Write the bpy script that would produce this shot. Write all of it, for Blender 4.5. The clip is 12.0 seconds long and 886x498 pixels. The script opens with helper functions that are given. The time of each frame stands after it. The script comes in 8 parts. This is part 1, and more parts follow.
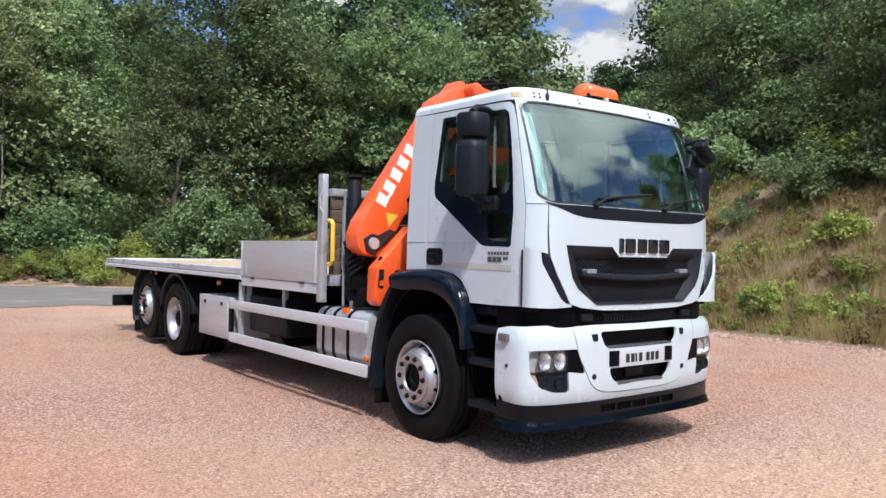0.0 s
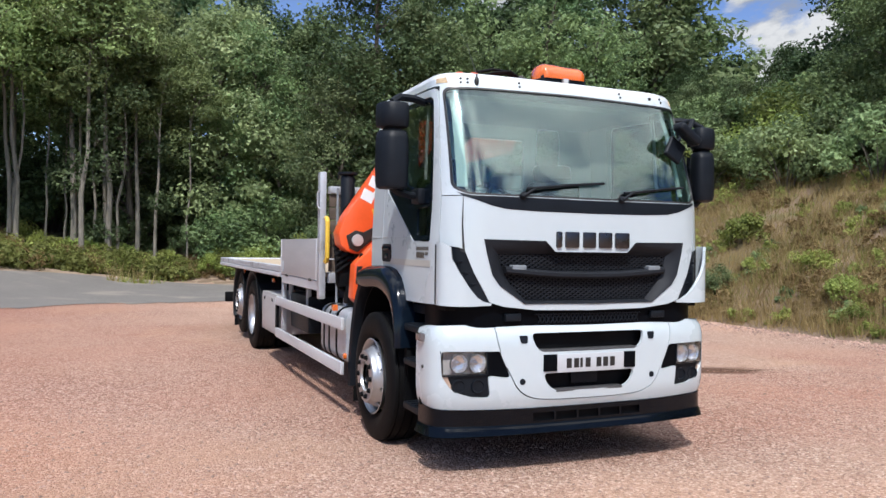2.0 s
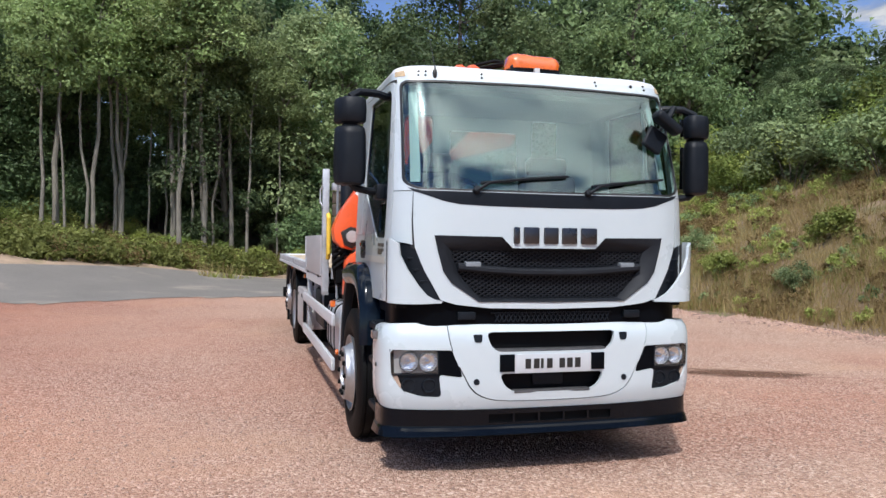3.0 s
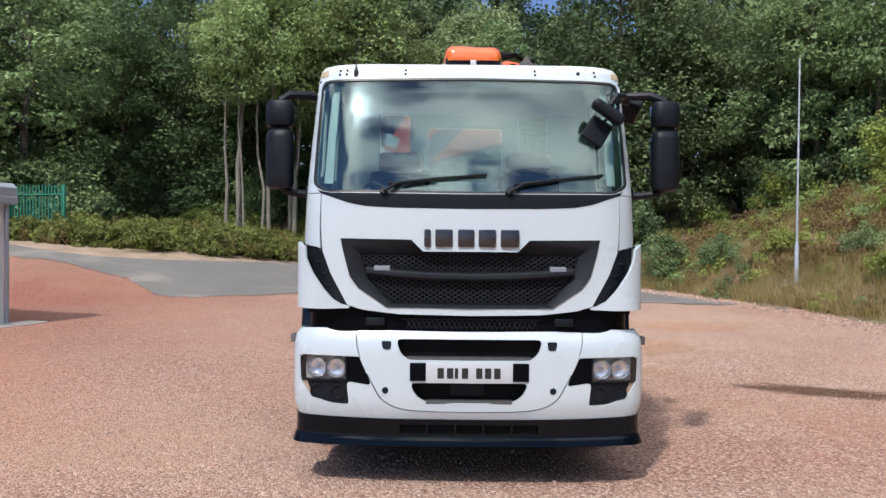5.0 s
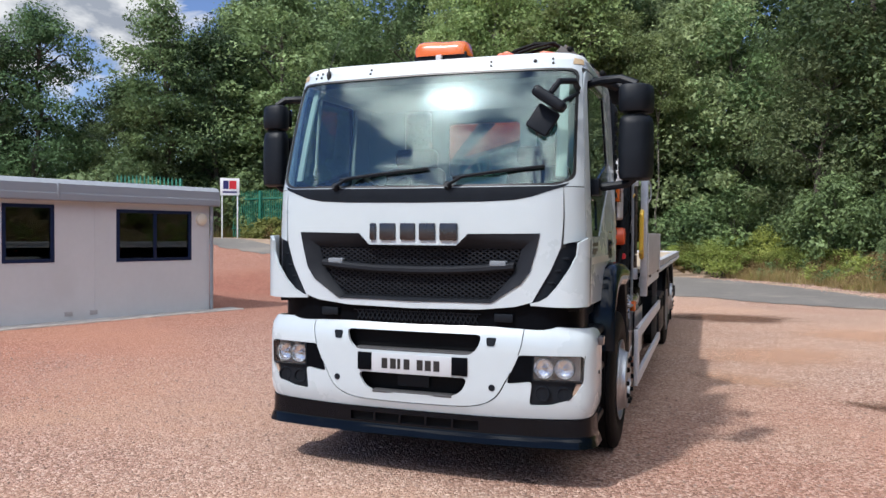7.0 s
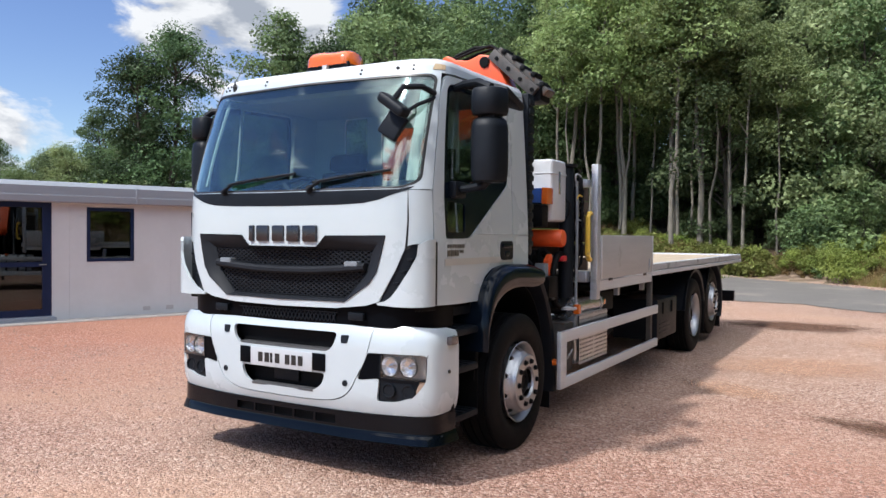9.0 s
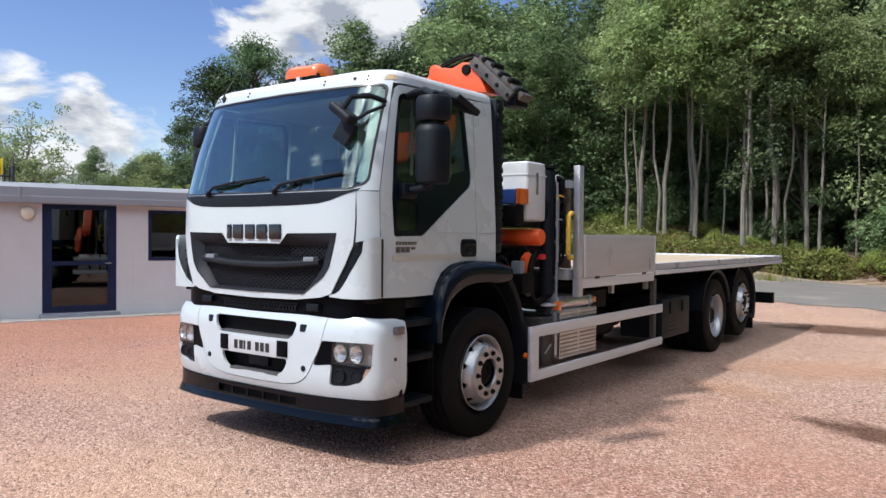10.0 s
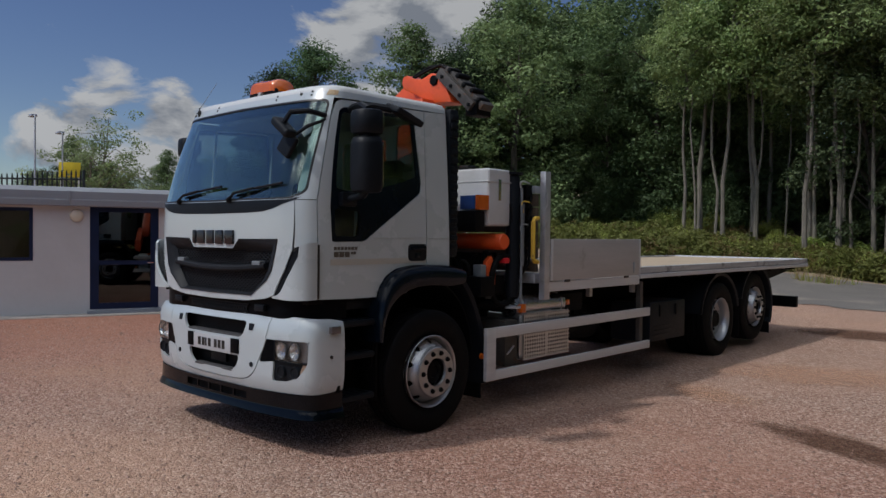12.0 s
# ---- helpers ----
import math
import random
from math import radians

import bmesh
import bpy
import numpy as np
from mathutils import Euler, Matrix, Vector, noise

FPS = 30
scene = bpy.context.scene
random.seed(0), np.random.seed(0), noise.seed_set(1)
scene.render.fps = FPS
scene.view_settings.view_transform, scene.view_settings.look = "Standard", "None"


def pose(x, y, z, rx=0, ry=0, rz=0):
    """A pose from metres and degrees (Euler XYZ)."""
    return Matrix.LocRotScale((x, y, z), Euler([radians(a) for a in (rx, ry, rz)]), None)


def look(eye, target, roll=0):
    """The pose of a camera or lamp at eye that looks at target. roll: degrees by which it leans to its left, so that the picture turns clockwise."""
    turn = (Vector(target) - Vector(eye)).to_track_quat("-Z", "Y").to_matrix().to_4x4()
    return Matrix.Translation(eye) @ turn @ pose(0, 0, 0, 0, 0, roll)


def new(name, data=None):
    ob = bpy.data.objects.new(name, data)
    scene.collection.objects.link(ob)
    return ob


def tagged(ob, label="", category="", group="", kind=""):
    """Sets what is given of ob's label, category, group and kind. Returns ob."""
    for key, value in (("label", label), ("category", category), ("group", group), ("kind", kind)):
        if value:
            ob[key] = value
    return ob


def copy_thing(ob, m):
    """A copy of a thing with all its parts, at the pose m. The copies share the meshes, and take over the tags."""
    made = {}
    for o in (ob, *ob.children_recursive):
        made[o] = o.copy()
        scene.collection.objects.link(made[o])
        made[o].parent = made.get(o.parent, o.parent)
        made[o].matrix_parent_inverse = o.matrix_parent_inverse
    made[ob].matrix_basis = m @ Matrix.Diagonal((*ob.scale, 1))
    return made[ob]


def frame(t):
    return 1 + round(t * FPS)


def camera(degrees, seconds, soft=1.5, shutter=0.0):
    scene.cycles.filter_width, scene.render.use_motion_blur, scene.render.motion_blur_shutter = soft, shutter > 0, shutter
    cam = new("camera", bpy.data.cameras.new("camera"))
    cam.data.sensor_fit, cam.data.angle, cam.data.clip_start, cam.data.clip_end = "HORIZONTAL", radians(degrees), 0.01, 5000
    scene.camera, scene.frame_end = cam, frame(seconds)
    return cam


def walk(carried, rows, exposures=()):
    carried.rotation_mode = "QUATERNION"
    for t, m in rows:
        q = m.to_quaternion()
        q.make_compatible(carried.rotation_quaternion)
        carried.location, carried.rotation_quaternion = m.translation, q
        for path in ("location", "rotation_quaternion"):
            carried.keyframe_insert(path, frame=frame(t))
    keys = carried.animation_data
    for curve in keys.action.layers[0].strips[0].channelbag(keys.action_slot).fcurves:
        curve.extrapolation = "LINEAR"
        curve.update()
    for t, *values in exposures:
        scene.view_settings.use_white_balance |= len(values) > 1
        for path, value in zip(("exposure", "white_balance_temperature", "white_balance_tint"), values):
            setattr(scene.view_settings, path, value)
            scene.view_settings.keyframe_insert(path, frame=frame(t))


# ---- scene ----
cam = camera(60.0, 12.0)
PATH = [
    (0, (-4.876, -3.767, 1.549), (-3.652, -2.185, 1.552), 1.1),
    (0.5, (-4.495, -4.018, 1.53), (-3.355, -2.375, 1.534), 1.0),
    (1, (-4.018, -4.234, 1.523), (-3.01, -2.506, 1.527), 0.9),
    (1.5, (-3.575, -4.381, 1.531), (-2.673, -2.596, 1.533), 0.9),
    (2, (-3.06, -4.569, 1.54), (-2.283, -2.727, 1.537), 0.8),
    (2.5, (-2.586, -4.609, 1.559), (-1.934, -2.718, 1.544), 0.8),
    (3, (-2.056, -4.802, 1.555), (-1.54, -2.87, 1.538), 0.7),
    (5, (-0.193, -4.85, 1.617), (-0.185, -2.85, 1.585), 0.5),
    (5.5, (0.308, -4.859, 1.615), (0.2, -2.862, 1.581), 0.5),
    (6, (0.817, -4.762, 1.629), (0.523, -2.784, 1.585), 0.5),
    (6.5, (1.309, -4.72, 1.618), (0.832, -2.778, 1.574), 0.5),
    (7, (1.801, -4.589, 1.597), (1.145, -2.7, 1.557), 0.4),
    (7.5, (2.241, -4.385, 1.616), (1.478, -2.537, 1.577), 0.4),
    (9.5, (4.068, -3.866, 1.604), (2.969, -2.196, 1.568), 0.5),
    (10, (4.561, -3.759, 1.585), (3.366, -2.155, 1.552), 0.5),
    (10.5, (4.904, -3.652, 1.59), (3.653, -2.092, 1.558), 0.5),
    (11, (5.237, -3.505, 1.612), (3.932, -1.989, 1.58), 0.5),
    (11.5, (5.473, -3.384, 1.632), (4.14, -1.893, 1.6), 0.5),
    (12, (5.542, -3.335, 1.644), (4.195, -1.857, 1.607), 0.6),
]
walk(cam, [(t, look(eye, target, roll)) for t, eye, target, roll in PATH],
     exposures=[(0.0, 0.56), (2.5, 0.38), (5.5, 0.30), (7.5, 0.36), (9.5, 0.49), (10.5, 0.42), (11.0, 0.38), (11.5, 0.0), (12.0, -0.76)])

# ---------------------------------------------------------------- light
SUN_DIR = Vector((-0.35, -0.72, 1.0)).normalized()
world = bpy.data.worlds.new("world")
scene.world = world
world.use_nodes = True


def build_sky():
    nt = world.node_tree
    nt.nodes.clear()
    out = nt.nodes.new("ShaderNodeOutputWorld")
    bg = nt.nodes.new("ShaderNodeBackground")
    sky = nt.nodes.new("ShaderNodeTexSky")
    sky.sky_type = "NISHITA"
    sky.sun_disc = False
    sky.sun_elevation = math.asin(SUN_DIR.z)
    sky.sun_rotation = math.atan2(SUN_DIR.x, SUN_DIR.y)
    sky.air_density, sky.dust_density, sky.ozone_density = 1.0, 0.05, 3.5
    co = nt.nodes.new("ShaderNodeTexCoord")
    sep = nt.nodes.new("ShaderNodeSeparateXYZ")
    nt.links.new(co.outputs["Generated"], sep.inputs[0])
    den = nt.nodes.new("ShaderNodeMath")
    den.operation = "ADD"
    den.inputs[1].default_value = 0.22
    nt.links.new(sep.outputs["Z"], den.inputs[0])
    comb = nt.nodes.new("ShaderNodeCombineXYZ")
    for axis in ("X", "Y"):
        div = nt.nodes.new("ShaderNodeMath")
        div.operation = "DIVIDE"
        nt.links.new(sep.outputs[axis], div.inputs[0])
        nt.links.new(den.outputs[0], div.inputs[1])
        nt.links.new(div.outputs[0], comb.inputs[axis])
    noi = nt.nodes.new("ShaderNodeTexNoise")
    noi.inputs["Scale"].default_value = 2.9
    noi.inputs["Detail"].default_value = 9.0
    noi.inputs["Roughness"].default_value = 0.62
    noi.inputs["Distortion"].default_value = 0.25
    nt.links.new(comb.outputs[0], noi.inputs["Vector"])
    ramp = nt.nodes.new("ShaderNodeValToRGB")
    ramp.color_ramp.elements[0].position = 0.515
    ramp.color_ramp.elements[1].position = 0.63
    noi2 = nt.nodes.new("ShaderNodeTexNoise")
    noi2.inputs["Scale"].default_value = 3.0
    noi2.inputs["Detail"].default_value = 6.0
    nt.links.new(comb.outputs[0], noi2.inputs["Vector"])
    shade = nt.nodes.new("ShaderNodeMix")
    shade.data_type = "RGBA"
    shade.inputs["A"].default_value = (3.1, 3.45, 4.1, 1)
    shade.inputs["B"].default_value = (6.8, 7.0, 7.3, 1)
    # clouds are brighter towards the sun, and dazzling right beside it
    dot = nt.nodes.new("ShaderNodeVectorMath")
    dot.operation = "DOT_PRODUCT"
    dot.inputs[1].default_value = SUN_DIR
    nt.links.new(co.outputs["Generated"], dot.inputs[0])
    near = nt.nodes.new("ShaderNodeFloatCurve")
    curve = near.mapping.curves[0]
    curve.points[0].location = (0.0, 0.049)
    curve.points[1].location = (1.0, 1.0)
    for at in ((0.30, 0.066), (0.60, 0.12), (0.86, 0.19), (0.95, 0.21), (0.985, 0.23), (0.994, 0.32)):
        curve.points.new(*at)
    near.mapping.update()
    nt.links.new(dot.outputs["Value"], near.inputs["Value"])
    glare = nt.nodes.new("ShaderNodeMath")
    glare.operation = "MULTIPLY"
    glare.inputs[1].default_value = 13.0
    nt.links.new(near.outputs[0], glare.inputs[0])
    # the cover thickens overhead and round the sun
    rise = nt.nodes.new("ShaderNodeMapRange")
    rise.inputs["From Min"].default_value = 0.30
    rise.inputs["From Max"].default_value = 0.75
    rise.inputs["To Min"].default_value = -0.12
    rise.inputs["To Max"].default_value = 0.10
    nt.links.new(sep.outputs["Z"], rise.inputs["Value"])
    cover = nt.nodes.new("ShaderNodeMath")
    cover.operation = "ADD"
    nt.links.new(noi.outputs["Fac"], cover.inputs[0])
    nt.links.new(rise.outputs[0], cover.inputs[1])
    # towards the horizon the clouds are seen from the side: rounder heaps with lit tops and grey bases
    heap = []
    for up in (0.0, 0.03):
        place = nt.nodes.new("ShaderNodeVectorMath")
        place.operation = "MULTIPLY_ADD"
        place.inputs[1].default_value = (1.0, 1.0, 2.1)
        place.inputs[2].default_value = (0.0, 0.0, up * 2.1)
        nt.links.new(co.outputs["Generated"], place.inputs[0])
        puff = nt.nodes.new("ShaderNodeTexNoise")
        puff.inputs["Scale"].default_value = 8.5
        puff.inputs["Detail"].default_value = 8.0
        puff.inputs["Roughness"].default_value = 0.58
        puff.inputs["Distortion"].default_value = 0.35
        nt.links.new(place.outputs[0], puff.inputs["Vector"])
        heap.append(puff.outputs["Fac"])
    low = nt.nodes.new("ShaderNodeMapRange")
    low.inputs["From Min"].default_value = 0.32
    low.inputs["From Max"].default_value = 0.45
    low.inputs["To Min"].default_value = 1.0
    low.inputs["To Max"].default_value = 0.0
    nt.links.new(sep.outputs["Z"], low.inputs["Value"])
    base = nt.nodes.new("ShaderNodeMath")
    base.operation = "SUBTRACT"
    base.inputs[1].default_value = 0.13
    nt.links.new(heap[0], base.inputs[0])
    both = nt.nodes.new("ShaderNodeMix")
    nt.links.new(low.outputs[0], both.inputs["Factor"])
    nt.links.new(cover.outputs[0], both.inputs["A"])
    nt.links.new(base.outputs[0], both.inputs["B"])
    total = both.outputs["Result"]
    # lit tops: where the cloud is thinner just above
    slope = nt.nodes.new("ShaderNodeMath")
    slope.operation = "SUBTRACT"
    nt.links.new(heap[0], slope.inputs[0])
    nt.links.new(heap[1], slope.inputs[1])
    tops = nt.nodes.new("ShaderNodeMapRange")
    tops.inputs["From Min"].default_value = -0.10
    tops.inputs["From Max"].default_value = 0.09
    nt.links.new(slope.outputs[0], tops.inputs["Value"])
    tone = nt.nodes.new("ShaderNodeMix")
    nt.links.new(low.outputs[0], tone.inputs["Factor"])
    folds = nt.nodes.new("ShaderNodeMapRange")
    folds.inputs["From Min"].default_value = 0.36
    folds.inputs["From Max"].default_value = 0.62
    nt.links.new(noi2.outputs["Fac"], folds.inputs["Value"])
    nt.links.new(folds.outputs[0], tone.inputs["A"])
    nt.links.new(tops.outputs[0], tone.inputs["B"])
    nt.links.new(tone.outputs["Result"], shade.inputs["Factor"])
    # cumulus banks low over the trees (+) and clear gaps (-), then three high patches out of view, set for the
    # windscreen's reflection: direction, half-width in degrees, weight
    for way, wide, weight in (((-0.70, 0.67, 0.27), 9, 0.29), ((-0.61, 0.74, 0.30), 8, 0.26), ((-0.915, 0.365, 0.172), 5, 0.11), ((-0.885, 0.425, 0.165), 4.5, 0.15), ((-0.845, 0.50, 0.155), 4.5, 0.17),
                              ((-0.877, 0.469, 0.095), 4.5, 0.20), ((-0.93, 0.35, 0.09), 5, 0.22), ((0.71, 0.64, 0.27), 9, 0.30), ((0.46, 0.84, 0.29), 7, 0.26),
                              ((-0.835, 0.486, 0.245), 5, -0.16), ((-0.56, 0.78, 0.22), 6, -0.18), ((0.60, 0.74, 0.30), 4, -0.2), ((0.22, 0.93, 0.29), 7, -0.2), ((-0.72, -0.40, 0.50), 26, -0.10), ((-0.05, -0.70, 0.71), 26, 0.10), ((0.55, -0.57, 0.61), 30, 0.11)):
        to = nt.nodes.new("ShaderNodeVectorMath")
        to.operation = "DOT_PRODUCT"
        to.inputs[1].default_value = Vector(way).normalized()
        nt.links.new(co.outputs["Generated"], to.inputs[0])
        bank = nt.nodes.new("ShaderNodeMapRange")
        bank.interpolation_type = "SMOOTHSTEP"
        bank.inputs["From Min"].default_value = math.cos(radians(wide))
        bank.inputs["From Max"].default_value = 1.0
        bank.inputs["To Max"].default_value = weight
        nt.links.new(to.outputs["Value"], bank.inputs["Value"])
        plus = nt.nodes.new("ShaderNodeMath")
        plus.operation = "ADD"
        nt.links.new(total, plus.inputs[0])
        nt.links.new(bank.outputs[0], plus.inputs[1])
        total = plus.outputs[0]
    nt.links.new(total, ramp.inputs[0])
    lit = nt.nodes.new("ShaderNodeVectorMath")
    lit.operation = "SCALE"
    nt.links.new(shade.outputs["Result"], lit.inputs[0])
    nt.links.new(glare.outputs[0], lit.inputs["Scale"])
    mix = nt.nodes.new("ShaderNodeMix")
    mix.data_type = "RGBA"
    nt.links.new(ramp.outputs["Color"], mix.inputs["Factor"])
    deep = nt.nodes.new("ShaderNodeHueSaturation")
    deep.inputs["Saturation"].default_value = 1.10
    deep.inputs["Hue"].default_value = 0.515
    deep.inputs["Value"].default_value = 0.73
    nt.links.new(sky.outputs["Color"], deep.inputs["Color"])
    nt.links.new(deep.outputs[0], mix.inputs["A"])
    nt.links.new(lit.outputs[0], mix.inputs["B"])
    nt.links.new(mix.outputs["Result"], bg.inputs["Color"])
    bg.inputs["Strength"].default_value = 0.15
    nt.links.new(bg.outputs[0], out.inputs[0])


build_sky()
sun = new("sun", bpy.data.lights.new("sun", "SUN"))
sun.data.energy = 3.2
sun.data.angle = radians(2.8)
sun.data.color = (1.0, 0.985, 0.972)
sun.matrix_world = look(SUN_DIR * 60, (0, 0, 0))


# ---------------------------------------------------------------- materials
def material(name, colour, rough=0.5, metal=0.0, vary=0.12, scale=3.0, bump=0.0, bump_scale=60.0, colour2=None, coat=0.0, spec=0.5, streak=None, rough_vary=0.1, blotch=None, island=0.0):
    """A surface with variation at two scales, fine relief and gloss that is not quite even."""
    m = bpy.data.materials.new(name)
    m.use_nodes = True
    nt = m.node_tree
    b = nt.nodes["Principled BSDF"]
    co = nt.nodes.new("ShaderNodeTexCoord")
    src = co.outputs["Object"]
    if streak:
        mp = nt.nodes.new("ShaderNodeMapping")
        mp.inputs["Scale"].default_value = streak
        nt.links.new(src, mp.inputs["Vector"])
        src = mp.outputs[0]
    n1 = nt.nodes.new("ShaderNodeTexNoise")
    n1.inputs["Scale"].default_value = scale
    n1.inputs["Detail"].default_value = 6
    n1.inputs["Roughness"].default_value = 0.6
    nt.links.new(src, n1.inputs["Vector"])
    n2 = nt.nodes.new("ShaderNodeTexNoise")
    n2.inputs["Scale"].default_value = scale * 11
    n2.inputs["Detail"].default_value = 4
    nt.links.new(src, n2.inputs["Vector"])
    add = nt.nodes.new("ShaderNodeMath")
    add.operation = "MULTIPLY_ADD"
    add.inputs[1].default_value = 0.35
    nt.links.new(n2.outputs["Fac"], add.inputs[0])
    nt.links.new(n1.outputs["Fac"], add.inputs[2])
    ramp = nt.nodes.new("ShaderNodeMapRange")
    ramp.inputs["From Min"].default_value = 0.45
    ramp.inputs["From Max"].default_value = 0.95
    nt.links.new(add.outputs[0], ramp.inputs["Value"])
    c2 = colour2 or tuple(min(1.0, c * (1 + vary)) for c in colour)
    c1 = colour if colour2 else tuple(c * (1 - vary) for c in colour)
    mix = nt.nodes.new("ShaderNodeMix")
    mix.data_type = "RGBA"
    mix.inputs["A"].default_value = (*c1, 1)
    mix.inputs["B"].default_value = (*c2, 1)
    nt.links.new(ramp.outputs[0], mix.inputs["Factor"])
    tint = mix.outputs["Result"]
    if blotch:
        n3 = nt.nodes.new("ShaderNodeTexNoise")
        n3.inputs["Scale"].default_value = blotch[1]
        n3.inputs["Detail"].default_value = 8
        nt.links.new(co.outputs["Object"], n3.inputs["Vector"])
        r3 = nt.nodes.new("ShaderNodeMapRange")
        r3.inputs["From Min"].default_value = blotch[2]
        r3.inputs["From Max"].default_value = blotch[2] + 0.12
        nt.links.new(n3.outputs["Fac"], r3.inputs["Value"])
        m3 = nt.nodes.new("ShaderNodeMix")
        m3.data_type = "RGBA"
        m3.inputs["B"].default_value = (*blotch[0], 1)
        nt.links.new(tint, m3.inputs["A"])
        nt.links.new(r3.outputs[0], m3.inputs["Factor"])
        tint = m3.outputs["Result"]
    if island:
        geo = nt.nodes.new("ShaderNodeNewGeometry")
        hsv = nt.nodes.new("ShaderNodeHueSaturation")
        mr = nt.nodes.new("ShaderNodeMapRange")
        mr.inputs["To Min"].default_value = 1 - island
        mr.inputs["To Max"].default_value = 1 + island
        nt.links.new(geo.outputs["Random Per Island"], mr.inputs["Value"])
        nt.links.new(mr.outputs[0], hsv.inputs["Value"])
        nt.links.new(tint, hsv.inputs["Color"])
        tint = hsv.outputs[0]
    nt.links.new(tint, b.inputs["Base Color"])
    rr = nt.nodes.new("ShaderNodeMapRange")
    rr.inputs["To Min"].default_value = max(0.02, rough - rough_vary)
    rr.inputs["To Max"].default_value = min(1.0, rough + rough_vary)
    nt.links.new(n1.outputs["Fac"], rr.inputs["Value"])
    nt.links.new(rr.outputs[0], b.inputs["Roughness"])
    b.inputs["Metallic"].default_value = metal
    b.inputs["Specular IOR Level"].default_value = spec
    b.inputs["Coat Weight"].default_value = coat
    b.inputs["Coat Roughness"].default_value = 0.06
    if bump:
        n4 = nt.nodes.new("ShaderNodeTexNoise")
        n4.inputs["Scale"].default_value = bump_scale
        n4.inputs["Detail"].default_value = 5
        nt.links.new(src, n4.inputs["Vector"])
        bp = nt.nodes.new("ShaderNodeBump")
        bp.inputs["Strength"].default_value = bump
        bp.inputs["Distance"].default_value = 0.02
        nt.links.new(n4.outputs["Fac"], bp.inputs["Height"])
        nt.links.new(bp.outputs[0], b.inputs["Normal"])
    return m


def glass(name, tint, rough=0.0, clear=0.8, gloss=1.0):
    """Thin window glass: mostly see-through, with a true reflection."""
    m = bpy.data.materials.new(name)
    m.use_nodes = True
    nt = m.node_tree
    nt.nodes.clear()
    out = nt.nodes.new("ShaderNodeOutputMaterial")
    tr = nt.nodes.new("ShaderNodeBsdfTransparent")
    tr.inputs[0].default_value = (*[c * clear for c in tint], 1)
    gl = nt.nodes.new("ShaderNodeBsdfGlossy")
    gl.inputs["Roughness"].default_value = rough
    gl.inputs["Color"].default_value = (0.93, 1.0, 0.97, 1)
    lw = nt.nodes.new("ShaderNodeLayerWeight")
    lw.inputs["Blend"].default_value = 0.5
    fr = nt.nodes.new("ShaderNodeMath")
    fr.operation = "POWER"
    fr.inputs[1].default_value = 4.0
    nt.links.new(lw.outputs["Facing"], fr.inputs[0])
    mul = nt.nodes.new("ShaderNodeMath")
    mul.operation = "MULTIPLY_ADD"
    mul.use_clamp = True
    mul.inputs[1].default_value = gloss
    mul.inputs[2].default_value = 0.04 * gloss
    nt.links.new(fr.outputs[0], mul.inputs[0])
    mx = nt.nodes.new("ShaderNodeMixShader")
    nt.links.new(mul.outputs[0], mx.inputs[0])
    nt.links.new(tr.outputs[0], mx.inputs[1])
    nt.links.new(gl.outputs[0], mx.inputs[2])
    nt.links.new(mx.outputs[0], out.inputs[0])
    return m


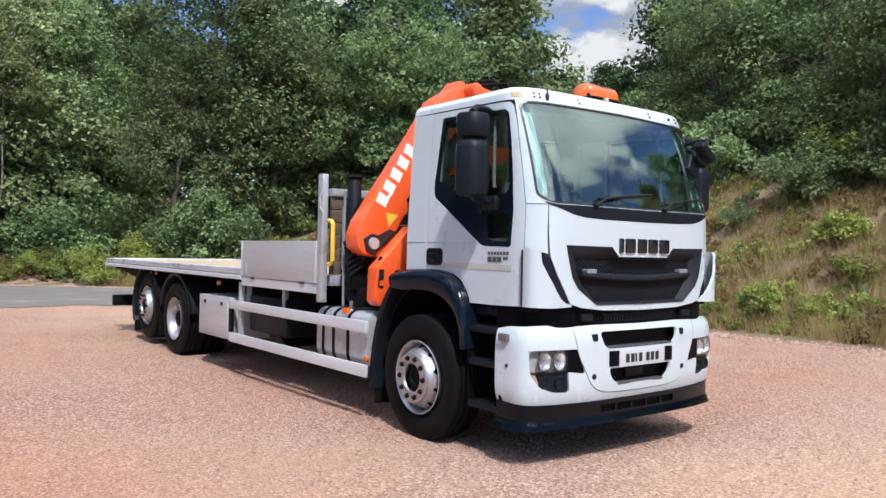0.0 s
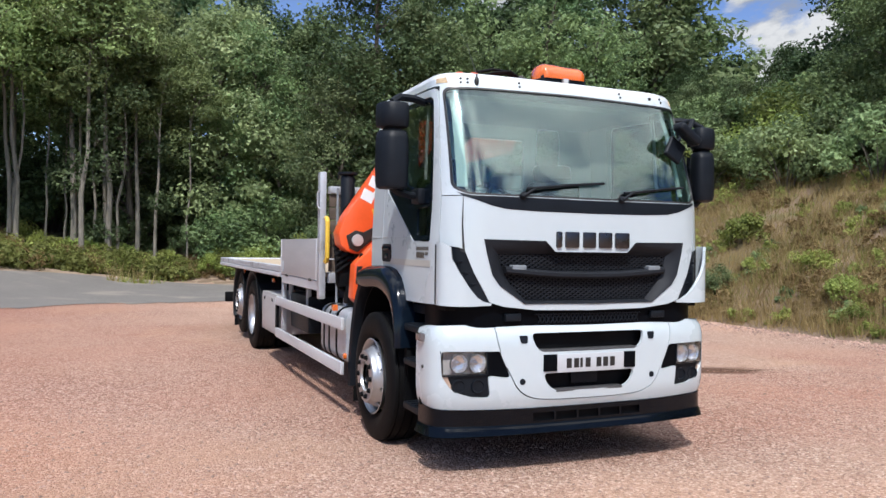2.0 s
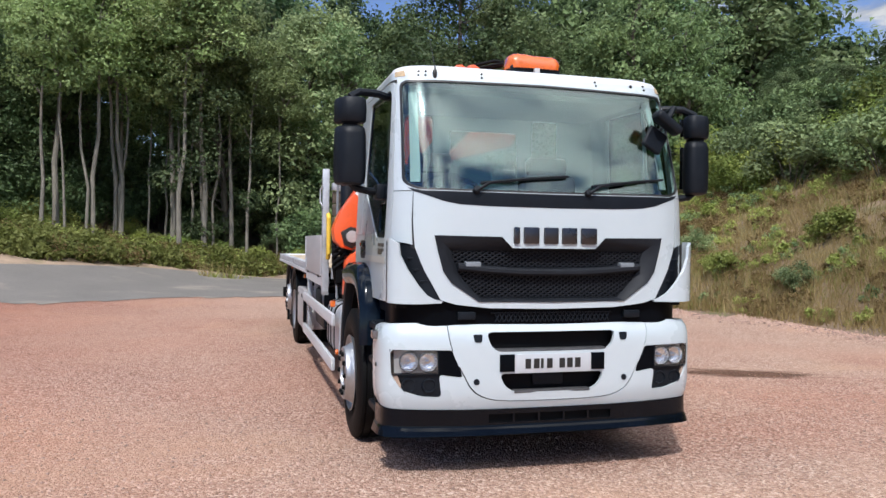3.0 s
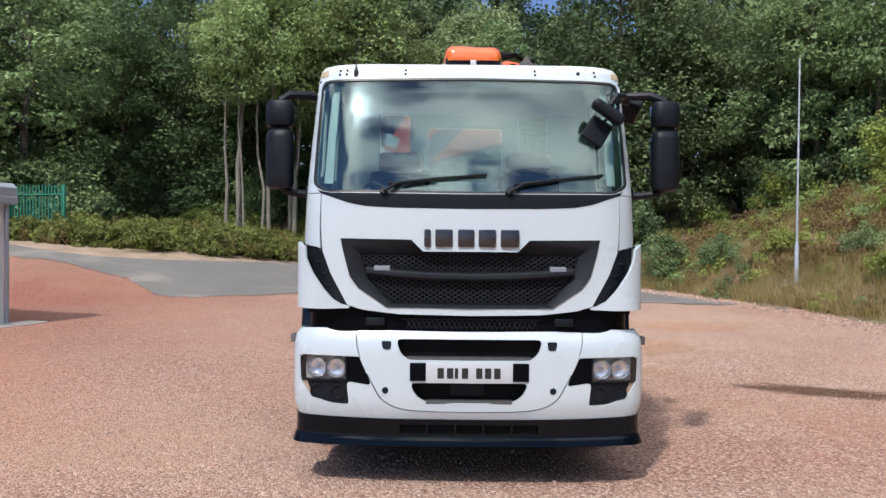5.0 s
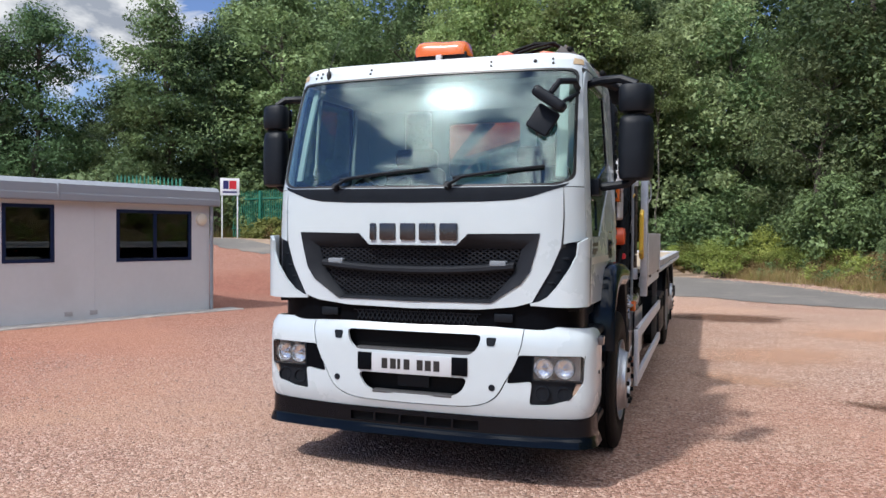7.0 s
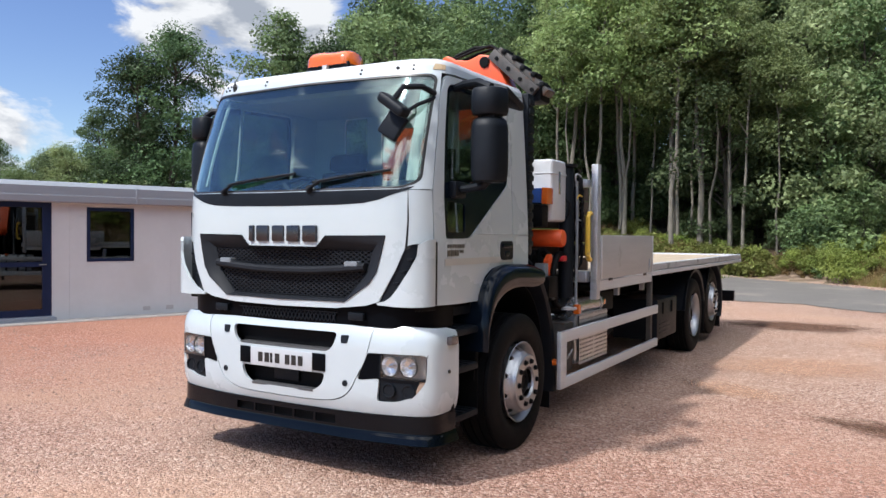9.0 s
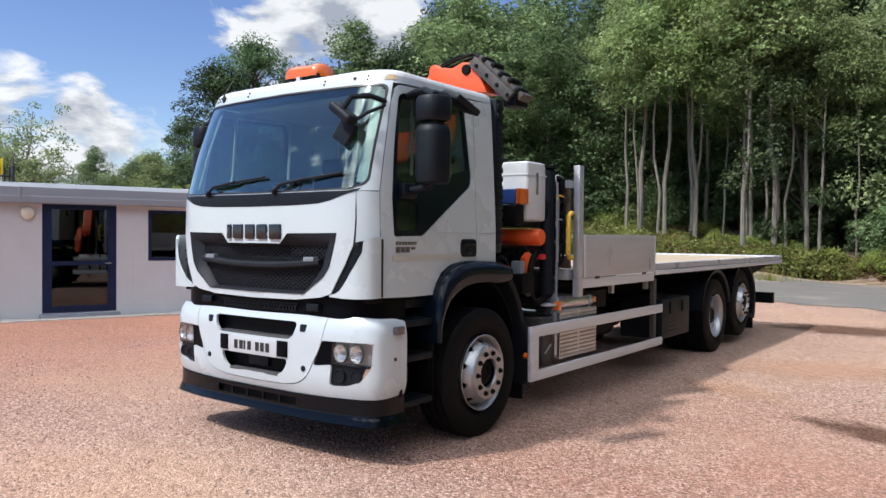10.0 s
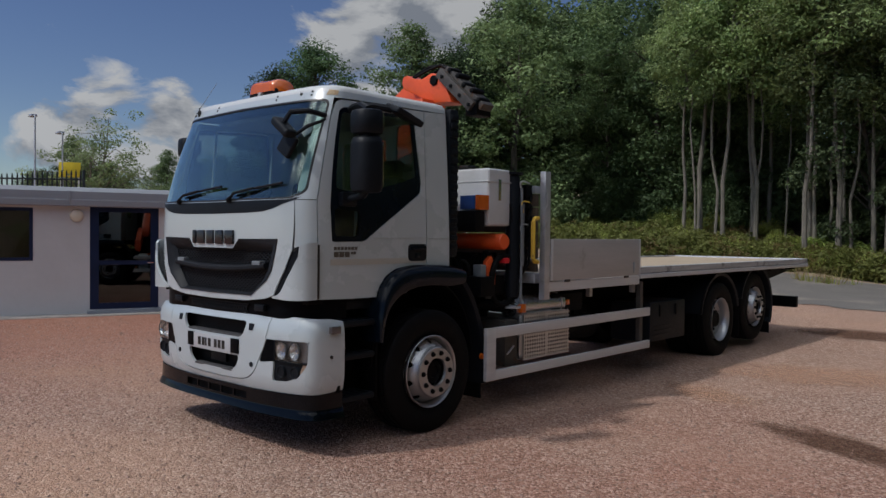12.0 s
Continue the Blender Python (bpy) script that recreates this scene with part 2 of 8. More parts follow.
def leaf_material(name, dark, light, value=0.5, through_light=0.35):
    m = bpy.data.materials.new(name)
    m.use_nodes = True
    nt = m.node_tree
    nt.nodes.clear()
    out = nt.nodes.new("ShaderNodeOutputMaterial")
    geo = nt.nodes.new("ShaderNodeNewGeometry")
    obi = nt.nodes.new("ShaderNodeObjectInfo")
    mix = nt.nodes.new("ShaderNodeMix")
    mix.data_type = "RGBA"
    mix.inputs["A"].default_value = (*dark, 1)
    mix.inputs["B"].default_value = (*light, 1)
    co = nt.nodes.new("ShaderNodeTexCoord")
    drift = nt.nodes.new("ShaderNodeTexNoise")
    drift.inputs["Scale"].default_value = 0.75
    drift.inputs["Detail"].default_value = 3
    nt.links.new(co.outputs["Object"], drift.inputs["Vector"])
    spread = nt.nodes.new("ShaderNodeMapRange")
    spread.inputs["From Min"].default_value = 0.32
    spread.inputs["From Max"].default_value = 0.68
    nt.links.new(drift.outputs["Fac"], spread.inputs["Value"])
    blend = nt.nodes.new("ShaderNodeMix")
    blend.inputs["Factor"].default_value = 0.66
    nt.links.new(geo.outputs["Random Per Island"], blend.inputs["A"])
    nt.links.new(spread.outputs[0], blend.inputs["B"])
    nt.links.new(blend.outputs["Result"], mix.inputs["Factor"])
    hsv = nt.nodes.new("ShaderNodeHueSaturation")
    mr = nt.nodes.new("ShaderNodeMapRange")
    mr.inputs["To Min"].default_value = 1 - value
    mr.inputs["To Max"].default_value = 1 + value
    nt.links.new(obi.outputs["Random"], mr.inputs["Value"])
    nt.links.new(mr.outputs[0], hsv.inputs["Value"])
    hr = nt.nodes.new("ShaderNodeMapRange")
    hr.inputs["To Min"].default_value = 0.485
    hr.inputs["To Max"].default_value = 0.515
    wn = nt.nodes.new("ShaderNodeTexWhiteNoise")
    wn.noise_dimensions = "1D"
    nt.links.new(obi.outputs["Random"], wn.inputs["W"])
    nt.links.new(wn.outputs["Value"], hr.inputs["Value"])
    nt.links.new(hr.outputs[0], hsv.inputs["Hue"])
    nt.links.new(mix.outputs["Result"], hsv.inputs["Color"])
    df = nt.nodes.new("ShaderNodeBsdfPrincipled")
    df.inputs["Roughness"].default_value = 0.5
    df.inputs["Specular IOR Level"].default_value = 0.18
    tl = nt.nodes.new("ShaderNodeBsdfTranslucent")
    nt.links.new(hsv.outputs[0], df.inputs["Base Color"])
    nt.links.new(hsv.outputs[0], tl.inputs["Color"])
    mx = nt.nodes.new("ShaderNodeMixShader")
    mx.inputs[0].default_value = through_light
    nt.links.new(df.outputs[0], mx.inputs[1])
    nt.links.new(tl.outputs[0], mx.inputs[2])
    nt.links.new(mx.outputs[0], out.inputs[0])
    return m


WHITE = material("white_paint", (0.445, 0.497, 0.522), 0.28, vary=0.02, scale=1.2, coat=0.6, rough_vary=0.04)
WHITE_OLD = material("white_paint_worn", (0.58, 0.60, 0.60), 0.4, vary=0.06, scale=4, coat=0.3, blotch=((0.45, 0.36, 0.28), 9.0, 0.66))
ORANGE = material("orange_paint", (0.76, 0.098, 0.020), 0.38, vary=0.1, scale=3, coat=0.25, bump=0.02, blotch=((0.35, 0.09, 0.03), 8.0, 0.68))
PLASTIC = material("black_plastic", (0.0065, 0.0088, 0.0125), 0.46, vary=0.25, scale=6, spec=0.17, bump=0.08, bump_scale=220)
GLOSS_BLACK = material("gloss_black", (0.0036, 0.0072, 0.0135), 0.12, vary=0.3, scale=4, coat=0.0, spec=0.2, rough_vary=0.05)
PANEL_BLACK = material("black_panel", (0.0022, 0.0030, 0.0044), 0.3, vary=0.3, scale=5, spec=0.05, rough_vary=0.05)
GRILLE_MESH = material("grille_plastic", (0.0125, 0.0142, 0.018), 0.55, vary=0.2, scale=9, spec=0.16)
VALANCE = material("valance_black", (0.0019, 0.0031, 0.0052), 0.08, vary=0.3, scale=5, spec=0.2, rough_vary=0.04)
LAMP_SHELL = material("lamp_housing", (0.40, 0.405, 0.41), 0.3, 0.15, vary=0.15, scale=20, coat=0.3)
CHASSIS = material("chassis_black", (0.003, 0.0034, 0.0042), 0.6, vary=0.5, scale=5, spec=0.12, bump=0.1, blotch=((0.009, 0.0075, 0.0065), 6.0, 0.62))
STEEL_WORN = material("worn_steel", (0.075, 0.068, 0.062), 0.6, 0.3, vary=0.3, scale=9, bump=0.1, blotch=((0.09, 0.045, 0.025), 14.0, 0.58))
RUBBER = material("tyre_rubber", (0.0042, 0.0042, 0.0046), 0.62, spec=0.12, vary=0.3, scale=8, bump=0.1, bump_scale=90, blotch=((0.010, 0.009, 0.008), 5.0, 0.64))
ALLOY = material("polished_alloy", (0.43, 0.44, 0.455), 0.4, 0.85, vary=0.12, scale=9, bump=0.04)
GALV = material("galvanised_steel", (0.50, 0.52, 0.55), 0.46, 0.6, vary=0.16, scale=5, bump=0.05, bump_scale=40, blotch=((0.36, 0.36, 0.36), 7.0, 0.6))
ALU = material("anodised_aluminium", (0.60, 0.61, 0.63), 0.5, 0.35, vary=0.1, scale=3, streak=(1, 0.25, 6), bump=0.03)
ALU_SCUFFED = material("scuffed_aluminium", (0.46, 0.47, 0.49), 0.55, 0.3, vary=0.3, scale=4, streak=(1, 0.3, 9), bump=0.05, blotch=((0.22, 0.22, 0.23), 5.0, 0.56))
ALU_DULL = material("dull_aluminium_panel", (0.46, 0.45, 0.45), 0.55, 0.35, vary=0.1, scale=3, streak=(1, 0.3, 3), bump=0.03, blotch=((0.30, 0.28, 0.26), 3.0, 0.66))
STAINLESS = material("stainless_steel", (0.46, 0.475, 0.49), 0.34, 0.85, vary=0.15, scale=7, bump=0.06, bump_scale=25)
CHROME = material("chrome", (0.62, 0.62, 0.64), 0.1, 1.0, vary=0.1)
BADGE = material("badge_chrome", (0.085, 0.083, 0.088), 0.28, 1.0, vary=0.1)
REFLECTOR = material("lamp_reflector", (0.80, 0.81, 0.83), 0.2, 0.95, vary=0.1, scale=25, bump=0.25, bump_scale=60)
INDICATOR = material("clear_amber_lens", (0.34, 0.24, 0.18), 0.15, vary=0.15, scale=14, coat=0.8)
AMBER = material("amber_plastic", (0.58, 0.115, 0.012), 0.2, vary=0.1, scale=9, coat=0.7)
RED = material("red_plastic", (0.55, 0.02, 0.03), 0.35, vary=0.1)
YELLOW = material("yellow_paint", (0.70, 0.45, 0.05), 0.45, vary=0.15, scale=8, blotch=((0.35, 0.22, 0.06), 12.0, 0.63))
BLUE = material("blue_plastic", (0.03, 0.10, 0.35), 0.4)
PLY = material("deck_plywood", (0.42, 0.33, 0.23), 0.7, vary=0.2, scale=2.2, streak=(3, 0.3, 1), bump=0.06, blotch=((0.30, 0.24, 0.18), 1.6, 0.6))
PLANK = material("weathered_plank", (0.085, 0.062, 0.045), 0.75, vary=0.35, scale=3, streak=(0.4, 1, 6), bump=0.15)
VALVE_GREY = material("blue_grey_enamel", (0.18, 0.20, 0.22), 0.5, vary=0.15, scale=8)
DIMPLED = material("dimpled_chrome", (0.62, 0.64, 0.67), 0.16, 1.0, vary=0.1, bump=0.5, bump_scale=48)
GREYBOX = material("grey_enamel", (0.52, 0.54, 0.56), 0.4, vary=0.08, scale=4, coat=0.2, blotch=((0.33, 0.32, 0.30), 7.0, 0.68))
SMOKED = material("smoked_lens", (0.10, 0.085, 0.085), 0.2, vary=0.2, scale=12, coat=0.6)
SEAT = material("dark_seat_cloth", (0.014, 0.014, 0.016), 0.85, vary=0.2, bump=0.1, bump_scale=200)
DASH = material("grey_dashboard", (0.085, 0.09, 0.092), 0.6, vary=0.15, bump=0.05)
TRIM = material("grey_cab_lining", (0.42, 0.43, 0.43), 0.8, vary=0.1)
DECAL = material("grey_decal", (0.42, 0.41, 0.37), 0.4, vary=0.05)
DECAL_DARK = material("dark_decal", (0.10, 0.09, 0.08), 0.35, 0.4, vary=0.1)
SHELF = material("dark_grey_plastic", (0.055, 0.055, 0.057), 0.55, vary=0.3, scale=14, bump=0.06, bump_scale=180)
PALE_TRIM = material("pale_cab_trim", (0.38, 0.40, 0.39), 0.6, vary=0.06)
RUSTY = material("rust_stained_primer", (0.44, 0.33, 0.20), 0.7, vary=0.3, scale=25, blotch=((0.30, 0.16, 0.07), 30.0, 0.55))
PLATE = material("plate_white", (0.43, 0.445, 0.465), 0.3, vary=0.04, coat=0.4)
INK = material("black_ink", (0.012, 0.012, 0.012), 0.4)
GLASS = glass("windscreen_glass", (0.82, 0.97, 0.94), rough=0.03, clear=0.93, gloss=1.8)
GLASS_SIDE = glass("side_glass", (0.90, 0.97, 0.95), clear=0.62, gloss=1.0)
GLASS_LAMP = glass("lamp_glass", (0.98, 0.98, 0.98), clear=0.95, gloss=0.9)
GLASS_OFFICE = glass("office_glass", (0.40, 0.46, 0.52), clear=0.42, gloss=1.7)
MIRROR = material("mirror", (0.75, 0.77, 0.78), 0.04, 1.0, vary=0.02, rough_vary=0.01)

RENDER_WALL = material("cabin_wall", (0.575, 0.587, 0.592), 0.85, vary=0.05, scale=1.0, bump=0.08, bump_scale=70, blotch=((0.55, 0.56, 0.56), 0.9, 0.58))
FASCIA = material("grey_fascia", (0.27, 0.29, 0.32), 0.5, vary=0.08, scale=1.2, streak=(0.3, 0.3, 6))
FRAME_BLACK = material("window_frame", (0.008, 0.018, 0.055), 0.4, vary=0.2, spec=0.25)
CONCRETE = material("concrete", (0.48, 0.44, 0.40), 0.9, vary=0.2, scale=6, bump=0.2, bump_scale=40)
CREAM = material("cream_lamp", (0.70, 0.65, 0.52), 0.4, vary=0.05)
GREEN_PAINT = material("green_fence_paint", (0.025, 0.17, 0.115), 0.5, vary=0.12, scale=4)
DARK_FENCE = material("dark_steel_fence", (0.03, 0.04, 0.045), 0.6)
SIGN_WHITE = material("sign_white", (0.75, 0.75, 0.76), 0.5, vary=0.03)
SIGN_RED = material("sign_red", (0.60, 0.02, 0.03), 0.5)
SIGN_NAVY = material("sign_navy", (0.02, 0.02, 0.12), 0.5)
SIGN_YELLOW = material("sign_yellow", (0.70, 0.55, 0.02), 0.5)
BARK = material("pale_bark", (0.20, 0.178, 0.145), 0.9, vary=0.35, scale=4, streak=(4, 4, 0.7), bump=0.3, bump_scale=18)
BARK_DARK = material("dark_bark", (0.085, 0.07, 0.055), 0.9, vary=0.4, scale=4, streak=(4, 4, 0.7), bump=0.3, bump_scale=18)
LEAF = leaf_material("leaf_green", (0.036, 0.066, 0.027), (0.228, 0.310, 0.132), through_light=0.34)
LEAF_PALE = leaf_material("leaf_pale", (0.058, 0.096, 0.039), (0.285, 0.358, 0.168), through_light=0.36)
LEAF_DARK = leaf_material("leaf_dark", (0.020, 0.042, 0.018), (0.124, 0.198, 0.086), through_light=0.32)
LEAF_SHRUB = leaf_material("leaf_shrub", (0.122, 0.165, 0.036), (0.36, 0.405, 0.118), through_light=0.44)
LEAF_WEED = leaf_material("leaf_weed", (0.160, 0.205, 0.045), (0.45, 0.49, 0.160), through_light=0.44)
# leaf green brightened for the front trees: their sunlight is put into the colour
LEAF_SUNNY = leaf_material("leaf_sunlit", (0.080, 0.126, 0.044), (0.365, 0.45, 0.182), through_light=0.42)
BRACKEN = leaf_material("dry_bracken", (0.22, 0.13, 0.06), (0.42, 0.28, 0.13), through_light=0.3)
GRASS_DRY = leaf_material("grass_dry", (0.27, 0.20, 0.085), (0.52, 0.40, 0.185), through_light=0.3)
GRASS_GREEN = leaf_material("grass_green", (0.13, 0.17, 0.03), (0.32, 0.34, 0.09), through_light=0.35)


def ground_material():
    """Pink crushed stone, with dust patches and damp stains, and bare soil on the slopes."""
    m = bpy.data.materials.new("pink_gravel")
    m.use_nodes = True
    nt = m.node_tree
    b = nt.nodes["Principled BSDF"]
    co = nt.nodes.new("ShaderNodeTexCoord")
    vor = nt.nodes.new("ShaderNodeTexVoronoi")
    vor.inputs["Scale"].default_value = 58
    nt.links.new(co.outputs["Object"], vor.inputs["Vector"])
    vor2 = nt.nodes.new("ShaderNodeTexVoronoi")
    vor2.inputs["Scale"].default_value = 105
    nt.links.new(co.outputs["Object"], vor2.inputs["Vector"])
    sepc = nt.nodes.new("ShaderNodeSeparateColor")
    nt.links.new(vor.outputs["Color"], sepc.inputs[0])
    ramp = nt.nodes.new("ShaderNodeValToRGB")
    el = ramp.color_ramp.elements
    el[0].position, el[0].color = 0.0, (0.155, 0.088, 0.068, 1)
    el[1].position, el[1].color = 1.0, (0.68, 0.53, 0.45, 1)
    for p, c in ((0.3, (0.33, 0.195, 0.15, 1)), (0.7, (0.45, 0.29, 0.23, 1))):
        e = el.new(p)
        e.color = c
    nt.links.new(sepc.outputs[0], ramp.inputs[0])
    big = nt.nodes.new("ShaderNodeTexNoise")
    big.inputs["Scale"].default_value = 0.33
    big.inputs["Detail"].default_value = 7
    big.inputs["Roughness"].default_value = 0.62
    nt.links.new(co.outputs["Object"], big.inputs["Vector"])
    mr = nt.nodes.new("ShaderNodeMapRange")
    mr.inputs["From Min"].default_value = 0.38
    mr.inputs["From Max"].default_value = 0.68
    nt.links.new(big.outputs["Fac"], mr.inputs["Value"])
    dust = nt.nodes.new("ShaderNodeMix")
    dust.data_type = "RGBA"
    dust.inputs["B"].default_value = (0.50, 0.335, 0.255, 1)
    fac = nt.nodes.new("ShaderNodeMath")
    fac.operation = "MULTIPLY"
    fac.inputs[1].default_value = 0.55
    nt.links.new(mr.outputs[0], fac.inputs[0])
    nt.links.new(fac.outputs[0], dust.inputs["Factor"])
    nt.links.new(ramp.outputs["Color"], dust.inputs["A"])
    # broad redder and paler drifts of stone
    drift = nt.nodes.new("ShaderNodeTexNoise")
    drift.inputs["Scale"].default_value = 0.11
    drift.inputs["Detail"].default_value = 5
    drift.inputs["Roughness"].default_value = 0.6
    nt.links.new(co.outputs["Object"], drift.inputs["Vector"])
    tone = nt.nodes.new("ShaderNodeValToRGB")
    te = tone.color_ramp.elements
    te[0].position, te[0].color = 0.36, (0.90, 0.74, 0.68, 1)
    te[1].position, te[1].color = 0.64, (1.12, 1.06, 0.97, 1)
    mid = te.new(0.5)
    mid.color = (0.98, 0.98, 0.94, 1)
    nt.links.new(drift.outputs["Fac"], tone.inputs[0])
    mul = nt.nodes.new("ShaderNodeMix")
    mul.data_type = "RGBA"
    mul.blend_type = "MULTIPLY"
    mul.inputs["Factor"].default_value = 1.0
    nt.links.new(dust.outputs["Result"], mul.inputs["A"])
    nt.links.new(tone.outputs["Color"], mul.inputs["B"])
    # redder stone towards the office side of the yard
    axes = nt.nodes.new("ShaderNodeSeparateXYZ")
    nt.links.new(co.outputs["Object"], axes.inputs[0])
    edge = nt.nodes.new("ShaderNodeMath")
    edge.operation = "MULTIPLY_ADD"
    edge.inputs[1].default_value = 9.0
    nt.links.new(drift.outputs["Fac"], edge.inputs[0])
    flip = nt.nodes.new("ShaderNodeMath")
    flip.operation = "MULTIPLY"
    flip.inputs[1].default_value = -1.0
    nt.links.new(axes.outputs["X"], flip.inputs[0])
    nt.links.new(flip.outputs[0], edge.inputs[2])
    share = nt.nodes.new("ShaderNodeMapRange")
    share.inputs["From Min"].default_value = 5.0
    share.inputs["From Max"].default_value = 11.5
    nt.links.new(edge.outputs[0], share.inputs["Value"])
    # orange-tan dusty patches where stone is thin
    thin = nt.nodes.new("ShaderNodeTexNoise")
    thin.inputs["Scale"].default_value = 0.21
    thin.inputs["Detail"].default_value = 6
    thin.inputs["Roughness"].default_value = 0.65
    thin.inputs["Distortion"].default_value = 0.6
    nt.links.new(co.outputs["Object"], thin.inputs["Vector"])
    tm = nt.nodes.new("ShaderNodeMapRange")
    tm.inputs["From Min"].default_value = 0.52
    tm.inputs["From Max"].default_value = 0.70
    tm.inputs["To Max"].default_value = 0.6
    nt.links.new(thin.outputs["Fac"], tm.inputs["Value"])
    tan = nt.nodes.new("ShaderNodeMix")
    tan.data_type = "RGBA"
    tan.inputs["B"].default_value = (0.50, 0.315, 0.205, 1)
    nt.links.new(tm.outputs[0], tan.inputs["Factor"])
    nt.links.new(mul.outputs["Result"], tan.inputs["A"])
    red = nt.nodes.new("ShaderNodeMix")
    red.data_type = "RGBA"
    red.blend_type = "MULTIPLY"
    red.inputs["B"].default_value = (0.80, 0.62, 0.60, 1)
    nt.links.new(share.outputs[0], red.inputs["Factor"])
    nt.links.new(tan.outputs["Result"], red.inputs["A"])
    nt.links.new(red.outputs["Result"], b.inputs["Base Color"])
    b.inputs["Roughness"].default_value = 0.9
    b.inputs["Specular IOR Level"].default_value = 0.25
    hm = nt.nodes.new("ShaderNodeMath")
    hm.operation = "MULTIPLY_ADD"
    hm.inputs[1].default_value = 0.5
    nt.links.new(vor2.outputs["Distance"], hm.inputs[0])
    nt.links.new(vor.outputs["Distance"], hm.inputs[2])
    bp = nt.nodes.new("ShaderNodeBump")
    bp.inputs["Strength"].default_value = 1.0
    bp.inputs["Distance"].default_value = 0.015
    bp.invert = True
    nt.links.new(hm.outputs[0], bp.inputs["Height"])
    nt.links.new(bp.outputs[0], b.inputs["Normal"])
    return m


GRAVEL = ground_material()
SOIL = material("bank_soil", (0.175, 0.120, 0.078), 0.95, vary=0.3, scale=1.2, bump=0.5, bump_scale=12, blotch=((0.12, 0.11, 0.045), 0.7, 0.5))
ASPHALT = material("asphalt", (0.148, 0.135, 0.123), 0.85, vary=0.15, scale=0.8, bump=0.25, bump_scale=120, blotch=((0.23, 0.20, 0.17), 0.5, 0.55))
VERGE_SOIL = material("verge_soil", (0.30, 0.215, 0.150), 0.95, vary=0.3, scale=1.5, bump=0.5, bump_scale=14, blotch=((0.20, 0.165, 0.085), 0.9, 0.56))
def patch_material(name, colour, strength):
    """A damp or dusty patch that fades out unevenly into the gravel round it."""
    m = material(name, colour, 0.85, vary=0.45, scale=34, bump=0.6, bump_scale=70, spec=0.06)
    nt = m.node_tree
    b = nt.nodes["Principled BSDF"]
    co = nt.nodes.new("ShaderNodeTexCoord")
    far = nt.nodes.new("ShaderNodeVectorMath")
    far.operation = "LENGTH"
    nt.links.new(co.outputs["Object"], far.inputs[0])
    n = nt.nodes.new("ShaderNodeTexNoise")
    n.inputs["Scale"].default_value = 2.2
    n.inputs["Detail"].default_value = 8
    n.inputs["Roughness"].default_value = 0.7
    nt.links.new(co.outputs["Object"], n.inputs["Vector"])
    add = nt.nodes.new("ShaderNodeMath")
    add.operation = "MULTIPLY_ADD"
    add.inputs[1].default_value = 1.5
    nt.links.new(n.outputs["Fac"], add.inputs[0])
    nt.links.new(far.outputs["Value"], add.inputs[2])
    mr = nt.nodes.new("ShaderNodeMapRange")
    mr.inputs["From Min"].default_value = 1.22
    mr.inputs["From Max"].default_value = 1.62
    mr.inputs["To Min"].default_value = strength
    mr.inputs["To Max"].default_value = 0.0
    nt.links.new(add.outputs[0], mr.inputs["Value"])
    nt.links.new(mr.outputs[0], b.inputs["Alpha"])
    return m


DAMP = patch_material("damp_gravel", (0.135, 0.072, 0.048), 0.7)
DUST = patch_material("orange_dust", (0.56, 0.305, 0.185), 0.30)
STONE = material("loose_stone", (0.33, 0.215, 0.17), 0.9, vary=0.3, scale=20, island=0.4)


# ---------------------------------------------------------------- mesh helpers
def finish(bm, name, mat, sharp=32):
    bmesh.ops.remove_doubles(bm, verts=bm.verts, dist=0.0002)
    bmesh.ops.recalc_face_normals(bm, faces=bm.faces)
    me = bpy.data.meshes.new(name)
    bm.to_mesh(me)
    bm.free()
    me.materials.append(mat)
    me.shade_smooth()
    me.set_sharp_from_angle(angle=radians(sharp))
    return me


def part(name, bm, mat, parent=None, label="", sharp=32):
    """Links a bmesh as one mesh object under a thing or under a part."""
    ob = new(name, finish(bm, name, mat, sharp))
    if parent is not None:
        ob.parent = parent
    if label:
        ob["label"] = label
    return ob


def shared(name, me, parent, m, label=""):
    ob = new(name, me)
    ob.parent = parent
    ob.matrix_local = m
    if label:
        ob["label"] = label
    return ob


def box(bm, x0, x1, y0, y1, z0, z1, bevel=0.0, m=None, seg=2):
    r = bmesh.ops.create_cube(bm, size=1.0)
    vs = r["verts"]
    for v in vs:
        v.co = Vector((x0 + (v.co.x + 0.5) * (x1 - x0), y0 + (v.co.y + 0.5) * (y1 - y0), z0 + (v.co.z + 0.5) * (z1 - z0)))
        if m is not None:
            v.co = m @ v.co
    if bevel:
        es = {e for v in vs for e in v.link_edges}
        bmesh.ops.bevel(bm, geom=list(es), offset=bevel, segments=seg, profile=0.6, affect="EDGES", clamp_overlap=True)
    return bm


def boxes(*rows, bevel=0.004):
    bm = bmesh.new()
    for r in rows:
        box(bm, *r, bevel=bevel)
    return bm


def basis(d):
    d = Vector(d).normalized()
    a = d.orthogonal().normalized()
    return a, d.cross(a)


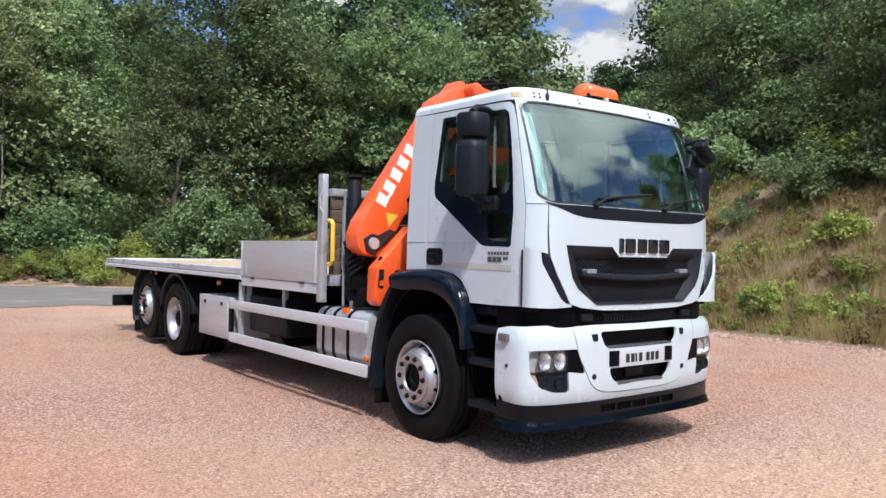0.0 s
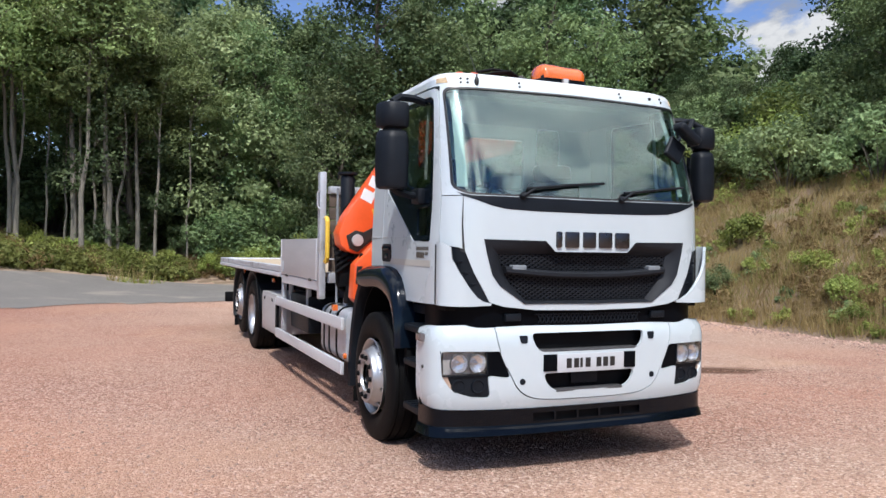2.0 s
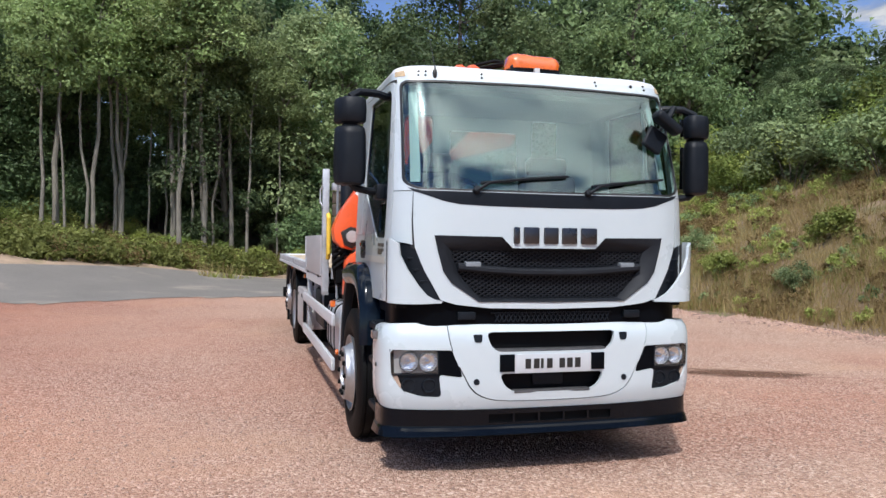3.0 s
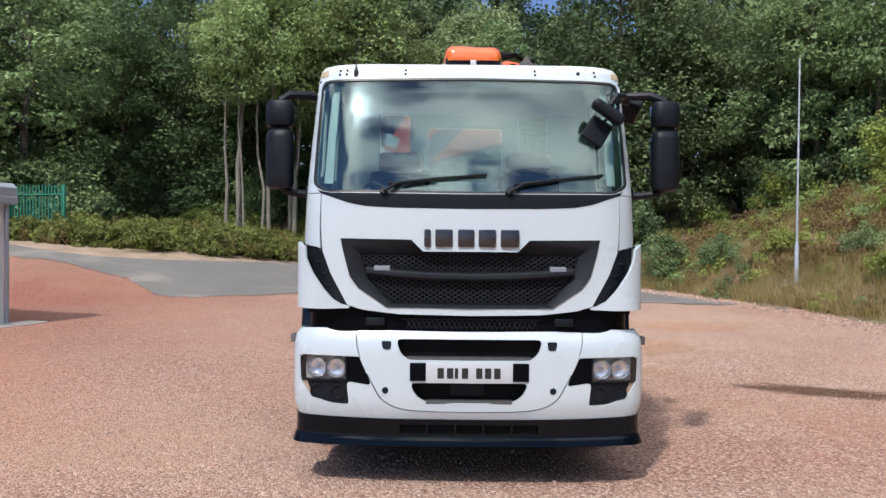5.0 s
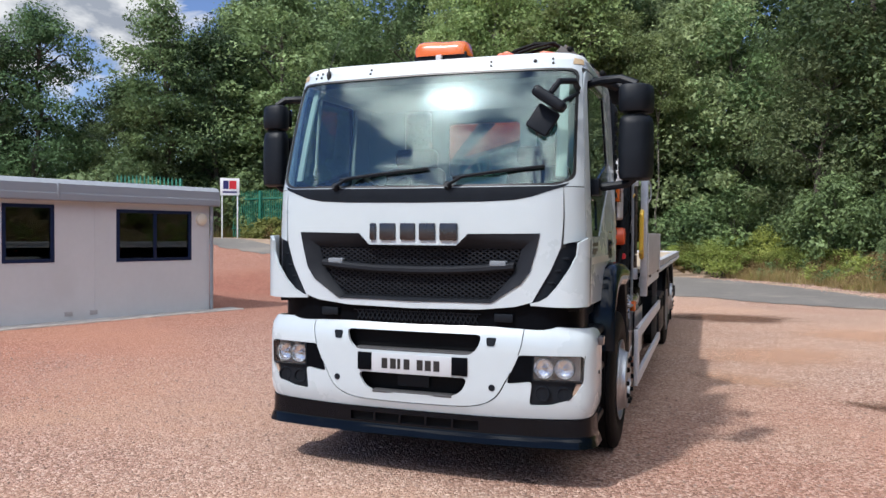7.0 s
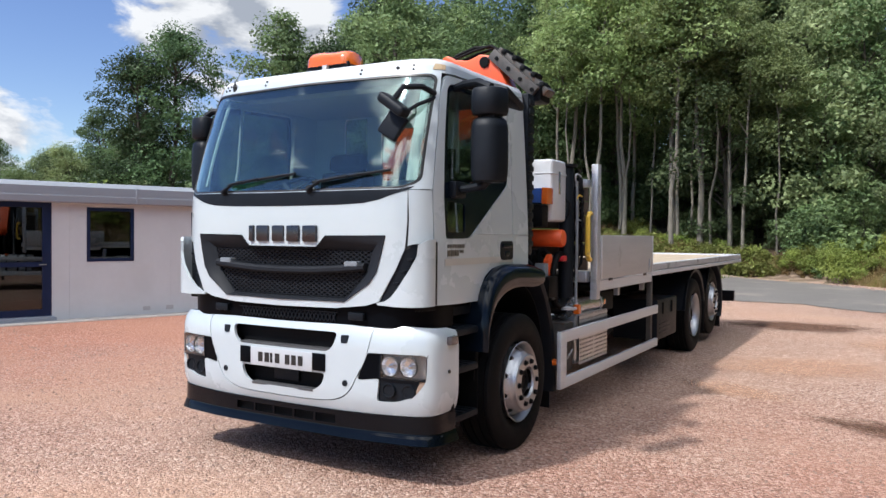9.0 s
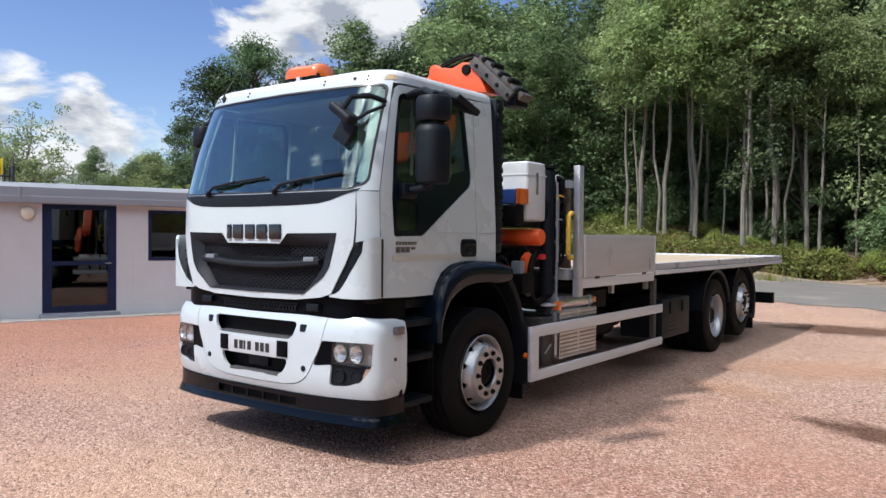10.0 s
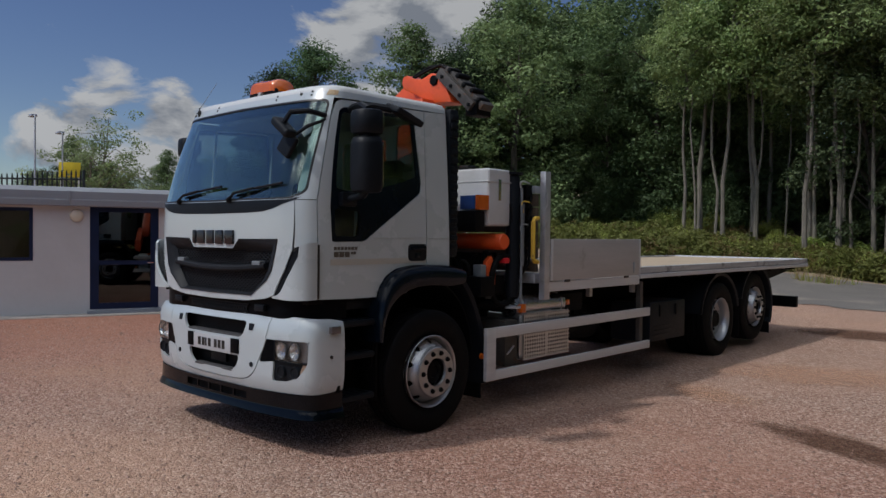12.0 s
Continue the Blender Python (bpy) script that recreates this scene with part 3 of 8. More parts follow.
def tube(bm, pts, r, seg=10, cap=True, r_end=None):
    pts = [Vector(p) for p in pts]
    rings = []
    a, b = basis(pts[1] - pts[0])
    for i, p in enumerate(pts):
        d = (pts[min(i + 1, len(pts) - 1)] - pts[max(i - 1, 0)]).normalized()
        a = (a - d * a.dot(d)).normalized()
        b = d.cross(a)
        k = i / (len(pts) - 1)
        rad = r if r_end is None else r + (r_end - r) * k
        rings.append([bm.verts.new(p + (a * math.cos(2 * math.pi * j / seg) + b * math.sin(2 * math.pi * j / seg)) * rad) for j in range(seg)])
    for q, w in zip(rings, rings[1:]):
        for j in range(seg):
            bm.faces.new((q[j], q[(j + 1) % seg], w[(j + 1) % seg], w[j]))
    if cap:
        bm.faces.new(rings[0][::-1])
        bm.faces.new(rings[-1])
    return bm


def lathe(bm, profile, seg=40, m=None, axis="x"):
    """Turns (radius, along) pairs round the local axis."""
    rings = []
    for r, h in profile:
        ring = []
        for j in range(seg):
            t = 2 * math.pi * j / seg
            c, s = r * math.cos(t), r * math.sin(t)
            p = Vector((h, c, s)) if axis == "x" else (Vector((c, h, s)) if axis == "y" else Vector((c, s, h)))
            ring.append(bm.verts.new(m @ p if m is not None else p))
        rings.append(ring)
    for q, w in zip(rings, rings[1:]):
        for j in range(seg):
            bm.faces.new((q[j], q[(j + 1) % seg], w[(j + 1) % seg], w[j]))
    return bm


def prism(bm, pts, plane, a, b, bevel=0.0):
    """A polygon in the plane xz, yz or xy, pushed from a to b along the third axis."""
    def at(p, k):
        if plane == "xz":
            return (p[0], k, p[1])
        if plane == "yz":
            return (k, p[0], p[1])
        return (p[0], p[1], k)
    lo = [bm.verts.new(at(p, a)) for p in pts]
    hi = [bm.verts.new(at(p, b)) for p in pts]
    fs = [bm.faces.new(lo[::-1]), bm.faces.new(hi)]
    n = len(pts)
    for i in range(n):
        fs.append(bm.faces.new((lo[i], lo[(i + 1) % n], hi[(i + 1) % n], hi[i])))
    bmesh.ops.recalc_face_normals(bm, faces=fs)
    if bevel:
        es = {e for f in fs for e in f.edges}
        bmesh.ops.bevel(bm, geom=list(es), offset=bevel, segments=2, profile=0.6, affect="EDGES", clamp_overlap=True)
    return bm


def strip(bm, path, x0, x1, thick, lip=0.0):
    """A bent plate that runs along a path of (y, z) from x0 to x1, with a turned-down rim on the outer edge."""
    n = len(path)
    nor = []
    for i in range(n):
        p, q = Vector(path[max(i - 1, 0)]), Vector(path[min(i + 1, n - 1)])
        d = (q - p).normalized()
        nor.append(Vector((-d.y, d.x)))
    rings = []
    for (y, z), w in zip(path, nor):
        rim = [(x0, 0), (x1, 0), (x1, thick)]
        if lip:
            s = 1 if x1 > x0 else -1
            rim = [(x0, 0), (x1 - s * 0.035, 0), (x1 - s * 0.01, -0.01), (x1, -0.04), (x1, -lip), (x1 - s * thick, -lip), (x1 - s * thick, -thick - 0.03), (x1 - s * 0.045, -thick)]
        else:
            rim = [(x0, 0), (x1, 0), (x1, -thick)]
        rim.append((x0, -thick))
        rings.append([bm.verts.new((x, y + w.x * o, z + w.y * o)) for x, o in rim])
    k = len(rings[0])
    for q, w in zip(rings, rings[1:]):
        for j in range(k):
            bm.faces.new((q[j], q[(j + 1) % k], w[(j + 1) % k], w[j]))
    bm.faces.new(rings[0])
    bm.faces.new(rings[-1][::-1])
    return bm


def sheet(outer, holes, fn, du=0.06, dv=0.08, thick=0.012):
    """A plate cut to an outline with holes, bent over the surface fn(u, v)."""
    bm = bmesh.new()
    edges = []
    for loop in (outer, *holes):
        vs = [bm.verts.new((u, 0, v)) for u, v in loop]
        edges += [bm.edges.new((vs[i], vs[(i + 1) % len(vs)])) for i in range(len(vs))]
    bmesh.ops.triangle_fill(bm, edges=edges, use_beauty=True, use_dissolve=True, normal=(0, -1, 0))
    us = [v.co.x for v in bm.verts]
    zs = [v.co.z for v in bm.verts]
    for k, lo, hi, step in ((0, min(us), max(us), du), (2, min(zs), max(zs), dv)):
        n = int((hi - lo) / step)
        for i in range(1, n + 1):
            c = lo + (hi - lo) * i / (n + 1)
            co = Vector((c, 0, 0)) if k == 0 else Vector((0, 0, c))
            no = Vector((1, 0, 0)) if k == 0 else Vector((0, 0, 1))
            bmesh.ops.bisect_plane(bm, geom=list(bm.verts) + list(bm.edges) + list(bm.faces), dist=1e-5, plane_co=co, plane_no=no)
    front = {v: fn(v.co.x, v.co.z, 0.0) for v in bm.verts}
    back = {v: fn(v.co.x, v.co.z, -thick) for v in bm.verts}
    faces = list(bm.faces)
    rim = [e for e in bm.edges if len(e.link_faces) == 1]
    twin = {v: bm.verts.new(back[v]) for v in list(bm.verts)}
    for v, p in front.items():
        v.co = p
    for f in faces:
        bm.faces.new([twin[v] for v in reversed(f.verts)])
    for e in rim:
        a, b = e.verts
        bm.faces.new((a, b, twin[b], twin[a]))
    return bm


def rounded(pts, r=0.03, n=4):
    """The outline with its corners rounded off."""
    out = []
    k = len(pts)
    for i in range(k):
        p, a, b = Vector(pts[i]), Vector(pts[i - 1]), Vector(pts[(i + 1) % k])
        da, db = (a - p), (b - p)
        q = min(r, da.length * 0.45, db.length * 0.45)
        s, e = p + da.normalized() * q, p + db.normalized() * q
        for j in range(n + 1):
            t = j / n
            c = s * (1 - t) ** 2 + p * 2 * t * (1 - t) + e * t * t
            out.append((c.x, c.y))
    return out


def mirror_x(pts):
    """A half outline, from the middle outwards, completed on the other side."""
    return list(pts) + [(-u, v) for u, v in reversed(pts) if abs(u) > 1e-6]


def chaikin(pts, n=2):
    for _ in range(n):
        out = [pts[0]]
        for p, q in zip(pts, pts[1:]):
            out += [(p[0] * 0.75 + q[0] * 0.25, p[1] * 0.75 + q[1] * 0.25), (p[0] * 0.25 + q[0] * 0.75, p[1] * 0.25 + q[1] * 0.75)]
        out.append(pts[-1])
        pts = out
    return pts


def empty(name, label, category, group="", at=(0, 0, 0)):
    ob = new(name)
    ob.empty_display_size = 0.3
    ob.location = at
    return tagged(ob, label, category, group)

# ---------------------------------------------------------------- ground
def smooth(t):
    t = max(0.0, min(1.0, t))
    return t * t * (3 - 2 * t)


FOOT = [(9.2, -60.0), (9.0, 0.0), (8.95, 4.0), (8.75, 7.3), (8.3, 10.5), (7.6, 14.0), (6.6, 18.0), (4.8, 22.5), (1.6, 26.2), (-3.0, 28.6), (-9.0, 30.0), (-16.0, 29.5), (-22.0, 28.0), (-60.0, 24.0)]


def foot_distance(x, y):
    """How far a place lies beyond the foot of the bank (negative: on the yard's side)."""
    best, side = 1e9, 1
    for (ax, ay), (bx, by) in zip(FOOT, FOOT[1:]):
        dx, dy = bx - ax, by - ay
        k = max(0.0, min(1.0, ((x - ax) * dx + (y - ay) * dy) / (dx * dx + dy * dy)))
        px, py = ax + k * dx - x, ay + k * dy - y
        d = px * px + py * py
        if d < best:
            best = d
            side = 1 if (x - ax) * dy - (y - ay) * dx > 0 else -1
    return side * math.sqrt(best)


def left_rise(x, y):
    return 1.35 * smooth((-x * 0.6 + y * 0.8 - 13.5) / 13.0) * smooth((0.5 - x) / 12.0)


def height(x, y):
    z = left_rise(x, y)
    d = foot_distance(x, y)
    if d > 0:
        steep = 0.26 + 0.19 * smooth((26 - y) / 7.0) if x > 0 else 0.22
        rise = steep * min(d, 11.0) + 0.10 * max(0.0, min(d, 40.0) - 11.0)
        z += rise * (0.25 + 0.75 * smooth(d / 1.5)) + 0.12 * noise.noise((x * 0.5, y * 0.5, 0)) * smooth(d)
        z += 0.35 * noise.noise((x * 0.16, y * 0.16, 3)) * smooth(d / 4)
    else:
        z += 0.012 * noise.noise((x * 0.35, y * 0.35, 7))
    return z


def axis_steps(lo, hi, fine_lo, fine_hi, fine, grow=1.25):
    s = list(np.arange(fine_lo, fine_hi + 1e-6, fine))
    k, p = fine, fine_hi
    while p < hi:
        k *= grow
        p += k
        s.append(min(p, hi))
    k, p = fine, fine_lo
    while p > lo:
        k *= grow
        p -= k
        s.insert(0, max(p, lo))
    return s


def make_ground():
    xs = axis_steps(-2500, 2500, -26, 32, 0.6)
    ys = axis_steps(-2500, 2500, -10, 46, 0.6)
    verts, faces, mats = [], [], []
    for y in ys:
        for x in xs:
            far = max(abs(x), abs(y))
            verts.append((x, y, height(x, y) if far < 150 else height(x * 150 / far, y * 150 / far)))
    nx = len(xs)
    for j in range(len(ys) - 1):
        for i in range(nx - 1):
            a = j * nx + i
            faces.append((a, a + 1, a + nx + 1, a + nx))
            mats.append(1 if foot_distance((xs[i] + xs[i + 1]) / 2, (ys[j] + ys[j + 1]) / 2) > 0.1 else 0)
    me = bpy.data.meshes.new("ground")
    me.from_pydata(verts, [], faces)
    me.materials.append(GRAVEL)
    me.materials.append(SOIL)
    me.polygons.foreach_set("material_index", mats)
    me.shade_smooth()
    return tagged(new("ground", me), "pink crushed-stone yard rising into a soil bank", "ground", kind="structure")


make_ground()


def ribbon(name, left, right, lift, mat, label, category, cuts=5, kind="structure", ragged=0.0):
    """A strip of ground between two edges, laid a little above the ground."""
    left, right = chaikin(left, 2), chaikin(right, 2)
    n = max(len(left), len(right)) * (8 if ragged else 2)
    def along(line, k):
        t = k * (len(line) - 1)
        i = min(int(t), len(line) - 2)
        return Vector(line[i]).lerp(Vector(line[i + 1]), t - i)
    verts, faces = [], []
    for a in range(n + 1):
        p, q = along(left, a / n), along(right, a / n)
        if ragged:
            p = p + (q - p).normalized() * ragged * (noise.noise((p.x * 0.9, p.y * 0.9, 5)) + 0.6 * noise.noise((p.x * 3.1, p.y * 3.1, 6)))
        for c in range(cuts + 1):
            r = p.lerp(q, c / cuts)
            verts.append((r.x, r.y, height(r.x, r.y) + lift))
    for a in range(n):
        for c in range(cuts):
            i = a * (cuts + 1) + c
            faces.append((i, i + 1, i + cuts + 2, i + cuts + 1))
    me = bpy.data.meshes.new(name)
    me.from_pydata(verts, [], faces)
    me.materials.append(mat)
    me.shade_smooth()
    return tagged(new(name, me), label, category, kind=kind)


ROAD_NEAR = [(7.25, 14.1), (6.6, 13.8), (5.4, 14.2), (3.5, 15.0), (1.0, 16.4), (-1.5, 17.0), (-4.6, 15.8), (-7.0, 14.0), (-7.9, 15.2), (-8.9, 16.4), (-11.0, 17.5), (-13.2, 17.5), (-16.0, 18.8), (-20.5, 22.0), (-34.0, 26.0)]
ROAD_FAR = [(7.3, 14.3), (7.0, 15.2), (5.8, 18.2), (4.3, 21.6), (2.0, 25.4), (-1.8, 27.2), (-4.9, 25.4), (-7.6, 21.2), (-10.2, 18.9), (-12.8, 19.0), (-15.8, 21.2), (-22.0, 24.4), (-34.0, 27.5)]
VERGE_NEAR = [(7.3, 14.2), (5.7, 18.1), (4.2, 21.5), (1.9, 25.3), (-1.8, 27.1), (-4.9, 25.3), (-7.6, 21.1), (-10.2, 18.8), (-12.8, 18.9), (-15.8, 21.1), (-22.0, 24.3)]
VERGE_FAR = [(7.8, 14.5), (6.9, 18.3), (5.2, 22.8), (2.4, 27.0), (-3.0, 29.4), (-6.0, 29.8), (-9.0, 30.4), (-12.5, 30.2), (-14.5, 30.0), (-17.0, 29.7), (-22.5, 28.3)]
ribbon("verge", VERGE_NEAR, VERGE_FAR, 0.008, VERGE_SOIL, "bare brown soil verge between the road and the wood", "verge", cuts=10)
ribbon("road", ROAD_NEAR, ROAD_FAR, 0.012, ASPHALT, "grey worn asphalt access road curving past the yard", "road", cuts=10, ragged=0.45)


# ---------------------------------------------------------------- plants
def leaf_mesh(name, centres, spread, count, size, mat, rng, flat=0.6):
    """Many small pointed leaves gathered in clumps round the given centres."""
    n = len(centres) * count
    c = np.repeat(np.array(centres), count, axis=0)
    s = np.repeat(np.array(spread), count, axis=0)
    d = rng.normal(size=(n, 3))
    d /= np.linalg.norm(d, axis=1)[:, None]
    rad = np.minimum(0.45 + 0.50 * rng.random(n) + 0.10 * np.abs(rng.normal(size=n)), 1.2)
    p = c + d * rad[:, None] * s[:, None] * np.array([1.0, 1.0, flat])
    up = d * 0.6 + np.array([0, 0, 0.5]) + rng.normal(size=(n, 3)) * 0.5
    up /= np.linalg.norm(up, axis=1)[:, None]
    a = np.cross(up, rng.normal(size=(n, 3)))
    a /= np.linalg.norm(a, axis=1)[:, None]
    b = np.cross(up, a)
    k = size * (0.6 + 0.8 * rng.random(n))[:, None]
    v = np.empty((n, 3, 3))
    v[:, 0] = p - a * k
    v[:, 1] = p + a * k * 0.7 + b * k * 0.62
    v[:, 2] = p + a * k * 0.7 - b * k * 0.62
    me = bpy.data.meshes.new(name)
    me.vertices.add(n * 3)
    me.vertices.foreach_set("co", v.reshape(-1).astype(np.float32))
    me.loops.add(n * 3)
    me.loops.foreach_set("vertex_index", np.arange(n * 3, dtype=np.int32))
    me.polygons.add(n)
    me.polygons.foreach_set("loop_start", np.arange(0, n * 3, 3, dtype=np.int32))
    me.polygons.foreach_set("loop_total", np.full(n, 3, dtype=np.int32))
    me.update(calc_edges=True)
    me.materials.append(mat)
    return me


def make_tree(seed, tall, crown_from, radius, mat, bark, clumps=90, leaves=75, size=0.17, lean=0.04, stems=1, label="", clump_size=0.85, girth=0.017):
    rng = np.random.default_rng(seed)
    bm = bmesh.new()
    centres, spread = [], []
    for s in range(stems):
        off = Vector((rng.normal() * 0.55, rng.normal() * 0.55, 0)) if stems > 1 else Vector((0, 0, 0))
        h = tall * (1 - 0.12 * s)
        pts = []
        bend = rng.normal(size=2) * lean
        for i in range(8):
            t = i / 7
            pts.append(off + Vector((bend[0] * tall * t * t + 0.16 * rng.normal() * t, bend[1] * tall * t * t + 0.16 * rng.normal() * t, h * t * 0.95 - 0.4)))
        tube(bm, pts, girth * tall * (1.0, 0.62, 0.8)[s], 8, True, 0.02)
        for i in range(clumps // stems):
            t = crown_from + (1 - crown_from) * rng.random() ** 0.8
            k = t * 7
            j = min(int(k), 6)
            base = pts[j].lerp(pts[j + 1], k - j)
            u = (t - crown_from) / (1 - crown_from)
            r = radius * (0.35 + 0.65 * math.sin(math.pi * min(1, 0.22 + 0.78 * u)) ** 0.8) * (0.35 + 0.75 * rng.random())
            if u > 0.9:
                r *= 0.5
            ang = rng.random() * 2 * math.pi
            tip = base + Vector((math.cos(ang) * r, math.sin(ang) * r, 0.12 * r + 0.35 * rng.normal()))
            centres.append(tuple(tip))
            spread.append(clump_size * (0.55 + 0.7 * rng.random()))
            if i % 3 == 0:
                mid = base.lerp(tip, 0.5) + Vector((0, 0, 0.10 * r))
                tube(bm, [base - Vector((0, 0, 0.25 * r)), mid, tip], 0.012 * tall * 0.35, 5, False, 0.008)
    root = empty("tree", label, "tree", "trees of the wood round the yard")
    part("trunk", bm, bark, root)
    crown = new("crown", leaf_mesh("crown", centres, spread, leaves, size, mat, rng))
    crown.parent = root
    return root


def make_shrub(seed, tall, radius, mat, label, clumps=22, leaves=70, size=0.11, name="shrub"):
    rng = np.random.default_rng(seed)
    bm = bmesh.new()
    centres, spread = [], []
    for i in range(clumps):
        ang, r = rng.random() * 2 * math.pi, radius * math.sqrt(rng.random())
        z = tall * (0.2 + 0.75 * rng.random()) * (1 - 0.35 * (r / radius) ** 2)
        tip = Vector((math.cos(ang) * r, math.sin(ang) * r, z))
        centres.append(tuple(tip))
        spread.append(radius * (0.22 + 0.22 * rng.random()))
        if i % 2 == 0:
            tube(bm, [Vector((tip.x * 0.15, tip.y * 0.15, -0.15)), Vector((tip.x * 0.55, tip.y * 0.55, z * 0.6)), tip], 0.018, 5, False, 0.005)
    root = empty(name, label, "shrub", "shrubs along the bank")
    part("stem", bm, BARK_DARK, root)
    crown = new("foliage", leaf_mesh("foliage", centres, spread, leaves, size, mat, rng, 0.8))
    crown.parent = root
    return root


FULL = "tall leafy tree with a full dark green crown"
SLIM = "slender pale-barked tree with bare lower trunk"
BROAD = "broad leafy tree with pale green foliage"
DENSE = "tall tree with dense deep green foliage"
BIRCH = "multi-stemmed birch with pale trunks and light foliage"
LOW = "leafy tree branching close to the ground"
TREES = [
    make_tree(11, 11.5, 0.14, 2.7, LEAF, BARK_DARK, 92, 200, 0.083, label=FULL, clump_size=1.0),
    make_tree(12, 12.5, 0.64, 2.0, LEAF_SUNNY, BARK, 60, 170, 0.080, label=SLIM, clump_size=0.85, girth=0.0098),
    make_tree(13, 10.0, 0.08, 2.8, LEAF_PALE, BARK_DARK, 92, 200, 0.080, label=BROAD, clump_size=1.0),
    make_tree(14, 12.5, 0.16, 2.7, LEAF_DARK, BARK_DARK, 95, 200, 0.085, label=DENSE, clump_size=1.0),
    make_tree(15, 11.5, 0.60, 1.8, LEAF_SUNNY, BARK, 54, 190, 0.077, lean=0.06, stems=2, label=BIRCH, clump_size=0.8, girth=0.009),
    make_tree(16, 9.0, 0.06, 2.6, LEAF, BARK_DARK, 86, 200, 0.080, stems=2, label=LOW, clump_size=0.95),
]
AIRY = make_tree(17, 8.0, 0.18, 3.3, LEAF_PALE, BARK, 120, 52, 0.08, lean=0.05, stems=3, label="thin-leaved birch with pale twigs against the sky", clump_size=0.62, girth=0.009)
BACK = [
    make_tree(31, 13.0, 0.06, 3.1, LEAF, BARK_DARK, 90, 105, 0.13, label=FULL, clump_size=1.2),
    make_tree(32, 13.5, 0.05, 3.0, LEAF_DARK, BARK_DARK, 90, 105, 0.13, label=DENSE, clump_size=1.2),
    make_tree(33, 12.0, 0.05, 3.0, LEAF_PALE, BARK_DARK, 86, 105, 0.125, label=BROAD, clump_size=1.2),
]
FILL = [
    make_tree(34, 13.0, 0.03, 3.3, LEAF, BARK_DARK, 85, 52, 0.19, label=FULL, clump_size=1.4),
    make_tree(35, 12.5, 0.03, 3.3, LEAF_DARK, BARK_DARK, 85, 52, 0.19, label=DENSE, clump_size=1.4),
]
SHRUBS = [
    make_shrub(21, 1.3, 1.0, LEAF_SHRUB, "low bright green bramble on the verge", 26, 85, 0.078),
    make_shrub(22, 1.9, 1.1, LEAF_PALE, "rounded pale green shrub at the wood's edge", 28, 150, 0.06),
    make_shrub(23, 2.6, 1.4, LEAF, "tall dark green shrub at the wood's edge", 40, 140, 0.068),
    make_shrub(24, 0.8, 0.8, LEAF_SHRUB, "small patch of weeds at the road's edge", 20, 80, 0.055),
    make_shrub(25, 2.0, 1.3, LEAF_SHRUB, "yellow-green bush high on the grassy bank", 30, 150, 0.058),
]
for k, ob in enumerate(TREES + [AIRY] + BACK + FILL + SHRUBS):
    ob.location = (200 + 12 * k, 400, height(150, 150))


def young_growth(x, y):
    """The greatest size of a tree in the strips of young wood above the bank and behind the road."""
    dip = abs((x + 4.0) / (y + 4.2) - 0.235) if y > 20 else 9.0
    if dip < 0.09:
        return (1.5 + (0.255 + 1.6 * dip) * math.hypot(x + 4.0, y + 4.2) - height(x, y)) / 12.8
    if y > -2 and 0.93 < (x + 4.9) / (y + 3.8) < 1.42:
        return (1.2 + 0.24 * math.hypot(x + 4.9, y + 3.8) - height(x, y)) / 12.0
    return 9.0


def plant(ob, x, y, s, rng, sink=0.0):
    if ob not in SHRUBS:
        s = min(s, young_growth(x, y))
        if s < 0.16:
            return None
    c = copy_thing(ob, pose(x, y, height(x, y) - sink, 0, 0, rng.random() * 360))
    c.scale = (s * (0.9 + 0.25 * rng.random()), s * (0.9 + 0.25 * rng.random()), s)
    return c


WEEDS = [
    ("verge_weeds", LEAF_WEED, 0.080, "low bright green weeds on the verge and bank", [], []),
    ("bank_scrub", LEAF_SHRUB, 0.043, "loose yellow-green scrub on the bank", [], []),
    ("dry_bracken", BRACKEN, 0.036, "dried brown bracken on the bank", [], []),
    ("bank_herbs", LEAF, 0.040, "dull green herbs among the dry grass", [], []),
]


def sow(pick, x, y, s, rng, shoots=16):
    """One low clump of leafy shoots, kept for the joined sheet of its kind."""
    centres, spread = WEEDS[pick][4], WEEDS[pick][5]
    for i in range(shoots):
        ang, r = rng.random() * 2 * math.pi, 0.8 * s * math.sqrt(rng.random())
        px, py = x + math.cos(ang) * r, y + math.sin(ang) * r
        z = 0.85 * s * (0.08 + 0.85 * rng.random()) * (1 - 0.5 * (r / (0.8 * s)) ** 2)
        centres.append((px, py, height(px, py) + z))
        spread.append(0.8 * s * (0.2 + 0.2 * rng.random()))


def foot_point(k, d):
    """The place at the share k along the bank's foot, d metres beyond it."""
    lens = [math.dist(a, b) for a, b in zip(FOOT, FOOT[1:])]
    t = k * sum(lens)
    i = 0
    while i < len(lens) - 1 and t > lens[i]:
        t -= lens[i]
        i += 1
    a, b = Vector(FOOT[i]), Vector(FOOT[i + 1])
    w = (b - a).normalized()
    p = a + w * t + Vector((w.y, -w.x)) * d
    return p.x, p.y


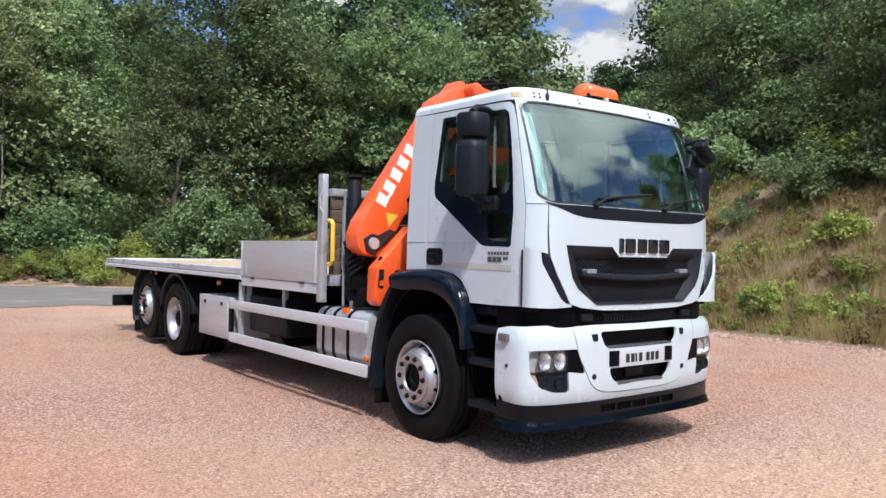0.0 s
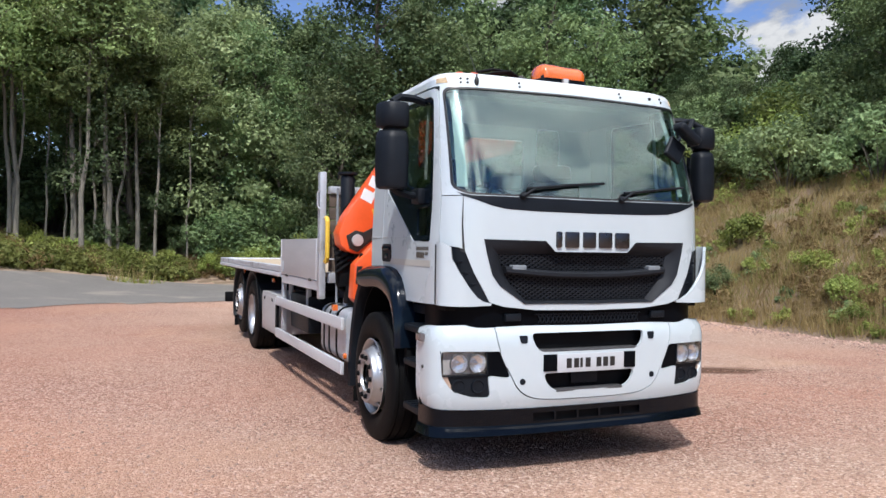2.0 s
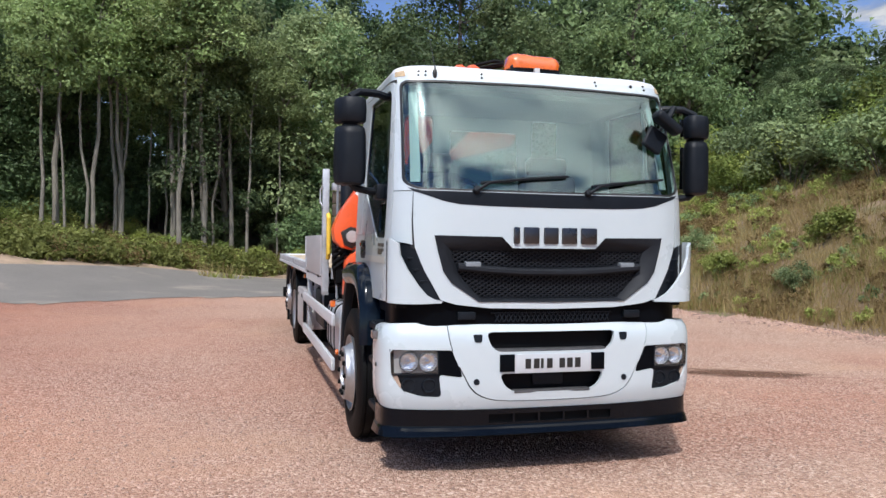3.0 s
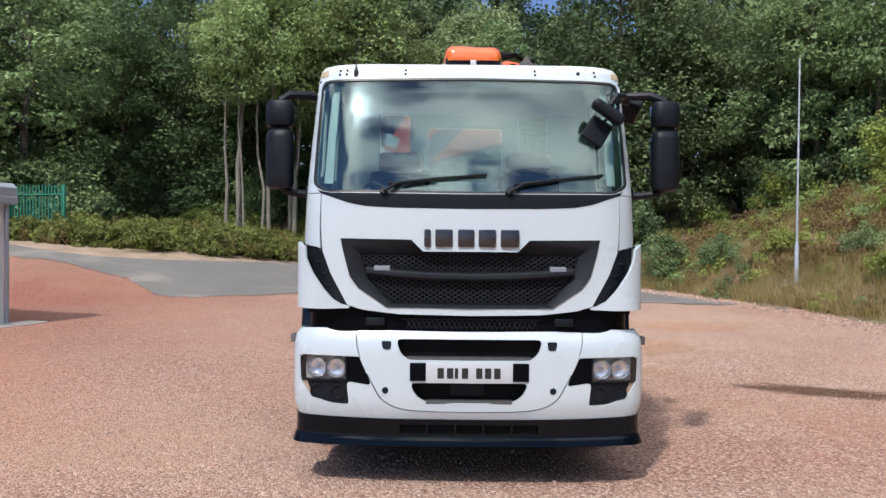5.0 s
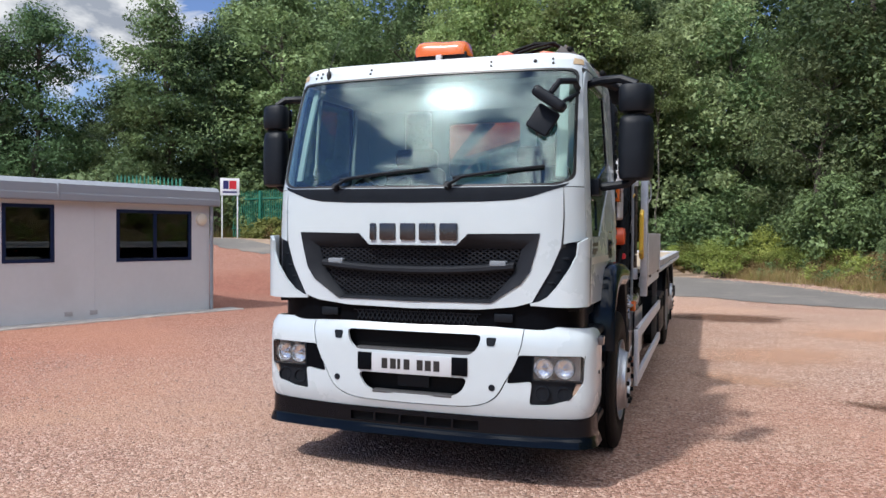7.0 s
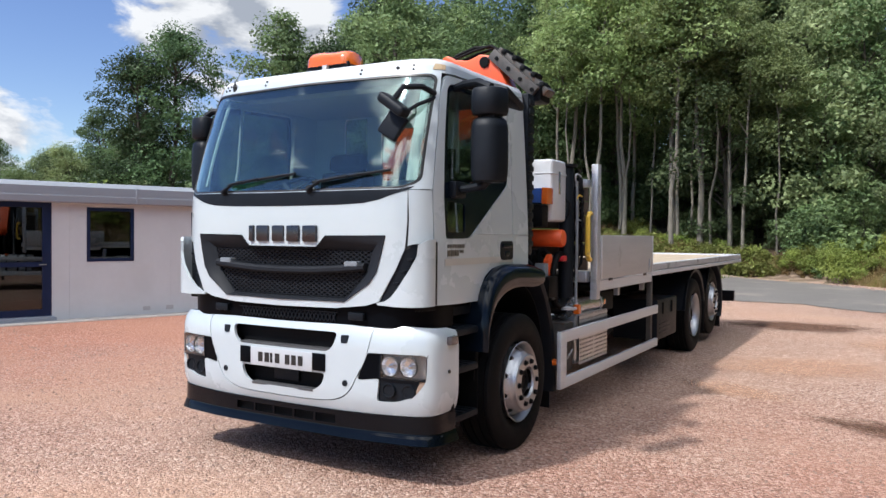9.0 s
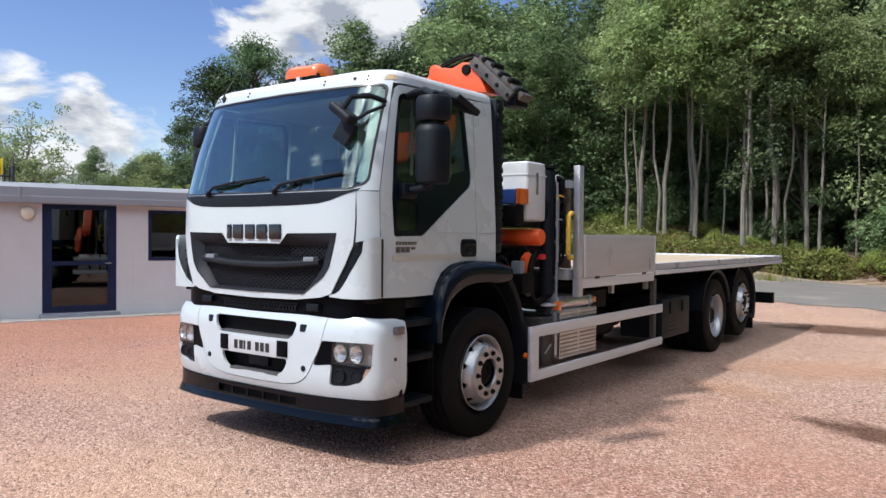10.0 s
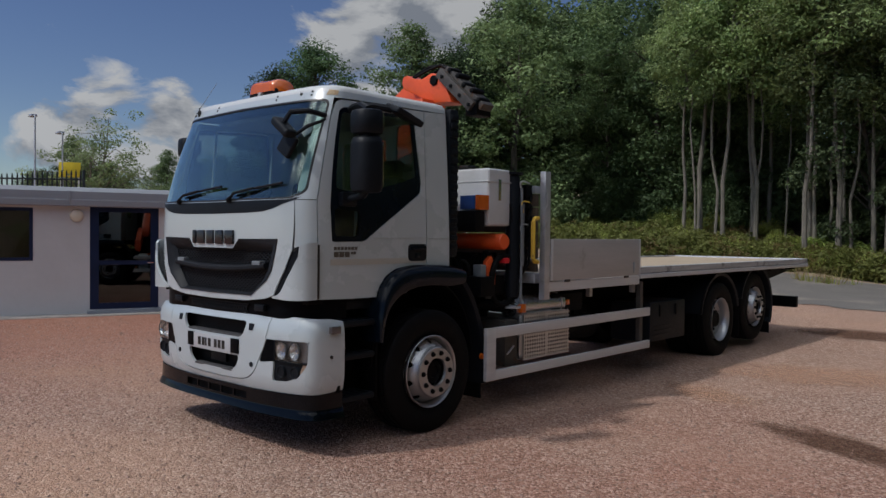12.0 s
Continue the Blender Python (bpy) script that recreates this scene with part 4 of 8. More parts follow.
def wood():
    rng = np.random.default_rng(5)
    total = sum(math.dist(a, b) for a, b in zip(FOOT, FOOT[1:]))
    end = 140.0
    # rows of trees behind the foot of the bank; on the grass slope they start further up
    for row, (depth, step) in enumerate(((4.0, 2.3), (7.5, 2.7), (11.5, 3.0), (16.0, 2.8), (21.0, 2.8))):
        s = 46.0 if row == 0 else 54.0
        while s < end:
            k = s / total
            s += step * (0.7 + 0.6 * rng.random())
            x, y = foot_point(k, depth + rng.normal() * 0.7)
            right = x > 3 and y < 26
            if right:
                x, y = foot_point(k, depth + 4.5 + 3.0 * smooth((y - 4) / 5) * smooth((25 - y) / 4) + rng.normal() * 0.9)
            if x < -24:
                continue
            if row < 2:
                bare = -10 < x < -2.6
                if bare and row == 0 and rng.random() < 0.4:
                    continue
                if bare:
                    pick = [1, 4, 4, 1][rng.integers(4)] if row == 0 else [0, 3, 5][rng.integers(3)]
                elif right:
                    pick = [0, 2, 5, 2, 3, 5][rng.integers(6)]
                else:
                    pick = [0, 2, 0, 2, 5][rng.integers(5)]
                ob = TREES[pick]
            else:
                ob = BACK[rng.integers(3)] if row == 2 else FILL[rng.integers(2)]
            size = (0.82 + 0.26 * smooth((y - 12) / 6) if right else 1.12 if x > 0 else 1.14) * (0.80 + 0.32 * rng.random())
            plant(ob, x, y, size, rng)
    # undergrowth that closes the view between the trunks
    s = 66.0
    while s < end:
        x, y = foot_point(s / total, 13.0 + 5.0 * rng.random())
        s += 1.5 + 0.7 * rng.random()
        if x > -24:
            plant(FILL[rng.integers(2)], x, y, 0.36 + 0.16 * rng.random(), rng)
    # bare slender trunks at the wood's edge, in loose clusters
    for i, x in enumerate((-9.4, -8.9, -7.6, -7.2, -6.9, -5.4, -4.9, -4.6, -4.0, -3.7, -3.4, -1.2)):
        y = 30.0 + 0.9 * rng.normal() - 0.25 * max(0.0, x + 3.0)
        plant(TREES[4 if i % 3 else 1], x + 0.12 * rng.normal(), y, 0.85 + 0.35 * rng.random(), rng)
    # the far side beyond the office
    for x, y, kind, size in ((-17.5, 27.0, 0, 1.10), (-19.6, 25.4, 3, 0.82), (-21.6, 24.4, 0, 0.98), (-25.8, 20.9, 3, 0.84), (-27.3, 20.0, 3, 0.74), (-29.5, 18.6, 2, 0.44), (-21.5, 29.0, 0, 1.05), (-24.2, 28.0, 3, 0.85), (-23.2, 23.8, 2, 0.76), (-31.0, 23.0, 2, 0.5)):
        plant(TREES[kind], x, y, size, rng)
    plant(AIRY, -33.1, 13.6, 0.84, rng)
    # dense low growth between those trees
    for i in range(15):
        plant(TREES[[5, 2, 5, 0][i % 4]], -19.5 - 1.05 * i + 0.4 * rng.normal(), 27.0 - 0.62 * i + 0.8 * rng.normal(), 0.44 + 0.22 * rng.random(), rng)
    # low line of trees on the far side
    for i in range(15):
        x, y = -38.5 + 1.2 * rng.normal(), 6.0 + 1.35 * i
        plant(TREES[[2, 5, 0, 2][i % 4]], x, y, (0.36 if i < 5 else 0.47) * (0.88 + 0.24 * rng.random()), rng)
    for x, y, kind, size in ((-48.0, 6.0, 2, 0.40), (-50.0, 12.0, 2, 0.42), (-50.0, -2.0, 5, 0.42), (-47.0, 20.0, 0, 0.45)):
        plant(TREES[kind], x, y, size, rng)
    for i in range(12):
        x = -15.5 - 1.1 * i + 0.4 * rng.normal()
        y = 21.8 - 0.42 * i + 0.5 * rng.normal() + (5.5 if i < 4 else 0)
        plant(SHRUBS[[1, 0, 1, 2][rng.integers(4)]], x, y, 1.15 + 0.6 * rng.random(), rng)
    s = 50.0
    while s < end:
        k = s / total
        s += 0.5 * (0.6 + 0.8 * rng.random())
        x, y = foot_point(k, 0)
        if x < -26:
            continue
        right = x > 4.5 and y < 22.5
        if right:
            x, y = foot_point(k, 6.8 + 3.0 * smooth((y - 4) / 5) * smooth((25 - y) / 4) + 2.6 * rng.random())
            plant(SHRUBS[[1, 2, 2, 1][rng.integers(4)]], x, y, 0.75 + 0.5 * rng.random(), rng)
        else:
            x, y = foot_point(k, 1.3 + 1.2 * rng.random())
            plant(SHRUBS[[0, 3, 3, 4][rng.integers(4)]], x, y, (0.34 if x > 0 else 0.42) + 0.34 * rng.random(), rng)
            for _ in range(2):
                u, w = foot_point(k, 0.8 + 2.0 * rng.random())
                sow([2, 2, 1, 3][rng.integers(4)], u, w, 0.45 + 0.4 * rng.random(), rng, 12)
            if rng.random() < 0.7 and not -9 < x < 0:
                x, y = foot_point(k, 2.4 + 1.5 * rng.random())
                plant(SHRUBS[[1, 2][rng.integers(2)]], x, y, 0.75 + 0.55 * rng.random(), rng)
            if -11 < x < 2 and rng.random() < 0.16:
                x, y = foot_point(k, 2.6 + 2.2 * rng.random())
                plant(SHRUBS[[1, 2, 2][rng.integers(3)]], x, y, 0.5 + 0.5 * rng.random(), rng)
            if -10 < x < 1 and rng.random() < 0.4:
                x, y = foot_point(k, 5.5 + 3.0 * rng.random())
                plant(SHRUBS[2], x, y, 0.9 + 0.6 * rng.random(), rng)
    for x, y, size in ((1.6, 27.4, 0.6), (2.4, 26.2, 0.7), (0.6, 28.4, 0.5)):
        plant(SHRUBS[4], x, y, size, rng)
    # yellow-green bushes high on the grass slope
    for i in range(46):
        k = (64.0 + 26.0 * i / 46) / total
        x, y = foot_point(k, 5.6 + 1.5 * smooth((i - 4) / 8) + 4.0 * rng.random() ** 0.7)
        if x > 3:
            plant(SHRUBS[[1, 4, 4, 1][rng.integers(4)]], x, y, 0.8 + 0.5 * rng.random(), rng)
    for x, y, kind, size in ((10.2, 6.2, 3, 0.9), (9.8, 9.5, 1, 0.5), (11.3, 3.4, 3, 1.0), (9.9, 12.2, 0, 0.7), (12.8, 4.5, 0, 0.8), (10.6, 14.5, 1, 0.6), (11.2, 8.0, 3, 0.8), (12.2, 11.0, 0, 0.9), (13.6, 7.5, 1, 0.6), (9.4, 16.5, 0, 0.8), (8.2, 18.0, 1, 0.75), (9.85, 4.65, 0, 0.7), (9.5, 5.6, 3, 0.7), (10.0, 3.6, 3, 0.7)):
        plant(SHRUBS[kind], x, y, size * 0.68, rng)
    # scrub and bracken over the slope
    for i in range(900):
        k = (57.0 + 30.0 * rng.random()) / total
        d = 0.3 + 9.0 * rng.random()
        x, y = foot_point(k, d)
        if x < 4.6:
            continue
        dry = noise.noise((x * 0.45, y * 0.45, 21)) + 0.25 * rng.normal() > 0.03 * d * smooth((y - 2) / 14) - 0.16
        pick = 2 if dry else [1, 1, 1, 3][rng.integers(4)]
        sow(pick, x, y, (0.24 + 0.3 * rng.random() ** 2) * (1.0 + 0.9 * smooth((y - 13) / 6)), rng, 9)
    for x, y, size in ((6.9, 19.6, 0.6),):
        plant(SHRUBS[2], x, y, size, rng)
    # trees that close the wood above the slope
    for i in range(13):
        x, y = foot_point((64.0 + 2.2 * i) / total, 19.0 + 4.0 * rng.random())
        if x > 3:
            plant(FILL[i % 2], x, y, 0.8 + 0.15 * rng.random(), rng)
    # weeds on the verge in front of the wood
    for i in range(560):
        u = rng.random() * (len(VERGE_NEAR) - 2)
        j = int(u)
        p = Vector(VERGE_NEAR[j]).lerp(Vector(VERGE_NEAR[j + 1]), u - j)
        q = Vector(VERGE_FAR[j]).lerp(Vector(VERGE_FAR[j + 1]), u - j)
        w = (q - p).length
        gap = 2.1 if p.x < -9.0 else 1.6
        if w < gap + 0.6:
            continue
        r = p.lerp(q, (gap + (w - gap) * rng.random() ** 1.2) / w)
        sow([0, 0, 0, 0, 1, 2][rng.integers(6)], r.x, r.y, 0.55 + 0.75 * rng.random(), rng)
    for name, mat, size, label, centres, spread in WEEDS:
        tagged(new(name, leaf_mesh(name, centres, spread, 46, size, mat, rng, 0.8)), label, "undergrowth", kind="stuff")


wood()


def blades(name, count, place, tall, wide, mat, label, seed):
    """Single blades of grass, joined."""
    rng = np.random.default_rng(seed)
    verts, faces = [], []
    while len(faces) < count:
        spot = place(rng)
        if spot is None:
            continue
        x, y = spot
        z = height(x, y)
        for _ in range(5):
            px, py = x + rng.normal() * 0.09, y + rng.normal() * 0.09
            h = tall * (0.5 + 0.9 * rng.random())
            ang = rng.random() * math.pi
            dx, dy = math.cos(ang) * wide, math.sin(ang) * wide
            bx, by = rng.normal() * 0.35 * h, rng.normal() * 0.35 * h
            i = len(verts)
            verts += [(px - dx, py - dy, z - 0.03), (px + dx, py + dy, z - 0.03), (px + bx, py + by, z + h)]
            faces.append((i, i + 1, i + 2))
    me = bpy.data.meshes.new(name)
    me.from_pydata(verts, [], faces)
    me.materials.append(mat)
    return tagged(new(name, me), label, "grass", kind="stuff")


def on_slope(rng):
    k = 0.36 + 0.34 * rng.random()
    d = 0.15 + 11.0 * rng.random() ** 1.3
    x, y = foot_point(k, d)
    return (x, y) if x > 2.5 else None


def on_slope_green(rng):
    k = 0.36 + 0.34 * rng.random()
    d = 0.1 + 11.0 * rng.random()
    x, y = foot_point(k, d)
    if x < 2.5 or noise.noise((x * 0.4, y * 0.4, 11)) < -0.08:
        return None
    return x, y


def on_verge(rng):
    x, y = foot_point(0.60 + 0.33 * rng.random(), -5.0 + 7.3 * rng.random())
    d = min(math.dist((x, y), p) for p in chaikin(ROAD_FAR, 3))
    inside = foot_distance(x, y) > 0 or foot_distance(x, y) > -0.15 - 4.0 * smooth((2.0 - x) / 6.0)
    return (x, y) if x < 5 and inside and d > 1.1 + 0.8 * rng.random() else None


blades("dry_grass", 128000, on_slope, 0.36, 0.0075, GRASS_DRY, "tall sun-dried straw-coloured grass on the bank", 31)
blades("green_grass", 26000, on_slope_green, 0.26, 0.009, GRASS_GREEN, "green grass and weeds among the dry stalks", 32)
blades("verge_grass", 26000, on_verge, 0.30, 0.014, GRASS_GREEN, "rough green grass on the verge beside the road", 33)

blades("dry_stalks", 26000, on_verge, 0.62, 0.010, GRASS_DRY, "dry brown stalks among the weeds of the verge", 34)

# ---------------------------------------------------------------- truck: surfaces of the cab and bumper
CAB_PLAN = chaikin([(0, -0.015), (0.3, -0.010), (0.6, 0.004), (0.84, 0.026), (0.95, 0.066), (1.03, 0.12), (1.08, 0.19), (1.10, 0.29), (1.10, 0.45), (1.10, 1.0), (1.10, 1.62)], 2)
BUMPER_PLAN = chaikin([(0, -0.012), (0.35, -0.008), (0.6, 0.004), (0.8, 0.03), (1.0, 0.068), (1.09, 0.105), (1.14, 0.16), (1.155, 0.24), (1.155, 0.40)], 2)


class Plan:
    """A half outline seen from above, walked by arc length from the middle of the front."""

    def __init__(self, pts):
        self.x = np.array([p[0] for p in pts])
        self.y = np.array([p[1] for p in pts])
        self.s = np.concatenate([[0], np.cumsum(np.hypot(np.diff(self.x), np.diff(self.y)))])

    def at(self, s):
        return float(np.interp(s, self.s, self.x)), float(np.interp(s, self.s, self.y))

    def normal(self, s):
        a, b = self.at(max(0, s - 0.01)), self.at(min(self.s[-1], s + 0.01))
        d = Vector((b[0] - a[0], b[1] - a[1])).normalized()
        return d.y, -d.x

    def s_x(self, x):
        k = int(np.argmax(self.x >= 1.0999)) if self.x[-1] < 1.12 else len(self.x) - 1
        return math.copysign(float(np.interp(abs(x), self.x[:k + 1], self.s[:k + 1])), x)

    def s_y(self, y):
        return float(np.interp(y, self.y, self.s))


CAB, BUMP = Plan(CAB_PLAN), Plan(BUMPER_PLAN)


def cab_width(z):
    return float(np.interp(z, [1.0, 1.6, 1.94, 2.70, 2.8], [1.0, 1.0, 0.985, 0.945, 0.93]))


def cab_back(z):
    t = z - 1.88
    return 0.0 if t < 0 else 0.222 * t + 0.141 * t * t + 0.004 * min(1.0, t / 0.05)


def settle(z):
    """Heights above the windscreen's foot, drawn in a little towards it."""
    return z if z < 1.9 else 1.9 + (z - 1.9) * 0.967


def on_cab(s, z, out=0.0):
    px, py = CAB.at(abs(s))
    nx, ny = CAB.normal(abs(s))
    k = max(0.0, 1 - max(0.0, py) / 0.9)
    return Vector((math.copysign(1, s) * (px * cab_width(z) + nx * out), py + cab_back(z) * k + ny * out, settle(z)))


def bump_back(z):
    return float(np.interp(z, [0.45, 0.50, 0.58, 0.90, 0.97, 1.03], [0.035, 0.012, 0.0, 0.0, 0.014, 0.055]))


def on_bumper(s, z, out=0.0):
    px, py = BUMP.at(abs(s))
    nx, ny = BUMP.normal(abs(s))
    q = bump_back(z) - out
    return Vector((math.copysign(1, s) * (px - nx * q), py - ny * q, z))


def fx(pts):
    """Front outline in (x, z) to (arc, z) on the cab."""
    return [(CAB.s_x(max(-1.0999, min(1.0999, x / cab_width(z)))), z) for x, z in pts]


def sy(pts, sign):
    """Side outline in (y, z) to (arc, z) on the cab's side."""
    out = []
    for y, z in pts:
        o = cab_back(z)
        p = (y - o) / (1 - o / 0.9)
        p = p if p < 0.9 else y
        out.append((sign * CAB.s_y(p), z))
    return out


def bx(pts):
    return [(BUMP.s_x(x), z) for x, z in pts]


truck = empty("flatbed_truck", "white three-axle flatbed truck with aluminium deck parked on gravel", "truck")


# ---------------------------------------------------------------- truck: cab shell
GRILLE = mirror_x([(0, 1.523), (0.30, 1.523), (0.375, 1.597), (0.825, 1.602), (0.80, 1.49), (0.765, 1.365), (0.71, 1.29), (0.525, 1.167), (0, 1.163)])
GRILLE_IN = mirror_x([(0, 1.503), (0.28, 1.503), (0.35, 1.504), (0.70, 1.502), (0.68, 1.43), (0.65, 1.36), (0.61, 1.30), (0.50, 1.187), (0, 1.185)])
COWL_LOW = [(0, 1.793), (0.45, 1.797), (0.66, 1.806), (0.77, 1.826), (0.87, 1.860), (0.955, 1.888)]


def build_cab():
    hood_half = COWL_LOW + [(0.957, 1.70), (0.945, 1.52), (0.890, 1.38), (0.818, 1.25), (0.780, 1.180), (0.68, 1.150), (0.45, 1.125), (0, 1.118)]
    part("front_panel", sheet(fx(mirror_x(hood_half)), [fx(GRILLE)], on_cab, 0.05, 0.1, 0.016), WHITE, truck, "white front panel with a dark grille")
    # cowl below the windscreen
    cowl = COWL_LOW[::-1] + [(-x, z) for x, z in COWL_LOW[1:]] + [(-0.99, 1.915), (-0.90, 1.893), (0, 1.885), (0.90, 1.893), (0.99, 1.915)]
    part("windscreen_cowl", sheet(fx(cowl), [], lambda u, v, o: on_cab(u, v, o + 0.002), 0.06, 0.05, 0.014), PLASTIC, truck, "matt black cowl strip")
    # frame round the windscreen, pillars and header
    pane = rounded([(-1.020, 1.945), (-0.93, 1.897), (0, 1.890), (0.93, 1.897), (1.020, 1.945), (0.998, 2.690), (0, 2.700), (-0.998, 2.690)], 0.06, 5)
    spane = [(CAB.s_x(max(-1.0999, min(1.0999, x / cab_width(z)))), z) for x, z in pane]
    def pillar_edge(sign):
        return sy([(0.20, 1.895), (0.245, 2.1), (0.305, 2.35), (0.355, 2.55), (0.40, 2.70)], sign)
    outer = pillar_edge(1) + [(CAB.s_y(1.62), 2.72), (CAB.s_y(1.62), 2.755), (-CAB.s_y(1.62), 2.755), (-CAB.s_y(1.62), 2.72)] + pillar_edge(-1)[::-1]
    outer += [(CAB.s_x(-0.965), 1.893)]
    outer += [(u, v - 0.004) for u, v in spane if v < 1.90]
    outer += [(CAB.s_x(0.965), 1.893)]
    frame_hole = [(u * 0.999, v + (0.004 if v < 2.3 else 0)) for u, v in spane]
    part("windscreen_frame", sheet(outer, [frame_hole], on_cab, 0.05, 0.07, 0.03), WHITE, truck)
    seal_in = [(u * 0.982, 2.29 + (v - 2.29) * 0.965) for u, v in spane]
    part("windscreen_seal", sheet(spane, [seal_in], lambda u, v, o: on_cab(u, v, o + 0.001), 0.08, 0.08, 0.012), INK, truck, "black rubber seal")
    glass_out = [(u * 0.986, 2.29 + (v - 2.29) * 0.972) for u, v in spane]
    ws = part("windscreen", sheet(glass_out, [], lambda u, v, o: on_cab(u, v, o - 0.006), 0.05, 0.05, 0.005), GLASS, truck, "large tinted windscreen")
    ws.visible_shadow = False
    # roof
    bm = bmesh.new()
    rings = []
    for inset, z in ((0.0, 2.752), (0.008, 2.775), (0.028, 2.797), (0.07, 2.812), (0.16, 2.820), (0.5, 2.824)):
        ring = []
        for sgn, seq in ((1, np.linspace(0, CAB.s[-1], 44)), (-1, np.linspace(CAB.s[-1], 0, 44)[:-1])):
            for s in seq:
                p = on_cab(sgn * max(s, 1e-6), 2.755)
                c = Vector((0, 1.05, 0))
                d = Vector((p.x - c.x, p.y - c.y, 0))
                p = p - d.normalized() * min(inset, d.length * 0.8)
                ring.append(bm.verts.new((p.x, p.y, settle(z))))
        rings.append(ring)
    for a, b in zip(rings, rings[1:]):
        for j in range(len(a)):
            bm.faces.new((a[j], a[(j + 1) % len(a)], b[(j + 1) % len(a)], b[j]))
    bm.faces.new(rings[-1])
    roof = part("roof", bm, WHITE_OLD, truck, "white roof with rivets and rusty corner", 50)
    for x, z, r in [(x, z, 0.008) for x in (-0.93, -0.88, -0.46, 0.46, 0.89) for z in (2.727, 2.757)] + [(0.77, 2.745, 0.012)]:
        bm = bmesh.new()
        lathe(bm, [(0.0001, -r), (r, -r * 0.7), (r, 0.004)], 12, Matrix.Translation(on_cab(CAB.s_x(x), z)), "y")
        part("roof_bolt", bm, INK, roof)
    # stained primer plates at the roof's front corners
    for sgn in (-1, 1):
        patch = [(sgn * CAB.s_x(x / cab_width(2.74)), z) for x, z in ((0.955, 2.722), (1.015, 2.722), (1.015, 2.758), (0.965, 2.766))]
        part("corner_plate", sheet(patch, [], lambda u, v, o: on_cab(u, v, o + 0.003), 0.03, 0.03, 0.004), RUSTY, roof, "tan rust-stained corner plate")
    # rear wall with its windows, and floor
    wall = [(-1.09, 1.36), (1.09, 1.36), (1.07, 1.95), (1.02, 2.76), (-1.02, 2.76), (-1.07, 1.95)]
    panes = [(-0.70, -0.45, 2.22, 2.66), (-0.30, 0.32, 2.08, 2.545), (0.45, 0.70, 2.22, 2.66)]
    holes = [rounded([(x0, z0), (x1, z0), (x1, z1), (x0, z1)], 0.04) for x0, x1, z0, z1 in panes]
    part("rear_wall", sheet(wall, holes, lambda u, v, o: Vector((u, 1.62 + o, settle(v))), 0.4, 0.4, 0.03), WHITE, truck)
    for x0, x1, z0, z1 in panes:
        bm = bmesh.new()
        box(bm, x0 + 0.002, x1 - 0.002, 1.600, 1.606, settle(z0), settle(z1))
        part("rear_window", bm, GLASS_SIDE, truck).visible_shadow = False
    bm = boxes((-1.05, 1.05, 0.14, 0.74, 1.12, 1.17), (-1.05, 1.05, 0.74, 1.62, 1.36, 1.39))
    part("cab_floor", bm, CHASSIS, truck)
    bm = boxes((-0.95, 0.95, 0.62, 1.58, 2.64, 2.68))
    part("head_lining", bm, TRIM, truck)


